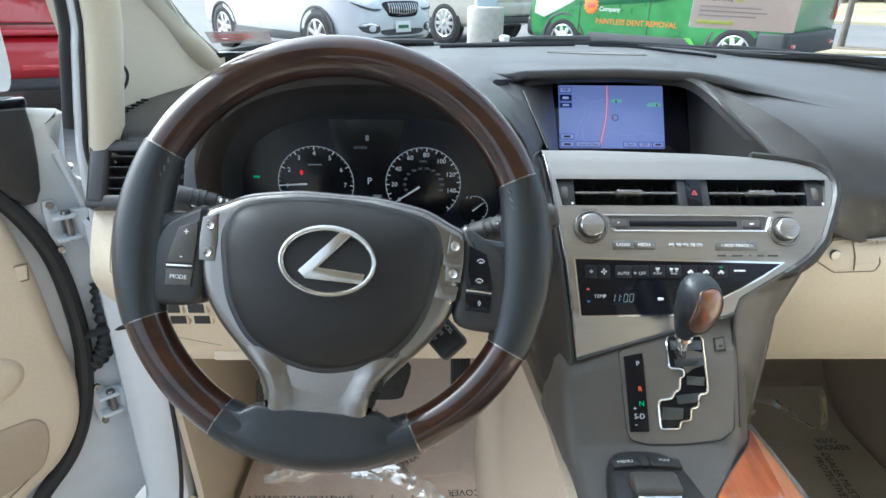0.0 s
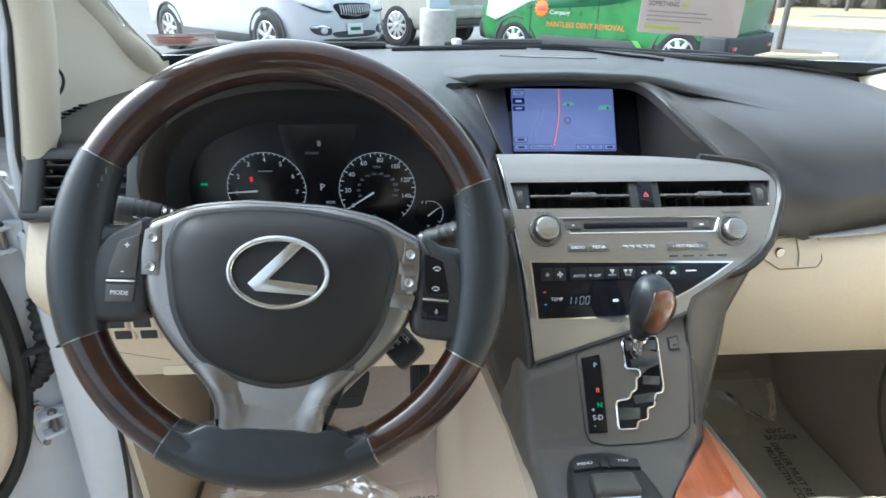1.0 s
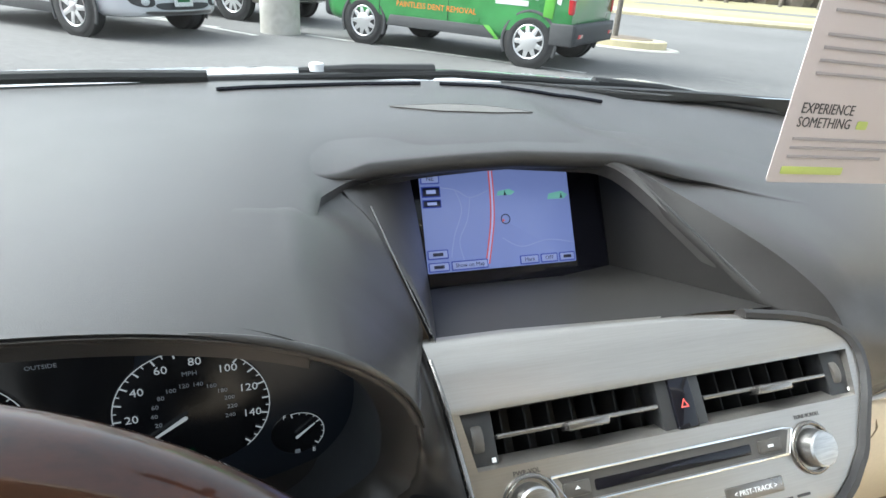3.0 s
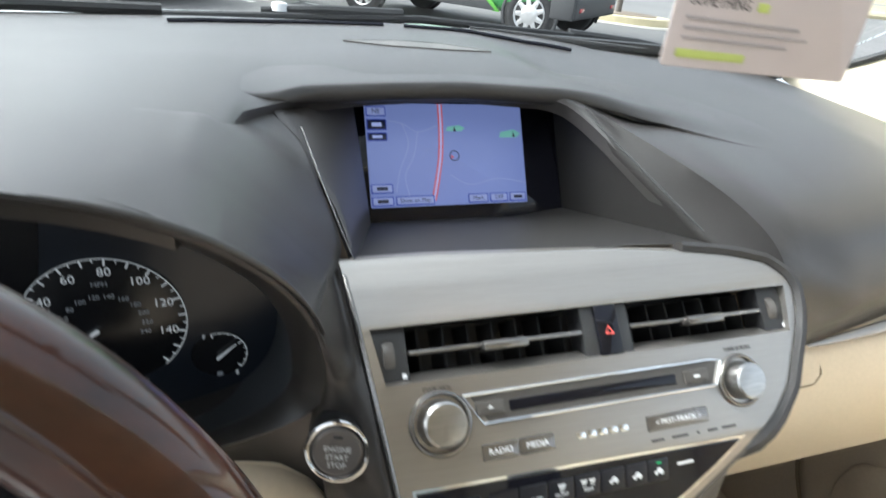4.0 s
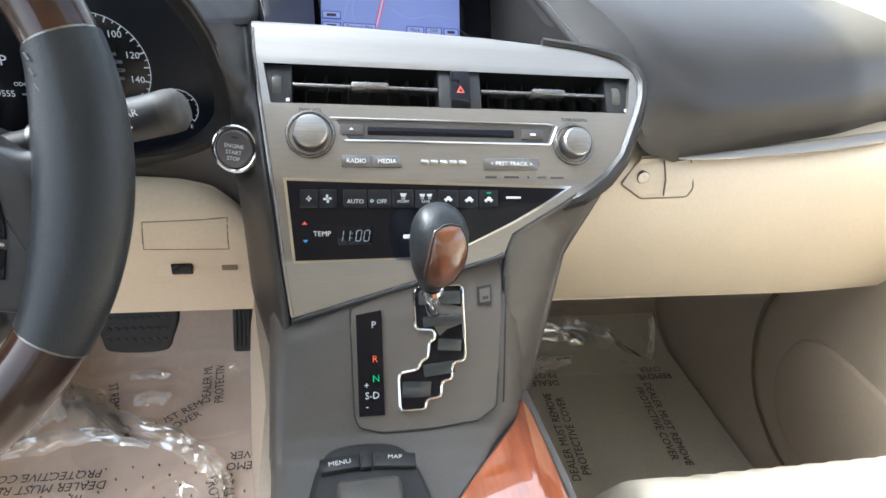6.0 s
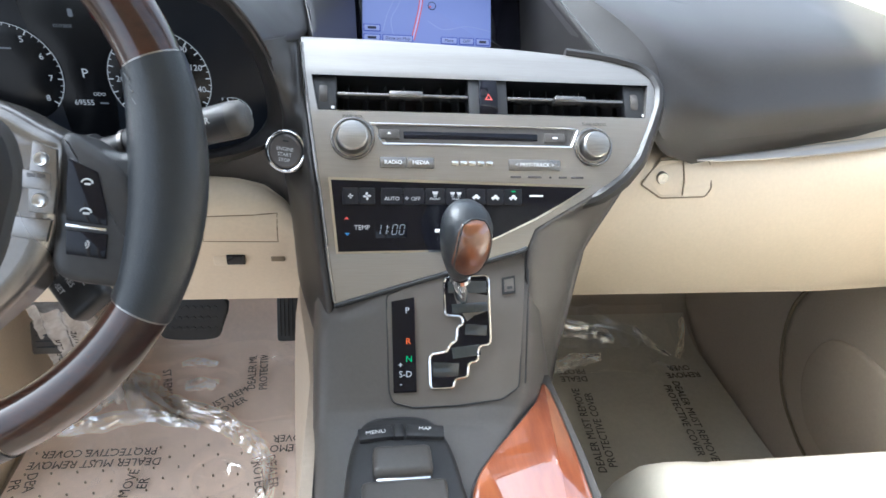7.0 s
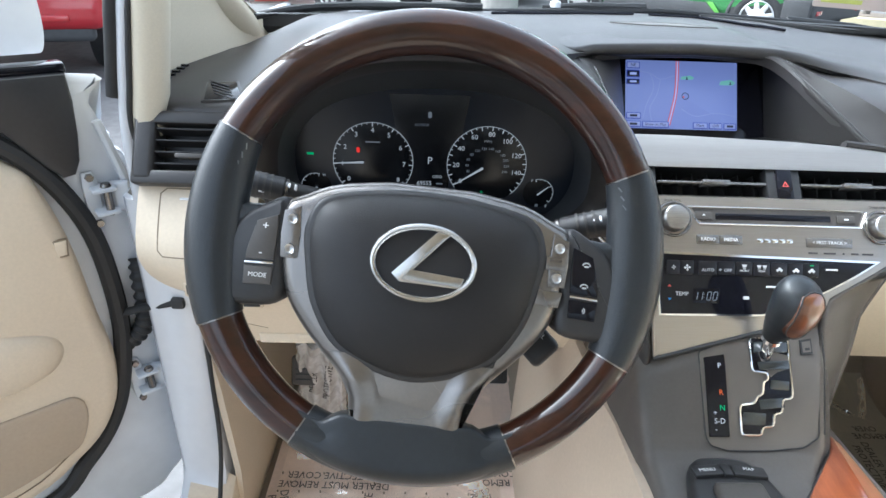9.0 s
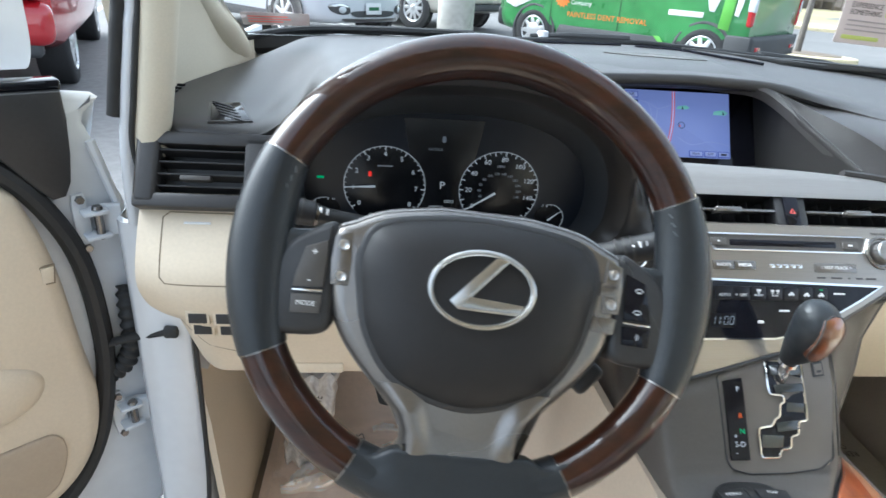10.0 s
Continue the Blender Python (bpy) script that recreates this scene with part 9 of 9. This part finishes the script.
bare_tree(6.45, 10.75, 4.5, 0.055, 3, "slim bare young tree in the island")
verge_y = [(9.0, 24.5), (12.5, 21.0), (14.5, 18.8), (17.0, 17.2), (24, 14.5), (40, 10.0), (90, 0.0), (300, 0), (300, 120), (-40, 120), (-20, 60), (0, 36)]
solid("verge", slab(verge_y, GROUND - 0.05, GROUND + 0.14), GRASS, "dry straw-coloured grass verge", "grass", "structure")
kerb_line = [Vector((*p, GROUND + 0.08)) for p in ((0, 35.9), (9.0, 24.4), (12.5, 20.9), (14.5, 18.7), (17.0, 17.1), (24, 14.4), (40, 9.9), (88, -0.1))]
solid("verge_kerb", tube(smooth(kerb_line, 6), 0.13, 8), KERB, "pale kerb along the verge", "kerb", "structure")
solid("far_lane", slab([(18, 27), (26, 21.5), (44, 15), (45, 17), (28, 24), (20, 29)], GROUND + 0.10, GROUND + 0.146), ASPHALT, "strip of road beyond the verge", "road", "structure")
rnd = random.Random(11)
for k in range(14):
    a = k / 13
    bare_tree(14 + 34 * a + rnd.uniform(-1, 1), 44 - 16 * a + rnd.uniform(-2, 2), rnd.uniform(6, 10), rnd.uniform(0.10, 0.2), 20 + k, "bare grey tree at the edge of the wood")
WOODS = surface("brown_winter_wood", (0.13, 0.11, 0.09), 0.95, vary=0.4, grain=2, bump=1.0, bump_scale=6, second=(0.20, 0.17, 0.14), blotch=0.4)
stems = []
for k in range(420):
    a = rnd.random()
    x, y = 2 + 62 * a + rnd.uniform(-2, 2), 54 - 24 * a + rnd.uniform(0, 9)
    h, r = rnd.uniform(5, 12), rnd.uniform(0.06, 0.16)
    stems.append(tube([(x, y, GROUND), (x + rnd.uniform(-0.3, 0.3), y, GROUND + h * 0.5), (x + rnd.uniform(-0.6, 0.6), y, GROUND + h)], [r, r * 0.7, r * 0.2], 5))
solid("far_wood", join(*stems), WOODS, "far belt of bare brown winter trees", "woods", "stuff")
scrub = []
for k in range(260):
    a = rnd.random()
    x, y = 2 + 64 * a + rnd.uniform(-2, 2), 53 - 24 * a + rnd.uniform(0, 10)
    s = rnd.uniform(0.5, 1.3)
    ring = [[(x + s * q * math.cos(2 * math.pi * j / 7) * (1 + 0.35 * rnd.random()), y + s * q * math.sin(2 * math.pi * j / 7) * (1 + 0.35 * rnd.random()), GROUND + s * 1.5 * hh * (1 + 0.3 * rnd.random())) for j in range(7)] for q, hh in ((0.8, 0.0), (1.0, 0.35), (0.75, 0.8), (0.2, 1.0))]
    scrub.append(loft(ring))
solid("scrub", join(*scrub), WOODS, "low brown scrub under the far trees", "scrub", "stuff")
